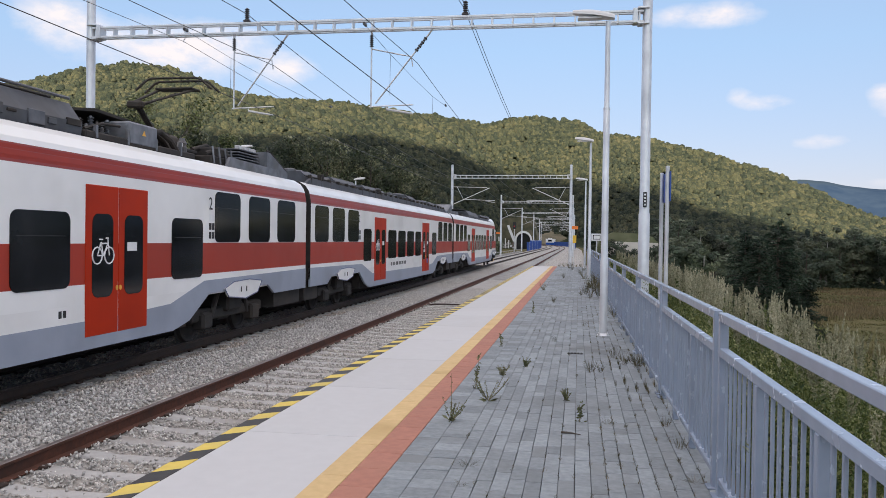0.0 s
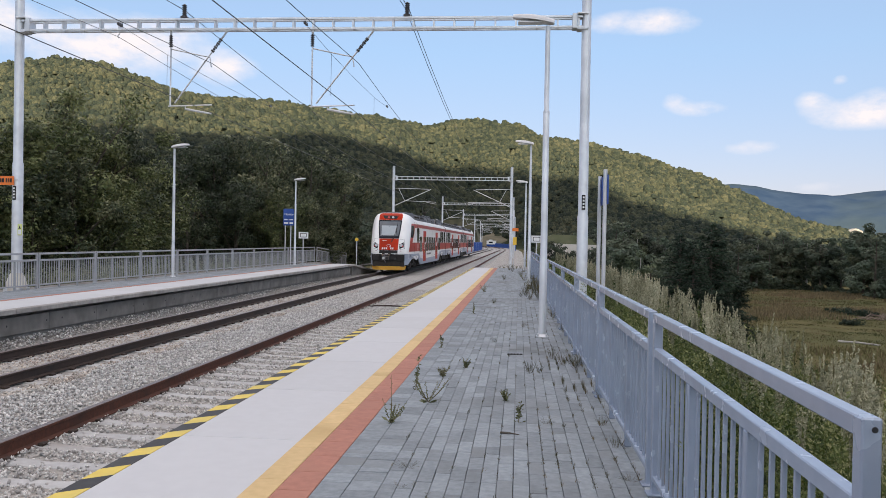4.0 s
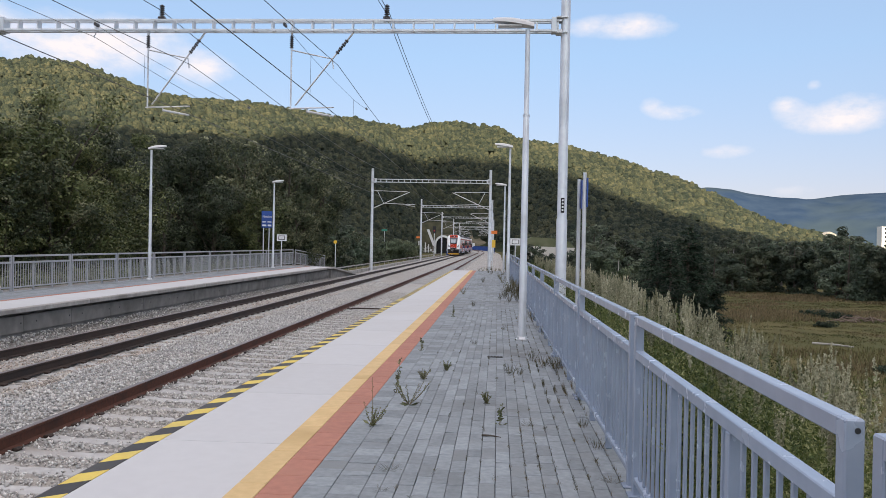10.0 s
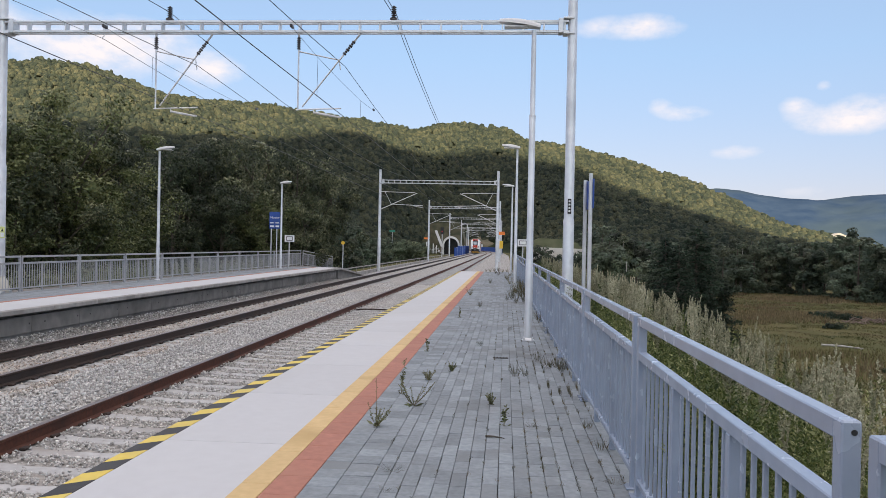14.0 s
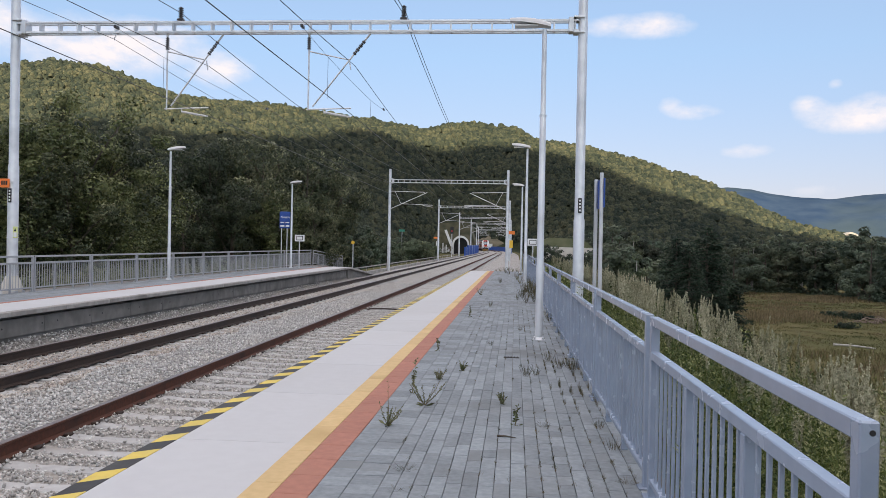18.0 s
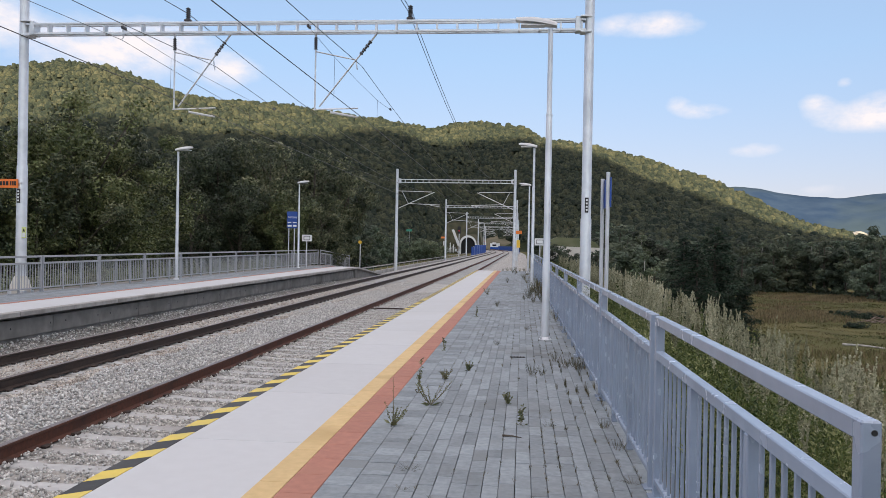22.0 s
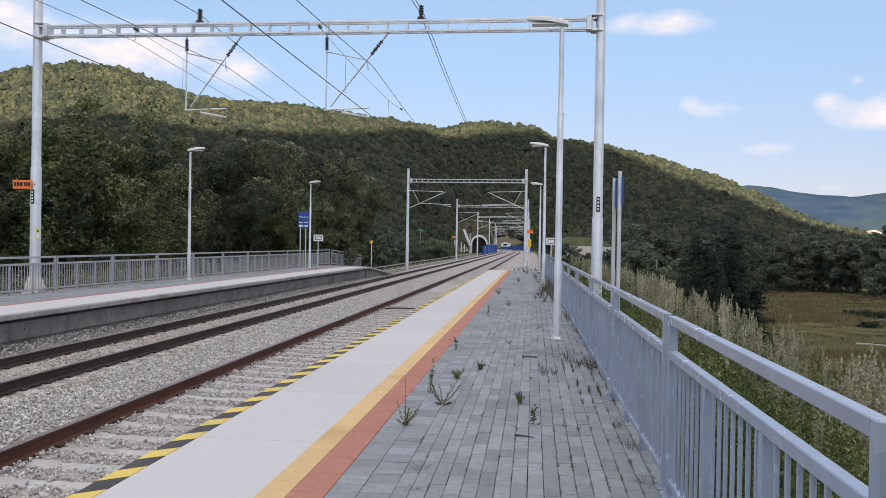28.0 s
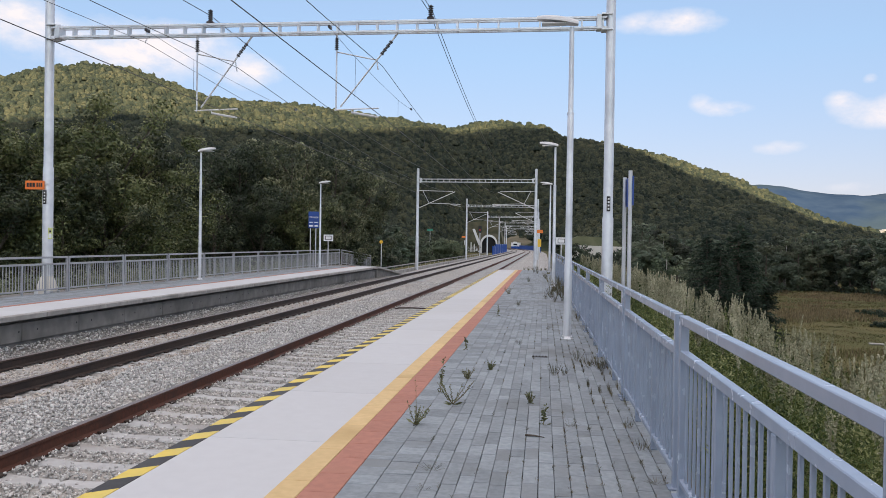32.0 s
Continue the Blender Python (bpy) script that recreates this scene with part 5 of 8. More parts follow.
def bogie(parent, sb, end=False):
    b = Solid()
    for sgn in (1, -1):
        b.box(*sorted((sgn * 0.92, sgn * 1.12)), sb - 1.75, sb + 1.75, 0.42, 0.66, 0.04)
        b.box(*sorted((sgn * 0.95, sgn * 1.25)), sb - 0.35, sb + 0.35, 0.55, 0.95, 0.05)
        for d in (-1.2, 1.2):
            b.box(*sorted((sgn * 0.95, sgn * 1.22)), sb + d - 0.22, sb + d + 0.22, 0.26, 0.60, 0.05)
            b.tube([(sgn * 1.1, sb + d * 0.75, 0.45), (sgn * 1.14, sb + d * 0.55, 0.95)], 0.06, 8)
    b.box(-1.0, 1.0, sb - 0.3, sb + 0.3, 0.35, 0.9, 0.05)
    bg = part("bogie", b, T_UNDER, parent, "dark dusty bogie frame")
    for d in (-1.2, 1.2):
        for sgn in (1, -1):
            w = Solid()
            ring = []
            for u, r in ((0.68, 0.44), (0.70, 0.455), (0.72, 0.42), (0.80, 0.41), (0.805, 0.33), (0.77, 0.30), (0.77, 0.12), (0.86, 0.10)):
                ring.append((sgn * u, r))
            n = 20
            v = [(u, sb + d + r * math.cos(2 * math.pi * k / n), 0.42 + r * math.sin(2 * math.pi * k / n)) for u, r in ring for k in range(n)]
            f = [(i * n + k, i * n + (k + 1) % n, (i + 1) * n + (k + 1) % n, (i + 1) * n + k) for i in range(len(ring) - 1) for k in range(n)]
            f.append(tuple(range((len(ring) - 1) * n, len(ring) * n)))
            w.add(v, f)
            part("wheel", w, T_UNDER, bg, "dark steel wheel", True)
    for sgn in (1, -1):
        x0, x1 = sorted((sgn * 1.40, sgn * 1.435))
        shape = [(1.20, 1.0), (1.30, 1.10), (3.2, 1.13), (4.10, 1.07), (4.10, 0.94), (3.0, 0.79)] if end else [(sb - 0.95, 1.06), (sb - 0.75, 0.88), (sb + 0.1, 0.80), (sb + 0.75, 0.90), (sb + 0.98, 1.14), (sb + 0.3, 1.20), (sb - 0.5, 1.18)]
        fair = part("bogie_cover", Solid().prism(shape, 0, x0, x1), T_WHITE, parent, "white bogie cover")
        xa, xb = sorted((sgn * 1.436, sgn * 1.445))
        part("latch", Solid().box(xa, xb, sb - 0.16, sb - 0.13, 0.95, 1.06), BLACK, fair)
        part("latch", Solid().box(xa, xb, sb + 0.12, sb + 0.15, 0.95, 1.06), BLACK, fair)
        part("cover_edge", Solid().tube([(sgn * 1.437, p[0], p[1]) for p in shape + shape[:1]], 0.012, 4, False), T_EDGE, fair)


def roof_gear(parent, s0, s1, seed):
    r = random.Random(seed)
    for sgn in (1, -1):
        a, b = sorted((sgn * 1.10, sgn * 1.02))
        part("roof_rail", Solid().prism([(s0, 3.54), (s1, 3.54), (s1 - 0.5, 3.74), (s0 + 0.5, 3.74)], 0, a, b), T_ROOF, parent)
    s = s0 + 0.6
    for sgn in (1, -1):
        part("roof_cable", Solid().tube([(sgn * 0.98, s0 + 0.3, 3.80), (sgn * 0.97, (s0 + s1) / 2, 3.83), (sgn * 0.98, s1 - 0.3, 3.79)], 0.022, 6), T_UNDER, parent)
        for k in range(int((s1 - s0) / 0.9)):
            part("roof_bracket", Solid().box(*sorted((sgn * 1.0, sgn * 1.10)), s0 + 0.5 + 0.9 * k, s0 + 0.56 + 0.9 * k, 3.55, 3.84), T_UNDER, parent)
    while s < s1 - 1.5:
        ln = min(r.choice((1.4, 2.6, 3.4, 4.4)), s1 - 0.4 - s)
        h = r.uniform(3.88, 4.06)
        w = r.uniform(0.86, 1.0)
        box = Solid().prism([(-w, 3.6), (w, 3.6), (w, h - 0.14), (w - 0.18, h), (-w + 0.18, h), (-w, h - 0.14)], 1, s, s + ln)
        bx = part("roof_unit", box, T_ROOF, parent, "grey roof equipment box")
        pick = r.random()
        if pick < 0.25:
            part("air_tank", Solid().tube([(w * 0.6, s + 0.1, h + 0.05), (w * 0.6, s + ln * 0.6, h + 0.05)], 0.14, 10), T_GEAR, bx, "pale grey air tank")
        elif pick < 0.75:
            for k in range(max(2, int(ln / 0.7))):
                part("fan_cowl", Solid().lathe((0.25, s + 0.4 + 0.62 * k, h), ((0.24, 0), (0.24, 0.07), (0.18, 0.10)), 10), T_GEAR, bx, "round pale fan cowl")
        for k in range(r.randint(2, 4)):
            y0 = s + r.uniform(0.05, max(0.1, ln - 0.5))
            part("fitting", Solid().box(w - 0.05, w + r.uniform(0.05, 0.14), y0, y0 + r.uniform(0.12, 0.4), 3.62, r.uniform(3.75, h), 0.015), (T_GEAR, T_UNDER, T_ROOF)[k % 3], bx)
        if r.random() < 0.65:
            part("louvre", Solid().box(w, w + 0.012, s + 0.15, s + ln - 0.15, 3.68, h - 0.2, 0.004), T_UNDER, bx)
        s += ln + r.uniform(0.08, 0.5)
        if r.random() < 0.5 and s < s1 - 1.2:
            pipe = Solid()
            for k in range(3):
                pipe.tube([(0.5 + 0.12 * k, s, 3.72), (0.5 + 0.12 * k, s + 0.7, 3.72 + 0.05 * k)], 0.035, 6)
            insulator(pipe, 0.2, s + 0.35, 3.62, 3.95, 0.08)
            part("roof_pipes", pipe, T_UNDER, parent)
            s += 0.8


def pantograph(parent, s):
    t = part("pantograph", Solid().box(-0.62, 0.62, s - 0.55, s + 0.55, 3.80, 3.86, 0.01), T_UNDER, parent, "raised dark single-arm pantograph")
    for a in (-0.5, 0.5):
        for b in (-0.45, 0.45):
            i = Solid()
            insulator(i, a, s + b, 3.62, 3.82, 0.06)
            part("insulator", i, INSUL, t)
    # lower arm leans back, upper arm reaches forward
    part("lower_arm", Solid().tube([(0, s + 0.35, 3.88), (0, s - 0.75, 4.62)], [0.07, 0.05], 8).tube([(0.12, s + 0.1, 3.88), (0.1, s - 0.72, 4.54)], 0.022, 6), T_UNDER, t)
    part("knee", Solid().box(-0.16, 0.16, s - 0.84, s - 0.70, 4.54, 4.68, 0.03), T_UNDER, t)
    part("upper_arm", Solid().tube([(0.14, s - 0.76, 4.62), (0.40, s + 0.85, 5.18)], 0.026, 6).tube([(-0.14, s - 0.76, 4.62), (-0.40, s + 0.85, 5.18)], 0.026, 6).tube([(0, s - 0.74, 4.55), (0, s + 0.80, 5.10)], 0.016, 6), T_UNDER, t)
    for d in (-0.18, 0.18):
        part("contact_strip", Solid().tube([(-0.85, s + 0.88 + d, 5.16), (-0.62, s + 0.88 + d, 5.36), (-0.5, s + 0.88 + d, 5.40), (0.5, s + 0.88 + d, 5.40), (0.62, s + 0.88 + d, 5.36), (0.85, s + 0.88 + d, 5.16)], 0.025, 6), T_UNDER, t)
    part("head_frame", Solid().box(-0.42, 0.42, s + 0.70, s + 1.06, 5.17, 5.21, 0.01), T_UNDER, t)


# The cab: its outline in plan at each height.
PLAN = ((0.0, 0.0), (0.46, 0.015), (0.80, 0.055), (1.03, 0.14), (1.16, 0.27), (1.26, 0.46), (1.335, 0.82), (1.38, 1.36), (1.405, 2.00), (1.41, 2.60))


def cab_point(z, q, off=0.0):
    """q from -1 to 1 round the front, from one side to the other."""
    back = np.interp(z, (0.9, 1.25, 1.5, 1.9, 2.23, 3.0, 3.43, 3.7, 3.85, 3.95), (-0.22, -0.30, -0.29, -0.17, -0.06, 0.25, 0.44, 0.62, 0.80, 1.10))
    wide = np.interp(z, (0.9, 1.3, 2.6, 2.95, 3.12, 3.30, 3.46, 3.6, 3.75, 3.87, 3.95), (1.0, 1.0, 1.0, 0.985, 0.972, 0.955, 0.935, 0.905, 0.86, 0.79, 0.68))
    k = abs(q) * (len(PLAN) - 1)
    i = min(int(k), len(PLAN) - 2)
    u = PLAN[i][0] + (PLAN[i + 1][0] - PLAN[i][0]) * (k - i)
    s = PLAN[i][1] + (PLAN[i + 1][1] - PLAN[i][1]) * (k - i)
    s_end = 3.6
    s = back + s * (s_end - back) / 2.6 if s > 0 else back
    u *= wide
    if off:
        nx, ny = u / 1.41, -(1.0 - min(1.0, (s - back) / 1.4))
        ln = math.hypot(nx, ny) or 1.0
        u, s = u + (off * nx / ln) * 1.0, s + off * ny / ln
        z = z + off * 0.2
    if z > 3.3:
        z = 3.3 + (z - 3.3) * (1.0 - 0.45 * min(1.0, max(0.0, (s - 1.0) / 2.6)))
    return (math.copysign(u, q) if q else 0.0, s, z)


def cab_patch(name, parent, mats, z0, z1, q0, q1, off, nz=8, nq=8, label="", low=None):
    """A piece of skin on the cab; q0 and q1 may each be a pair, for the lower and the upper edge."""
    v, f = [], []
    qa = q0 if isinstance(q0, tuple) else (q0, q0)
    qb = q1 if isinstance(q1, tuple) else (q1, q1)
    for i in range(nz + 1):
        t = i / nz
        z = z0 + (z1 - z0) * t
        a, b = qa[0] + (qa[1] - qa[0]) * t, qb[0] + (qb[1] - qb[0]) * t
        for j in range(nq + 1):
            v.append(cab_point(z, a + (b - a) * j / nq, off))
    for i in range(nz):
        for j in range(nq):
            k = i * (nq + 1) + j
            f.append((k, k + 1, k + nq + 2, k + nq + 1))
    return part(name, Solid().add(v, f), mats, parent, label, True)


def cab_quad(name, parent, mats, corners, off, label="", n=5):
    """A four-cornered piece of skin on the cab, its corners as (q, z)."""
    (a, b, c, d), v, f = corners, [], []
    for i in range(n + 1):
        for j in range(n + 1):
            u, w = j / n, i / n
            q = (a[0] * (1 - u) + b[0] * u) * (1 - w) + (d[0] * (1 - u) + c[0] * u) * w
            z = (a[1] * (1 - u) + b[1] * u) * (1 - w) + (d[1] * (1 - u) + c[1] * u) * w
            v.append(cab_point(z, q, off))
    for i in range(n):
        for j in range(n):
            k = i * (n + 1) + j
            f.append((k, k + 1, k + n + 2, k + n + 1))
    return part(name, Solid().add(v, f), mats, parent, label, True)


def cab_disc(name, parent, mats, z, q, r, off, label=""):
    """A round lens on the cab's skin, slightly domed."""
    o = Vector(cab_point(z, q, off))
    e = Vector(cab_point(z, q + 0.03, off)) - Vector(cab_point(z, q - 0.03, off))
    g = Vector(cab_point(z + 0.05, q, off)) - Vector(cab_point(z - 0.05, q, off))
    e.normalize()
    g.normalize()
    nn = e.cross(g)
    if nn.y > 0:
        nn = -nn
    v = [o + nn * 0.025] + [o + e * (r * math.cos(w * math.pi / 8)) + g * (r * math.sin(w * math.pi / 8)) for w in range(16)]
    return part(name, Solid().add([tuple(p) for p in v], [(0, 1 + w, 1 + (w + 1) % 16) for w in range(16)]), mats, parent, label, True)


def cab(parent):
    s = Solid()
    zs = (0.92, 1.1, 1.25, 1.5, 1.9, 2.2, 2.5, 2.8, 2.95, 3.12, 3.3, 3.46, 3.6, 3.75, 3.82, 3.87, 3.92, 3.95)
    qs = [-1 + 2 * i / 36 for i in range(37)]
    v = [cab_point(z, q) for z in zs for q in qs]
    n = len(qs)
    f = [(i * n + j, i * n + j + 1, (i + 1) * n + j + 1, (i + 1) * n + j) for i in range(len(zs) - 1) for j in range(n - 1)]
    f.append(tuple(range((len(zs) - 1) * n, len(zs) * n)))
    f.append(tuple(range(n))[::-1])
    s.add(v, f)
    part("cab_shell", s, T_WHITE, parent, "white rounded cab front", True)
    cab_patch("front_panel", parent, T_RED, 1.48, 2.22, (-0.158, -0.168), (0.158, 0.168), 0.012, 4, 8, "red front panel")
    cab_patch("panel_gap", parent, BLACK, 1.875, 1.885, -0.163, 0.163, 0.014, 1, 8)
    # shade of the coupler opening is a black patch on the skin
    cab_patch("coupler_recess", parent, BLACK, 0.82, 1.47, (-0.158, -0.156), (0.158, 0.156), 0.008, 4, 8, "black patch in place of the shaded coupler opening")
    cab_patch("windscreen", parent, T_WIND, 2.235, 3.44, (-0.174, -0.228), (0.170, 0.222), 0.014, 10, 10, "dark curved windscreen")
    cab_patch("cab_interior", parent, T_CABIN, 2.39, 3.36, (-0.160, -0.206), (0.150, 0.196), 0.0158, 8, 8, "grey cab seen through the windscreen")
    cab_patch("sun_blind", parent, T_SCREEN, 2.44, 3.08, (-0.128, -0.142), (0.092, 0.108), 0.0176, 6, 8, "pale blind behind the windscreen")
    cab_patch("brow", parent, T_RED, 3.455, 3.92, (-0.222, -0.29), (0.222, 0.29), 0.012, 6, 8, "red brow above the windscreen")
    disp = cab_patch("display", parent, T_GLASS, 3.53, 3.75, (-0.10, -0.165), (0.10, 0.165), 0.016, 3, 6, "dark destination display")
    cab_disc("top_lamp", disp, TAIL_DIM, 3.63, -0.035, 0.075, 0.020, "red lamp")
    cab_disc("top_lens", disp, HEADLAMP, 3.63, 0.042, 0.085, 0.022, "round white top lamp")
    for sg in (1, -1):
        pl = cab_quad("lamp_panel", parent, T_WHITE, ((sg * 0.172, 1.50), (sg * 0.335, 1.60), (sg * 0.305, 2.20), (sg * 0.186, 2.19)), 0.012, "white headlamp panel")
        for c0, c1 in (((0.172, 1.50), (0.335, 1.60)), ((0.335, 1.60), (0.305, 2.20)), ((0.305, 2.20), (0.186, 2.19))):
            part("panel_seam", Solid().tube([cab_point(c0[1] + (c1[1] - c0[1]) * w / 4, sg * (c0[0] + (c1[0] - c0[0]) * w / 4), 0.012) for w in range(5)], 0.007, 4, False), BLACK, pl)
        lens = cab_quad("headlamp", pl, T_GLASS, ((sg * 0.192, 1.57), (sg * 0.305, 1.67), (sg * 0.291, 2.00), (sg * 0.182, 1.86)), 0.018, "dark glass headlamp")
        cab_disc("head_lens", lens, HEADLAMP, 1.80, sg * 0.222, 0.11, 0.021, "clear round headlamp lens")
        cab_disc("tail_lamp", lens, TAIL_DIM, 1.74, sg * 0.266, 0.06, 0.022, "red tail lamp")
        part("marker", Solid().box(*sorted((sg * 0.78, sg * 0.84)), -0.24, -0.17, 1.41, 1.45, 0.008), T_DRED, parent)
        # red flank with the driver's side window
        cab_quad("flank_panel", parent, T_SIDE, ((sg * 0.558, 1.39), (sg * 1.0, 1.39), (sg * 1.0, 1.98), (sg * 0.590, 1.98)), 0.010, "red flank panel", 10)
        cab_quad("flank_panel", parent, T_SIDE, ((sg * 0.590, 1.98), (sg * 1.0, 1.98), (sg * 1.0, 3.12), (sg * 0.625, 3.06)), 0.010, "red flank panel", 10)
        cab_quad("flank_top", parent, T_SIDE, ((sg * 0.625, 3.06), (sg * 1.0, 3.12), (sg * 1.0, 3.24), (sg * 0.648, 3.24)), 0.010, "red flank panel", 10)
        cab_quad("cab_window", parent, T_WIND, ((sg * 0.608, 2.33), (sg * 0.722, 2.30), (sg * 0.757, 2.62), (sg * 0.616, 2.62)), 0.016, "dark driver's side window", 6)
        cab_quad("cab_window", parent, T_WIND, ((sg * 0.616, 2.62), (sg * 0.757, 2.62), (sg * 0.757, 3.14), (sg * 0.630, 3.11)), 0.016, "dark driver's side window", 6)
        cab_quad("crew_panel", parent, T_WHITE, ((sg * 0.706, 1.985), (sg * 1.0, 1.985), (sg * 1.0, 2.985), (sg * 0.822, 2.975)), 0.014, "white crew door panel", 8)
        cab_quad("crew_window", parent, T_GLASS, ((sg * 0.953, 2.0), (sg * 1.0, 1.98), (sg * 1.0, 3.0), (sg * 0.953, 2.96)), 0.018, "dark crew window", 4)
        part("panel_seam", Solid().tube([cab_point(1.24 + 2.2 * w / 10, sg * 0.812, 0.014) for w in range(11)], 0.006, 4, False), BLACK, parent)
        # lower cheeks in grey
        cab_quad("cheek", parent, T_GREY, ((sg * 0.322, 0.94), (sg * 1.0, 0.94), (sg * 1.0, 1.23), (sg * 0.322, 1.25)), 0.010, "blue-grey lower cheek", 10)
        cab_disc("cheek_port", parent, T_UNDER, 1.11, sg * 0.608, 0.06, 0.016, "dark round port")
        x0, x1 = sorted((sg * 0.60, sg * 1.06))
        part("buffer_box", Solid().box(x0, x1, -0.32, 0.3, 0.80, 1.21, 0.02), T_UNDER, parent, "dark ribbed buffer box")
        for k in range(6):
            part("rib", Solid().box(x0 + 0.02, x1 - 0.02, -0.335, -0.315, 0.835 + 0.062 * k, 0.865 + 0.062 * k), BLACK, parent)
        cab_quad("skirt_corner", parent, T_GREY, ((sg * 0.322, 0.50), (sg * 0.50, 0.53), (sg * 0.72, 0.94), (sg * 0.322, 0.94)), 0.008, "blue-grey corner skirt", 6)
        part("skirt_edge", Solid().prism([(-0.20, 0.52), (-0.10, 0.50), (-0.10, 1.2), (-0.24, 1.2)], 0, *sorted((sg * 1.04, sg * 1.08))), T_GREY, parent)
        part("side_lamp", Solid().prism([(2.42 + 0.12 * math.cos(w * math.pi / 5), 2.84 + 0.065 * math.sin(w * math.pi / 5)) for w in range(10)], 0, *sorted((sg * 1.35, sg * 1.46))), T_WHITE, parent)
    # writing on the front panel
    for i in range(6):
        if i != 3:
            x0 = -0.42 + 0.125 * i + (0.04 if i > 3 else 0)
            part("number_bar", Solid().box(x0, x0 + 0.085, -0.315, -0.25, 1.53, 1.65), SIGN_WHITE, parent)
    part("logo_ring", Solid().tube([(0.02 + 0.13 * math.cos(a * 0.5), -0.262 + 0.002 * a, 1.76 + 0.075 * math.sin(a * 0.5)) for a in range(-3, 9)], 0.014, 5), SIGN_WHITE, parent)
    part("name_bar", Solid().box(-0.42, -0.15, -0.15, -0.08, 2.07, 2.10), SIGN_WHITE, parent)
    part("wiper", Solid().tube([(0.16, -0.14, 2.02), (0.30, -0.04, 2.26)], 0.03, 6).tube([(0.30, -0.06, 2.26), (0.38, 0.10, 2.62), (0.46, 0.27, 3.02)], 0.018, 6), BLACK, parent)
    cp = part("coupler", Solid().box(-0.36, 0.10, -0.62, -0.34, 0.84, 1.10, 0.03).box(-0.24, 0.0, -0.45, 0.2, 0.86, 1.06, 0.03).box(-0.40, 0.14, -0.60, -0.36, 1.12, 1.22, 0.03), T_COUPLER, parent, "grey automatic coupler")
    for x in (-0.25, -0.03):
        part("coupler_face", Solid().prism([(x + 0.085 * math.cos(a * math.pi / 7), 0.96 + 0.085 * math.sin(a * math.pi / 7)) for a in range(14)], 1, -0.635, -0.615), HEADLAMP if x < -0.1 else BLACK, cp)
    part("coupler_link", Solid().tube([(-0.18, -0.62, 0.86), (-0.14, -0.66, 0.76), (-0.10, -0.62, 0.70)], 0.03, 6), T_COUPLER, cp)
    for k, x in enumerate((-0.38, 0.02)):
        part("step", Solid().box(x, x + 0.16, -0.5, -0.3, 1.22, 1.27, 0.01).box(x + 0.05, x + 0.11, -0.508, -0.499, 1.225, 1.262), [T_UNDER], parent, "dark step over the coupler")
        part("step_mark", Solid().prism([(x + 0.05, 1.15), (x + 0.11, 1.15), (x + 0.08, 1.20)], 1, -0.615, -0.605), T_YELLOW, parent, "small yellow mark")
    for k in range(4):
        part("hose", Solid().tube([(0.16 + 0.09 * k, -0.3, 1.32 - 0.05 * k), (0.22 + 0.07 * k, -0.42, 1.0 - 0.04 * k), (0.34 + 0.04 * k, -0.40, 0.84 + 0.02 * k), (0.50, -0.32, 0.92 + 0.06 * k)], 0.015, 6), BLACK, parent)
    part("apron", Solid().prism([(-1.02, 0.42), (1.02, 0.42), (1.06, 0.80), (-1.06, 0.80)], 1, -0.20, 0.25), T_UNDER, parent, "dark apron")
    part("plough", Solid().add([(-1.14, 0.06, 0.44), (-0.6, -0.36, 0.44), (0.6, -0.36, 0.44), (1.14, 0.06, 0.44), (-1.06, 0.08, 0.20), (-0.58, -0.26, 0.19), (0.58, -0.26, 0.19), (1.06, 0.08, 0.20), (-1.06, 0.3, 0.44), (1.06, 0.3, 0.44), (-1.0, 0.3, 0.20), (1.0, 0.3, 0.20)],
         [(0, 1, 5, 4), (1, 2, 6, 5), (2, 3, 7, 6), (0, 8, 9, 3, 2, 1), (4, 5, 6, 7, 11, 10), (0, 4, 10, 8), (3, 9, 11, 7), (8, 10, 11, 9)]), T_YELLOW, parent, "yellow snow plough")


def underframe(parent, s0, s1, bogies):
    u = Solid()
    a = s0
    for b in [x - 2.2 for x in bogies] + [s1]:
        if b - a > 1.0:
            u.box(-1.25, 1.25, a, b, 0.42, 1.0, 0.02)
        a = b + 4.4
    u.box(-1.3, 1.3, s0, s1, 0.96, 1.04)
    part("underframe", u, T_UNDER, parent, "dark underframe boxes")


def low_group(t, s, icon_first, icon_last, kind):
    """Low-floor middle: window, door, four windows, door, window."""
    side_window(t, s - 0.68, s + 0.66, 1.34, 2.42) if kind else side_window(t, s, s + 1.0, 1.34, 2.42)
    passenger_door(t, s + 1.45, s + 3.15, icon_first)
    for k in range(4):
        side_window(t, s + 3.52 + 1.70 * k, s + 4.86 + 1.70 * k - (0.12 if k == 3 else 0), 1.36, 2.42)
    passenger_door(t, s + 10.2, s + 11.9, icon_last)
    side_window(t, s + 12.72, s + 13.9, 1.34, 2.42)


def sill(t, s0, s1):
    for sgn in (1, -1):
        a, b = sorted((sgn * (HALF + 0.002), sgn * (HALF - 0.05)))
        part("sill_panel", Solid().prism([(s0, 1.02), (s0 + 0.5, 0.78), (s1 - 0.5, 0.78), (s1, 1.02), (s1, 1.10), (s0, 1.10)], 0, a, b), T_WHITE, t)


def class_marks(t, s):
    figure_two(t, s, 2.62)
    for r in range(3):
        for c in range(2):
            part("sticker", Solid().box(HALF + 0.001, HALF + 0.004, s + 0.02 + 0.13 * c, s + 0.12 + 0.13 * c, 2.06 + 0.17 * r, 2.19 + 0.17 * r), BLACK if r < 2 else SIGN_WHITE, t)


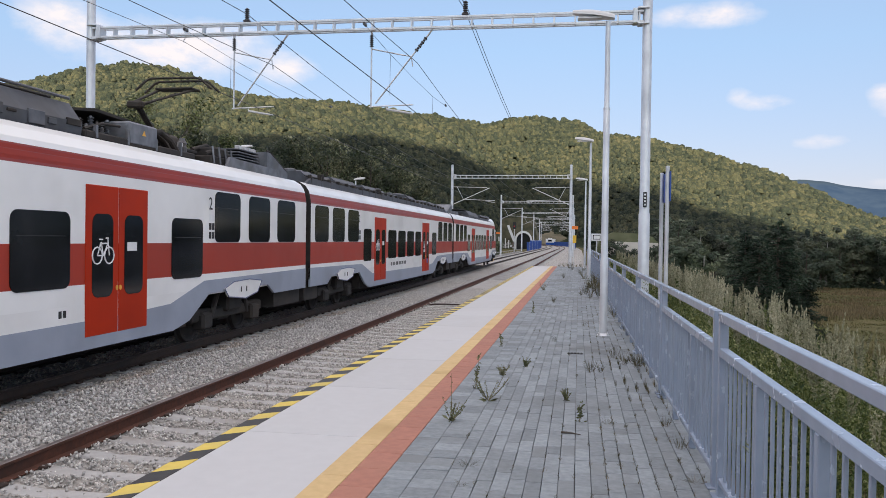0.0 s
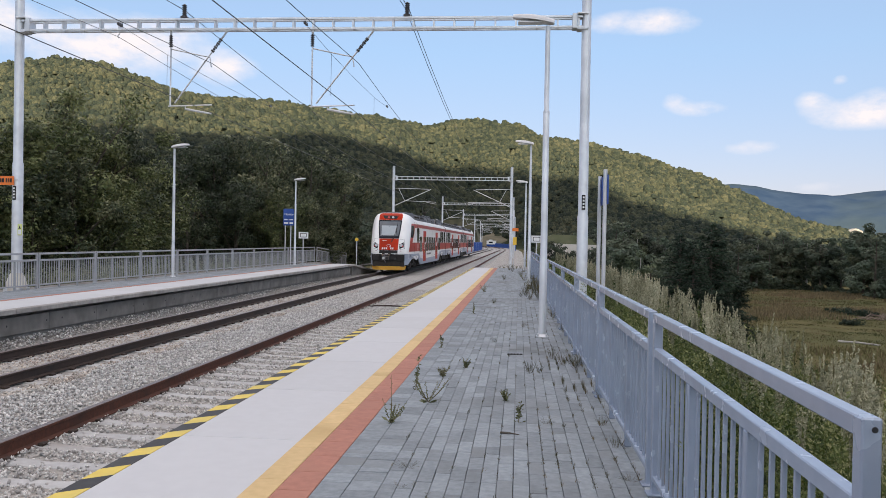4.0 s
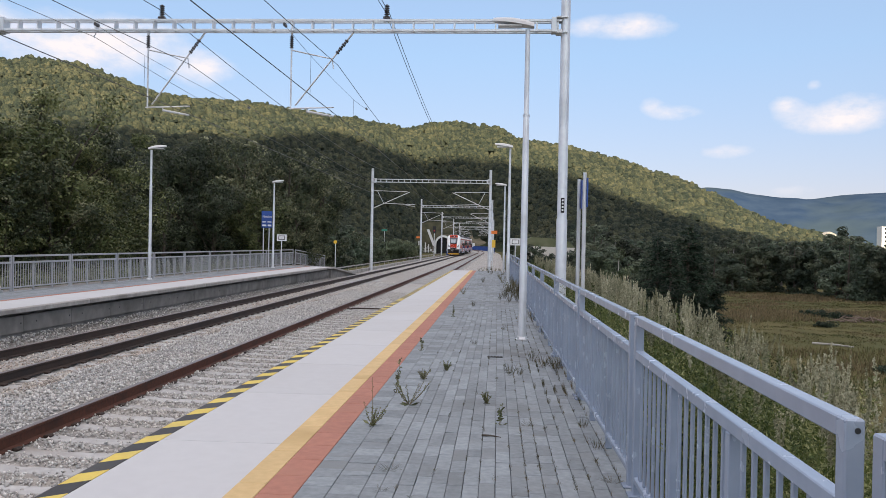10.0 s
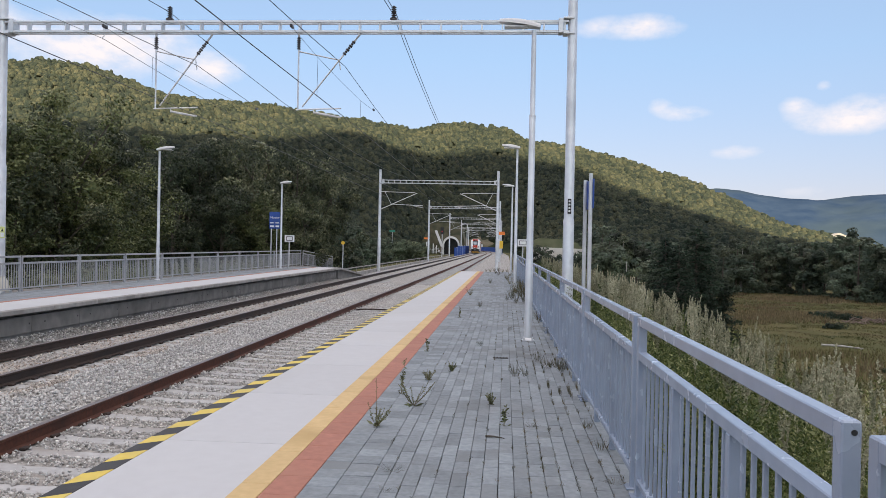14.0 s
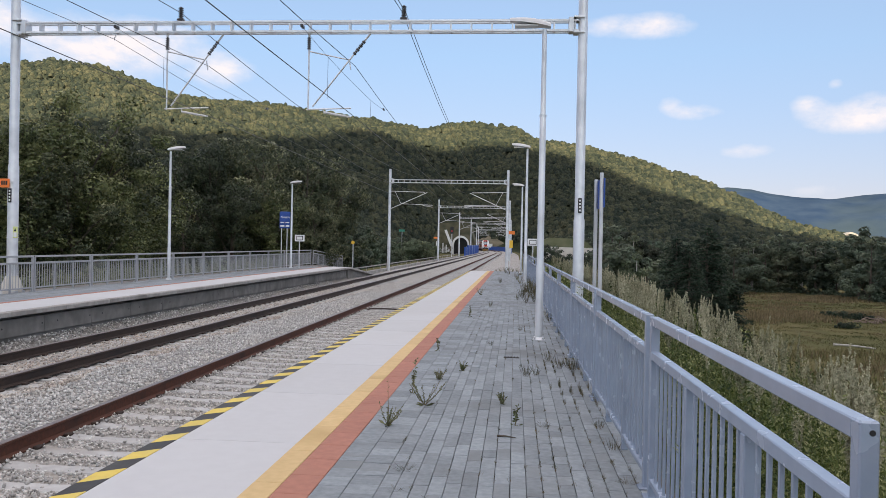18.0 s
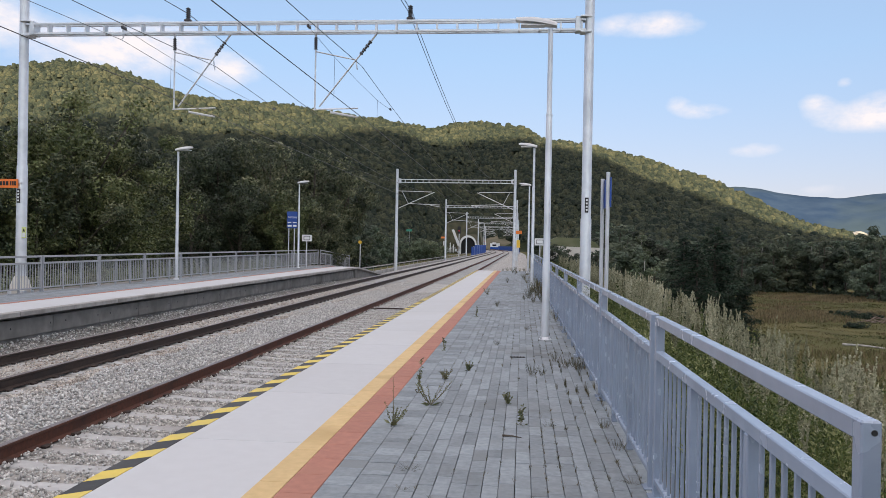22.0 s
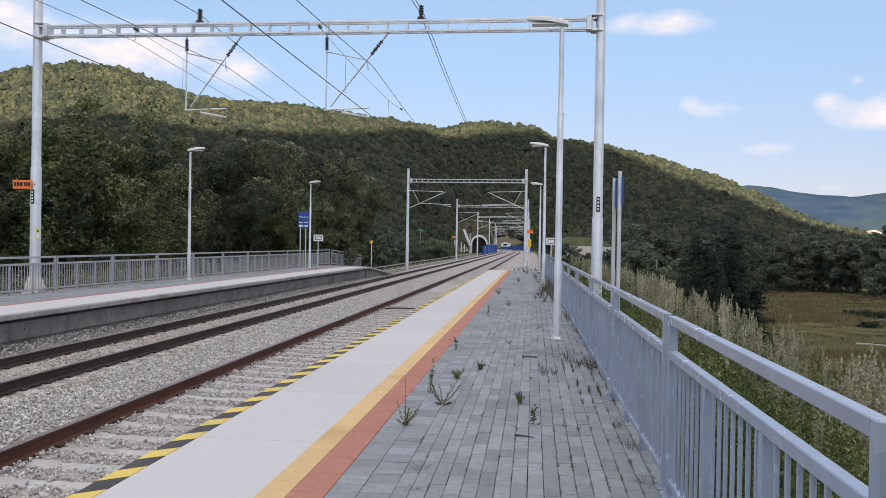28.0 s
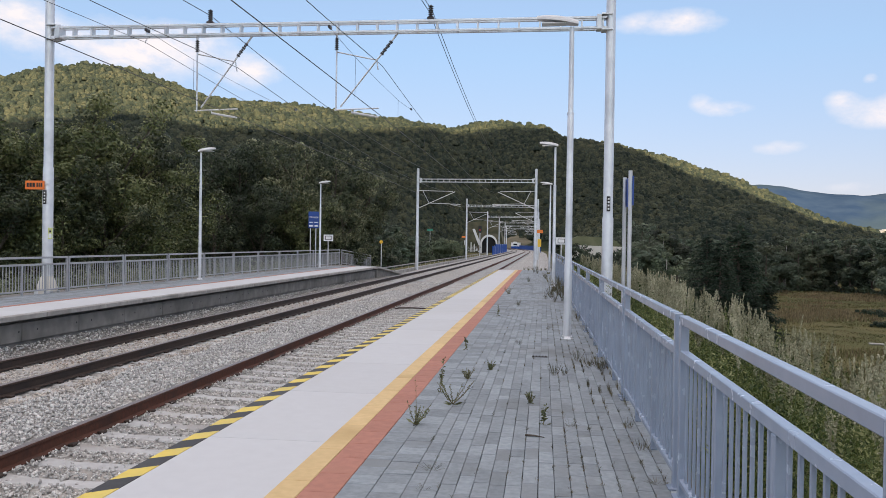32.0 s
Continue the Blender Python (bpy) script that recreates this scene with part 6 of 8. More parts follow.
def gangway(t, s):
    part("gangway", Solid().prism([(-1.25, 0.85), (1.25, 0.85), (1.25, 3.2), (1.0, 3.48), (-1.0, 3.48), (-1.25, 3.2)], 1, s - 0.02, s + 0.40), BLACK, t, "black rubber gangway bellows")


def housings(t):
    """Tall converter housings on the roof before the pantograph."""
    for s0, s1, hh in ((10.6, 13.6, 4.04), (13.7, 16.3, 4.08)):
        hs = part("converter_housing", Solid().prism([(-1.0, 3.58), (1.0, 3.58), (1.02, hh - 0.30), (0.80, hh), (-0.80, hh), (-1.02, hh - 0.30)], 1, s0, s1), T_ROOF, t, "dark grey roof converter housing")
        for k in range(int((s1 - s0) / 0.42)):
            part("hatch", Solid().box(1.0, 1.035, s0 + 0.12 + 0.42 * k, s0 + 0.30 + 0.42 * k + 0.16 * (k % 2), 3.62 + 0.05 * (k % 3), hh - 0.32 + 0.06 * (k % 2), 0.008), (T_GEAR, T_ROOF, T_UNDER)[k % 3], hs)
        part("top_rail", Solid().tube([(0.86, s0 + 0.1, hh + 0.06), (0.86, s1 - 0.1, hh + 0.06)], 0.025, 6), T_GEAR, hs)
        for k in range(3):
            part("pipe", Solid().tube([(0.7 - 0.1 * k, s0 + 0.2, hh + 0.03), (0.68 - 0.1 * k, s1 - 0.3, hh + 0.05)], 0.03, 6), (T_UNDER, T_GEAR)[k % 2], hs)


def roof_switchgear(t):
    """Open electrical gear between the housings and the pantograph."""
    tray = part("gear_tray", Solid().box(-1.05, 1.05, 16.35, 19.9, 3.58, 3.70, 0.02), T_UNDER, t, "dark roof tray with electrical gear")
    part("gear_cover", Solid().prism([(16.5, 4.06), (17.1, 4.14), (19.5, 4.04), (19.5, 4.00), (17.1, 4.09), (16.5, 4.02)], 0, -0.8, 0.72), T_UNDER, tray, "thin dark cover plate")
    box = part("switch_box", Solid().box(0.66, 1.06, 17.55, 18.45, 3.62, 4.0, 0.03), T_GEAR, tray, "grey switch box")
    part("warning_mark", Solid().prism([(17.93, 3.80), (18.05, 3.80), (17.99, 3.89)], 0, 1.058, 1.066), T_YELLOW, box, "small yellow triangle")
    for k in range(7):
        i = Solid()
        insulator(i, 0.62 + 0.09 * (k % 3), 16.55 + 0.15 * k, 3.70, 3.88 + 0.05 * (k % 3), 0.05)
        part("insulator", i, (HEADLAMP, INSUL, T_GEAR)[k % 3], tray)
    for k in range(5):
        part("bus_bar", Solid().tube([(0.98 - 0.1 * k, 16.4 + 0.1 * k, 3.72), (0.96 - 0.1 * k, 16.9 + 0.1 * k, 3.86), (0.9 - 0.1 * k, 17.5, 3.90 + 0.02 * k)], 0.025, 6), (T_UNDER, T_GEAR)[k % 2], tray)
    for k in range(3):
        part("hose", Solid().tube([(0.90 - 0.16 * k, 18.45, 3.92), (0.94 - 0.16 * k, 18.75, 3.97), (0.98 - 0.16 * k, 19.05, 3.86), (1.0 - 0.16 * k, 19.25, 3.68)], 0.055, 8), T_UNDER, tray)
    part("breaker", Solid().tube([(0.62, 19.1, 3.90), (0.62, 19.8, 3.90)], 0.15, 12).box(0.45, 0.80, 19.2, 19.7, 3.70, 3.84, 0.02), T_UNDER, tray, "dark round circuit breaker")
    part("arrester", Solid().lathe((0.95, 19.55, 3.70), ((0.09, 0), (0.10, 0.08), (0.07, 0.12), (0.10, 0.16), (0.07, 0.2), (0.05, 0.26)), 10), T_GEAR, tray, "grey surge arrester")
    part("terminal", Solid().box(0.96, 1.04, 19.35, 19.42, 3.78, 3.86, 0.01), SIGN_WHITE, tray, "small white terminal")
    for k in range(4):
        part("bracket", Solid().box(1.0, 1.06, 16.6 + 0.9 * k, 16.66 + 0.9 * k, 3.60, 3.80 + 0.06 * (k % 2), 0.006), T_GEAR, tray)


def roof_resistors(t):
    """Low side plates, a slatted resistor stack and the sloped end cover behind the pantograph."""
    for sgn in (1, -1):
        part("side_plate", Solid().prism([(21.3, 3.56), (24.4, 3.56), (24.1, 3.76), (21.5, 3.80)], 0, *sorted((sgn * 1.0, sgn * 1.06))), T_GEAR, t, "grey roof side plate")
    base = part("gear_frame", Solid().box(-0.9, 0.9, 20.9, 22.2, 3.60, 3.78, 0.02).tube([(0.75, 20.95, 3.82), (0.72, 21.6, 3.98), (0.78, 22.1, 3.84)], 0.05, 8).tube([(0.45, 20.95, 3.90), (0.5, 21.5, 4.04), (0.5, 22.1, 3.9)], 0.05, 8).box(0.3, 0.85, 21.2, 21.9, 3.78, 3.98, 0.03), T_UNDER, t, "dark pipework beside the pantograph")
    for k in range(4):
        part("strut", Solid().tube([(0.95, 20.95 + 0.3 * k, 3.62), (0.88, 21.0 + 0.3 * k, 3.98)], 0.02, 6), T_GEAR, base)
    stack = part("resistor_stack", Solid().box(-0.8, 0.8, 22.45, 23.55, 3.62, 3.70, 0.01), T_UNDER, t, "slatted braking resistor")
    for k in range(6):
        part("slat", Solid().box(-0.84, 0.84, 22.42, 23.58, 3.735 + 0.065 * k, 3.765 + 0.065 * k, 0.008), (T_GEAR, T_ROOF)[k % 2], stack)
    for q in (22.5, 22.78, 23.06, 23.34):
        part("lug", Solid().box(0.70, 0.82, q, q + 0.12, 4.09, 4.17, 0.01), HEADLAMP, stack, "pale terminal lug")
    part("end_cover", Solid().prism([(23.7, 3.58), (25.1, 3.58), (25.1, 3.74), (23.9, 4.14), (23.7, 4.14)], 0, -1.0, 1.0), T_GEAR, t, "sloped grey roof end cover")
    part("end_rail", Solid().tube([(0.96, 23.75, 4.18), (0.96, 23.95, 4.18), (0.96, 25.05, 3.80)], 0.02, 6), T_UNDER, t)


def end_coach(label):
    t = thing("railcar", label, "train", "cars of the train")
    cab(t)
    coach_shell(t, 3.6, CAR)
    side_window(t, 3.62, 4.5, 1.98, 3.0, 0.15)
    sill(t, 5.3, 18.9)
    low_group(t, 5.6, "pram", "bicycle", 1)
    for s in (20.02, 21.68, 23.36):
        side_window(t, s, s + 1.2, 1.99, 2.98, 0.14)
    class_marks(t, 4.60)
    class_marks(t, 19.75)
    side_text(t, 9.4, 22, 1.08, 0.13, 0.125)
    side_text(t, 15.2, 3, 0.95, 0.10, 0.10)
    part("logo", Solid().tube([(HALF + 0.003, 3.85 + 0.13 * math.cos(a * 0.5), 1.72 + 0.15 * math.sin(a * 0.5)) for a in range(-3, 9)], 0.016, 5), SIGN_WHITE, t)
    for k in range(3):
        part("logo_bar", Solid().box(HALF + 0.001, HALF + 0.006, 3.62 + 0.06 * k, 4.12 - 0.05 * k, 1.50 - 0.045 * k, 1.52 - 0.045 * k), SIGN_WHITE, t)
    skirt(t, [(3.55, 1.24), (4.56, 1.22), (5.48, 0.88), (6.98, 0.82), (16.6, 0.86), (18.3, 0.92), (19.6, 1.26), (CAR, 1.30)],
          [(3.55, 0.98), (4.1, 1.0), (4.85, 0.62), (5.3, 0.44), (18.4, 0.44), (19.0, 0.56), (19.8, 1.0), (22.8, 1.02), (23.2, 0.80), (CAR, 0.80)])
    bogie(t, 2.9, True)
    bogie(t, 21.4)
    underframe(t, 0.7, CAR, (2.9, 21.4))
    roof_gear(t, 4.6, 10.5, 5)
    housings(t)
    roof_switchgear(t)
    roof_resistors(t)
    part("roof_fairing", Solid().add([(-0.84, 1.25, 3.82), (0.84, 1.25, 3.82), (1.06, 5.2, 3.52), (-1.06, 5.2, 3.52), (-0.90, 4.9, 4.05), (0.90, 4.9, 4.05), (-0.80, 1.7, 4.02), (0.80, 1.7, 4.02)], [(0, 1, 7, 6), (6, 7, 5, 4), (1, 2, 5, 7), (0, 6, 4, 3), (3, 4, 5, 2), (0, 3, 2, 1)]), T_ROOF, t)
    gangway(t, CAR)
    return t


def middle_coach(label):
    t = thing("railcar", label, "train", "cars of the train")
    L = CAR - 0.8
    coach_shell(t, 0, L)
    for s in (0.35, 1.95, 3.55):
        side_window(t, s, s + 1.2, 1.99, 2.98, 0.14)
    sill(t, 6.0, 18.9)
    low_group(t, 5.4, "bicycle", "pram", 0)
    for s in (19.85, 21.45, 23.05):
        side_window(t, s, s + 1.2, 1.99, 2.98, 0.14)
    class_marks(t, 4.75)
    side_text(t, 9.4, 22, 1.08, 0.13, 0.125)
    skirt(t, [(0, 1.30), (5.2, 1.26), (6.6, 0.90), (16.6, 0.86), (18.3, 0.92), (19.6, 1.26), (L, 1.30)],
          [(0, 0.80), (1.5, 0.80), (1.9, 1.0), (4.9, 1.0), (5.6, 0.6), (6.2, 0.44), (18.4, 0.44), (19.0, 0.56), (19.8, 1.0), (22.6, 1.02), (23.0, 0.80), (L, 0.80)])
    bogie(t, 3.3)
    bogie(t, L - 3.3)
    underframe(t, 0.0, L, (3.3, L - 3.3))
    roof_gear(t, 0.4, L - 0.4, 21)
    gangway(t, L)
    return t


car_rear = end_coach("white and red end car with a glazed cab and raised pantograph")
pantograph(car_rear, 20.3)
car_mid = middle_coach("white and red middle car with tinted windows")
car_lead = end_coach("white and red leading car of the electric train")

# distance of the rear cab's nose along the line
RUN = ((-1.0, -20.5), (0.0, -5.1), (0.5, 1.4), (1.0, 8.0), (1.5, 14.75), (2.0, 22.0), (2.5, 29.7), (3.0, 37.1), (3.5, 44.7), (4.5, 60.2), (5.5, 76.2), (7.0, 101.0),
       (8.0, 118.0), (9.0, 137.0), (11.0, 174.5), (13.0, 212.5), (15.0, 248.0), (17.0, 284.0), (19.0, 322.0), (21.0, 366.0), (23.0, 412.0), (26.0, 484.0), (32.0, 560.0))


def run_at(t):
    return float(np.interp(t, [r[0] for r in RUN], [r[1] for r in RUN]))


def on_line(y):
    return Vector((X_L + curve_shift(y), y, Z_RAIL))


def car_pose(y0, y1, flip):
    a, b = on_line(y0), on_line(y1)
    d = b - a
    rz = math.degrees(math.atan2(-d.x, d.y))
    p = b if flip else a
    return pose(p.x, p.y, p.z, 0, 0, rz + (180 if flip else 0))


# ---- far structures ----
def make_tunnel():
    t = thing("tunnel_portal", "pale concrete tunnel portal at the foot of the hill", "tunnel", at=pose(-20.4, 305, -1.2) @ Matrix.Diagonal((0.82, 1, 0.86, 1)))
    ring = []
    out, inn = [], []
    for i in range(19):
        a = math.pi * i / 18
        out.append((3.9 * math.cos(a), 3.2 + 3.9 * math.sin(a)))
        inn.append((3.2 * math.cos(a), 3.0 + 3.2 * math.sin(a)))
    outline = [(3.9, -1)] + out + [(-3.9, -1), (-3.2, -1)] + inn[::-1] + [(3.2, -1)]
    part("arch", Solid().prism(outline, 1, 0, 3.0), HOUSE, t, "pale concrete arch ring")
    # the tunnel's inner shade is a solid near-black plug
    part("bore", Solid().prism([(3.2, -1)] + inn + [(-3.2, -1)], 1, 1.2, 2.9), DARK, t)
    part("wing_wall", Solid().prism([(-7.5, 9.4), (-6.5, 9.6), (-3.5, 2.6), (-4.6, 2.4)], 1, -1.0, 0.0), HOUSE, t, "slanting pale wing wall")
    part("head_wall", Solid().prism([(3.9, -1), (5.5, -1), (5.5, 3.0), (3.6, 7.6), (-3.6, 7.6), (-5, 5), (-5.0, -1), (-3.9, -1)] + out[::-1], 1, 1.0, 2.6), CUTTING, t, "earth-coloured head wall")
    # the cut slope above, and the bare face of the hill beyond the bend
    bank = Solid().prism([(-14, -1), (4, -1), (5.2, 3), (3, 12), (-8, 11)], 1, 3.1, 20)
    solo("cutting", bank, EARTH, "bare earth bank above the tunnel mouth", "bank", kind="structure", at=pose(-20.4, 305, -1.5))
    nu, nw, v, f = 26, 9, [], []
    for i in range(nu + 1):
        for j in range(nw + 1):
            u, w = i / nu, j / nw
            x, y = -62 + 78 * u, 474 + 48 * w
            z = -4 + 15 * math.sin(math.pi * u) ** 0.4 * w ** 0.8 + 3.4 * noise.noise((x * 0.09, y * 0.09, 1.0))
            v.append((x, y, z))
    for i in range(nu):
        for j in range(nw):
            k = i * (nw + 1) + j
            f.append((k, k + nw + 1, k + nw + 2, k + 1))
    solo("cut_slope", Solid().add(v, f), CUTTING, "bare tan slope of the cutting beyond the bend", "slope", kind="structure", smooth=True)


make_tunnel()
rubble = thing("rubble_heap", "heap of pale broken concrete beside the tunnel mouth", "rubble", at=pose(-27.0, 299, -1.6))
rr = random.Random(14)
for k in range(34):
    x, w = rr.uniform(-4.6, 3.6), rr.uniform(0.25, 0.8)
    z = rr.uniform(0.0, 1.0) * (1.6 + 0.25 * x if x < 0 else 2.4)
    y = rr.uniform(-1.2, 0.8) + 0.3 * z
    part("block", Solid().prism([(x - w, z), (x + w, z + rr.uniform(-0.2, 0.2)), (x + w * rr.uniform(0.3, 0.9), z + rr.uniform(0.5, 1.1)), (x - w * rr.uniform(0.4, 0.9), z + rr.uniform(0.4, 0.9))], 1, y, y + rr.uniform(0.5, 1.2)), (HOUSE, BRUSHWOOD, CONCRETE, CONCRETE)[k % 4], rubble)
for k, x in enumerate((-2.0, 0.4, 1.6)):
    part("stake", Solid().box(x, x + 0.35, -1.4, -1.1, 0.0, 4.2 - 0.6 * k, 0.03), HOUSE, rubble, "pale upright stake")


def make_blue_walls():
    t = thing("noise_barrier", "blue noise barrier panels beside the railway track", "barrier")
    panel = Solid().box(-0.08, 0.08, 0.05, 3.95, -1.2, 1.5, 0.02).mesh("panel", BLUE_WALL)
    post = Solid().box(-0.12, 0.12, -0.07, 0.07, -1.2, 1.58, 0.01).mesh("post", GALV)
    for i in range(4, 27):
        y = 166 + 4 * i
        x = -11.3 + curve_shift(y)
        for me, nm in ((panel, "panel"), (post, "post")):
            if nm == "panel" or i % 3 == 0:
                o = part(nm, me, None, t)
                o.location = (x, y, -0.5 if i < 7 else -0.1)
    t2 = thing("noise_barrier", "blue noise barrier along the outside of the bend", "barrier")
    for i in range(40):
        y = 235 + 4 * i
        o = part("panel", panel, None, t2)
        o.location = (-0.8 + curve_shift(y), y, -0.6)
        o.rotation_euler = (0, 0, math.atan((y - 215) / 1500.0))
    c = thing("site_cabin", "white cabin on a blue base by the bend", "cabin", at=pose(-15.3, 455, -1.6) @ Matrix.Diagonal((1.36, 1.3, 0.98, 1)))
    part("base", Solid().box(-1.9, 1.9, -2, 2, 0, 1.9, 0.03), BLUE_WALL, c)
    part("cabin", Solid().box(-1.9, 1.9, -2, 2, 1.9, 4.0, 0.03), SIGN_WHITE, c)
    part("roof", Solid().box(-1.0, 0.4, -2.1, 2.1, 4.0, 4.5, 0.03), SIGN_WHITE, c)
    part("window", Solid().box(-1.0, 0.6, -2.02, -1.99, 2.5, 3.4), T_GLASS, c)
    b = Solid()
    for i in range(34):
        b.box(-11.75 - 0.02, -11.75 + 0.02, 57 + 3.4 * i, 57.06 + 3.4 * i, -1.3, -0.35)
    b.box(-11.78, -11.72, 57, 170, -0.42, -0.34)
    b.box(-11.90, -11.60, 57, 170, -1.4, -0.75)
    solo("cable_trough", b, CONCRETE, "low concrete trough and rail beside the track", "trough", kind="stuff")
    br = thing("road_bank", "pale gravel embankment with a grassy top by the woods", "embankment", at=pose(9.5, 150, -5.6))
    part("bank", Solid().prism([(-6.0, 0), (9.0, 0), (6.0, 5.0), (4.8, 6.9), (-5.0, 7.1)], 1, 0, 12), PALE, br)
    part("grassy_top", Solid().prism([(-6.5, 4), (9.0, 4), (5.6, 7.4), (2.5, 8.6), (-3.0, 8.8), (-5.6, 7.6)], 1, 6.0, 20), GRASSTOP, br)
    h = thing("white_tower", "small white tower block far across the valley", "building", at=pose(430, 930, 0))
    part("wall", Solid().box(-9, 9, -6, 6, 0, 30, 0.1), HOUSE, h)
    part("roof", Solid().box(-1, 2, -2, 2, 30, 37, 0.1), HOUSE, h)
    for i in range(5):
        for j in range(3):
            part("window", Solid().box(-6 + 4.6 * j, -3.6 + 4.6 * j, -6.05, -5.98, 8 + 4.6 * i, 10.6 + 4.6 * i), T_GLASS, h)
    h = thing("far_house", "pale house among far trees", "house", at=pose(256, 651.5, float(ground_height(256, 651.5)) - 0.5))
    part("wall", Solid().box(-5, 5, -4, 4, 0, 6.2, 0.05), HOUSE, h)
    part("roof", Solid().prism([(-5.6, 6.2), (5.6, 6.2), (0, 8.6)], 1, -4.6, 4.6), CONCRETE, h)


make_blue_walls()


sg = thing("railway_signal", "dark railway signal showing red near the tunnel", "signal", at=pose(-13.1, 168, -1.2))
part("post", Solid().lathe((0, 0, 0), ((0.09, 0), (0.08, 6.2)), 10), GALV, sg)
hd = part("head", Solid().box(-0.35, 0.35, -0.1, 0.15, 4.9, 6.4, 0.05), BLACK, sg, "black signal head")
part("lens", Solid().prism([(0.16 * math.cos(w * math.pi / 6), 5.5 + 0.16 * math.sin(w * math.pi / 6)) for w in range(12)], 1, -0.14, -0.1), TAIL_DIM, hd, "dim red lens")


# ---- trees ----
def leaf_cloud(r, centres, n, size, flat=0.0, droop=0.0):
    """Small bent leaf blades strewn through soft clumps."""
    c = centres[r.integers(0, len(centres), n)]
    d = r.normal(size=(n, 3))
    d /= np.linalg.norm(d, axis=1, keepdims=True)
    rad = r.uniform(0.4, 1.0, n) ** 0.45
    p = c[:, :3] + d * rad[:, None] * c[:, 3:4] * np.array([1, 1, 0.8])
    nrm = d * 0.9 + r.normal(size=(n, 3)) * 0.36 + np.array([0, 0, 0.2])
    nrm /= np.linalg.norm(nrm, axis=1, keepdims=True)
    a = np.cross(nrm, r.normal(size=(n, 3)))
    a /= np.linalg.norm(a, axis=1, keepdims=True)
    b = np.cross(nrm, a)
    s = size * r.uniform(0.6, 1.4, n)[:, None]
    v = np.stack([p - a * s, p + a * s * 0.55 + b * s * 0.62, p + a * s * 0.75 - b * s * 0.5], 1)
    t = np.arange(n * 3).reshape(n, 3)
    return v.reshape(-1, 3), t


TALL = {}


def broad_tree(seed, h, spread, leaves, size, leaf_mat, label, upright=0.5, low=0.08, limbs=26, clump=1.0, bark=None):
    r = np.random.default_rng(seed)
    t = thing("tree", label, "tree", "trees")
    trunk = Solid()
    lean = r.uniform(-0.04, 0.04, 2)
    line = [(lean[0] * h * u + 0.12 * math.sin(5 * u + seed), lean[1] * h * u, h * 0.9 * u - 0.3) for u in np.linspace(0, 1, 7)]
    r0 = 0.018 * h
    trunk.tube(line, [r0 * (1 - 0.85 * u) for u in np.linspace(0, 1, 7)], 8)
    centres = []
    for i in range(limbs):
        u = r.uniform(low, 0.95)
        base = Vector(line[min(6, int(u * 6))])
        ang = r.uniform(0, 2 * math.pi)
        reach = spread * r.uniform(0.35, 1.0) * math.sin(math.pi * (0.12 + 0.80 * u)) ** 0.7
        tip = base + Vector((math.cos(ang) * reach, math.sin(ang) * reach, reach * upright * r.uniform(0.4, 1.4)))
        midp = base.lerp(tip, 0.5) + Vector((0, 0, 0.08 * reach))
        trunk.tube([base, midp, tip], [r0 * 0.4 * (1 - 0.6 * u), r0 * 0.25, 0.012], 5, False)
        for q in (0.6, 0.85, 1.05):
            p = base.lerp(tip, q)
            centres.append((p.x + r.normal() * 0.2, p.y + r.normal() * 0.2, p.z + r.normal() * 0.25, spread * r.uniform(0.16, 0.34) * clump))
    centres.append((line[-1][0], line[-1][1], h * 0.9, spread * 0.28))
    part("trunk", trunk, bark or BARK, t, "", True)
    v, tr = leaf_cloud(r, np.array(centres), leaves, size)
    part("crown", mass_mesh("crown", v, tr, leaf_mat), None, t)
    TALL[t.name] = float(np.percentile(v[:, 2], 99.6))
    return t


def spruce(seed, h, spread, label):
    r = np.random.default_rng(seed)
    t = thing("spruce", label, "tree", "trees")
    trunk = Solid().tube([(0, 0, -0.3), (0, 0, h)], [0.02 * h, 0.01], 7)
    vs, ts, k = [], [], 0
    for i in range(250):
        u = r.uniform(0.03, 0.99) ** 0.9
        z = h * u
        ang = r.uniform(0, 2 * math.pi)
        reach = spread * (1.02 - u) ** 0.75 * r.uniform(0.7, 1.12) + 0.12
        tip = np.array((math.cos(ang) * reach, math.sin(ang) * reach, z - reach * 0.22 + 0.1))
        base = np.array((0, 0, z))
        trunk.tube([tuple(base), tuple(base * 0.4 + tip * 0.6 + (0, 0, 0.05)), tuple(tip)], [0.022, 0.014, 0.006], 4, False)
        m = int(18 + 70 * reach / spread)
        q = r.uniform(0.15, 1.05, m)[:, None]
        p = base * (1 - q) + tip * q + r.normal(size=(m, 3)) * np.array([0.10, 0.10, 0.07]) * (0.4 + reach * 0.45)
        d = np.array((math.cos(ang), math.sin(ang), -0.25)) + r.normal(size=(m, 3)) * 0.55
        d /= np.linalg.norm(d, axis=1, keepdims=True)
        b = np.cross(d, r.normal(size=(m, 3)))
        b /= np.linalg.norm(b, axis=1, keepdims=True)
        s = r.uniform(0.10, 0.22, m)[:, None]
        v = np.stack([p - d * s * 0.4, p + b * s * 0.22, p + d * s, p - b * s * 0.22], 1).reshape(-1, 3)
        kk = k + (np.arange(m) * 4)[:, None]
        vs.append(v)
        ts.append(np.concatenate([np.concatenate([kk, kk + 1, kk + 2], 1), np.concatenate([kk, kk + 2, kk + 3], 1)]))
        k += 4 * m
    part("trunk", trunk, BARK, t, "", True)
    part("crown", mass_mesh("crown", np.concatenate(vs), np.concatenate(ts), LEAF_C), None, t)
    return t


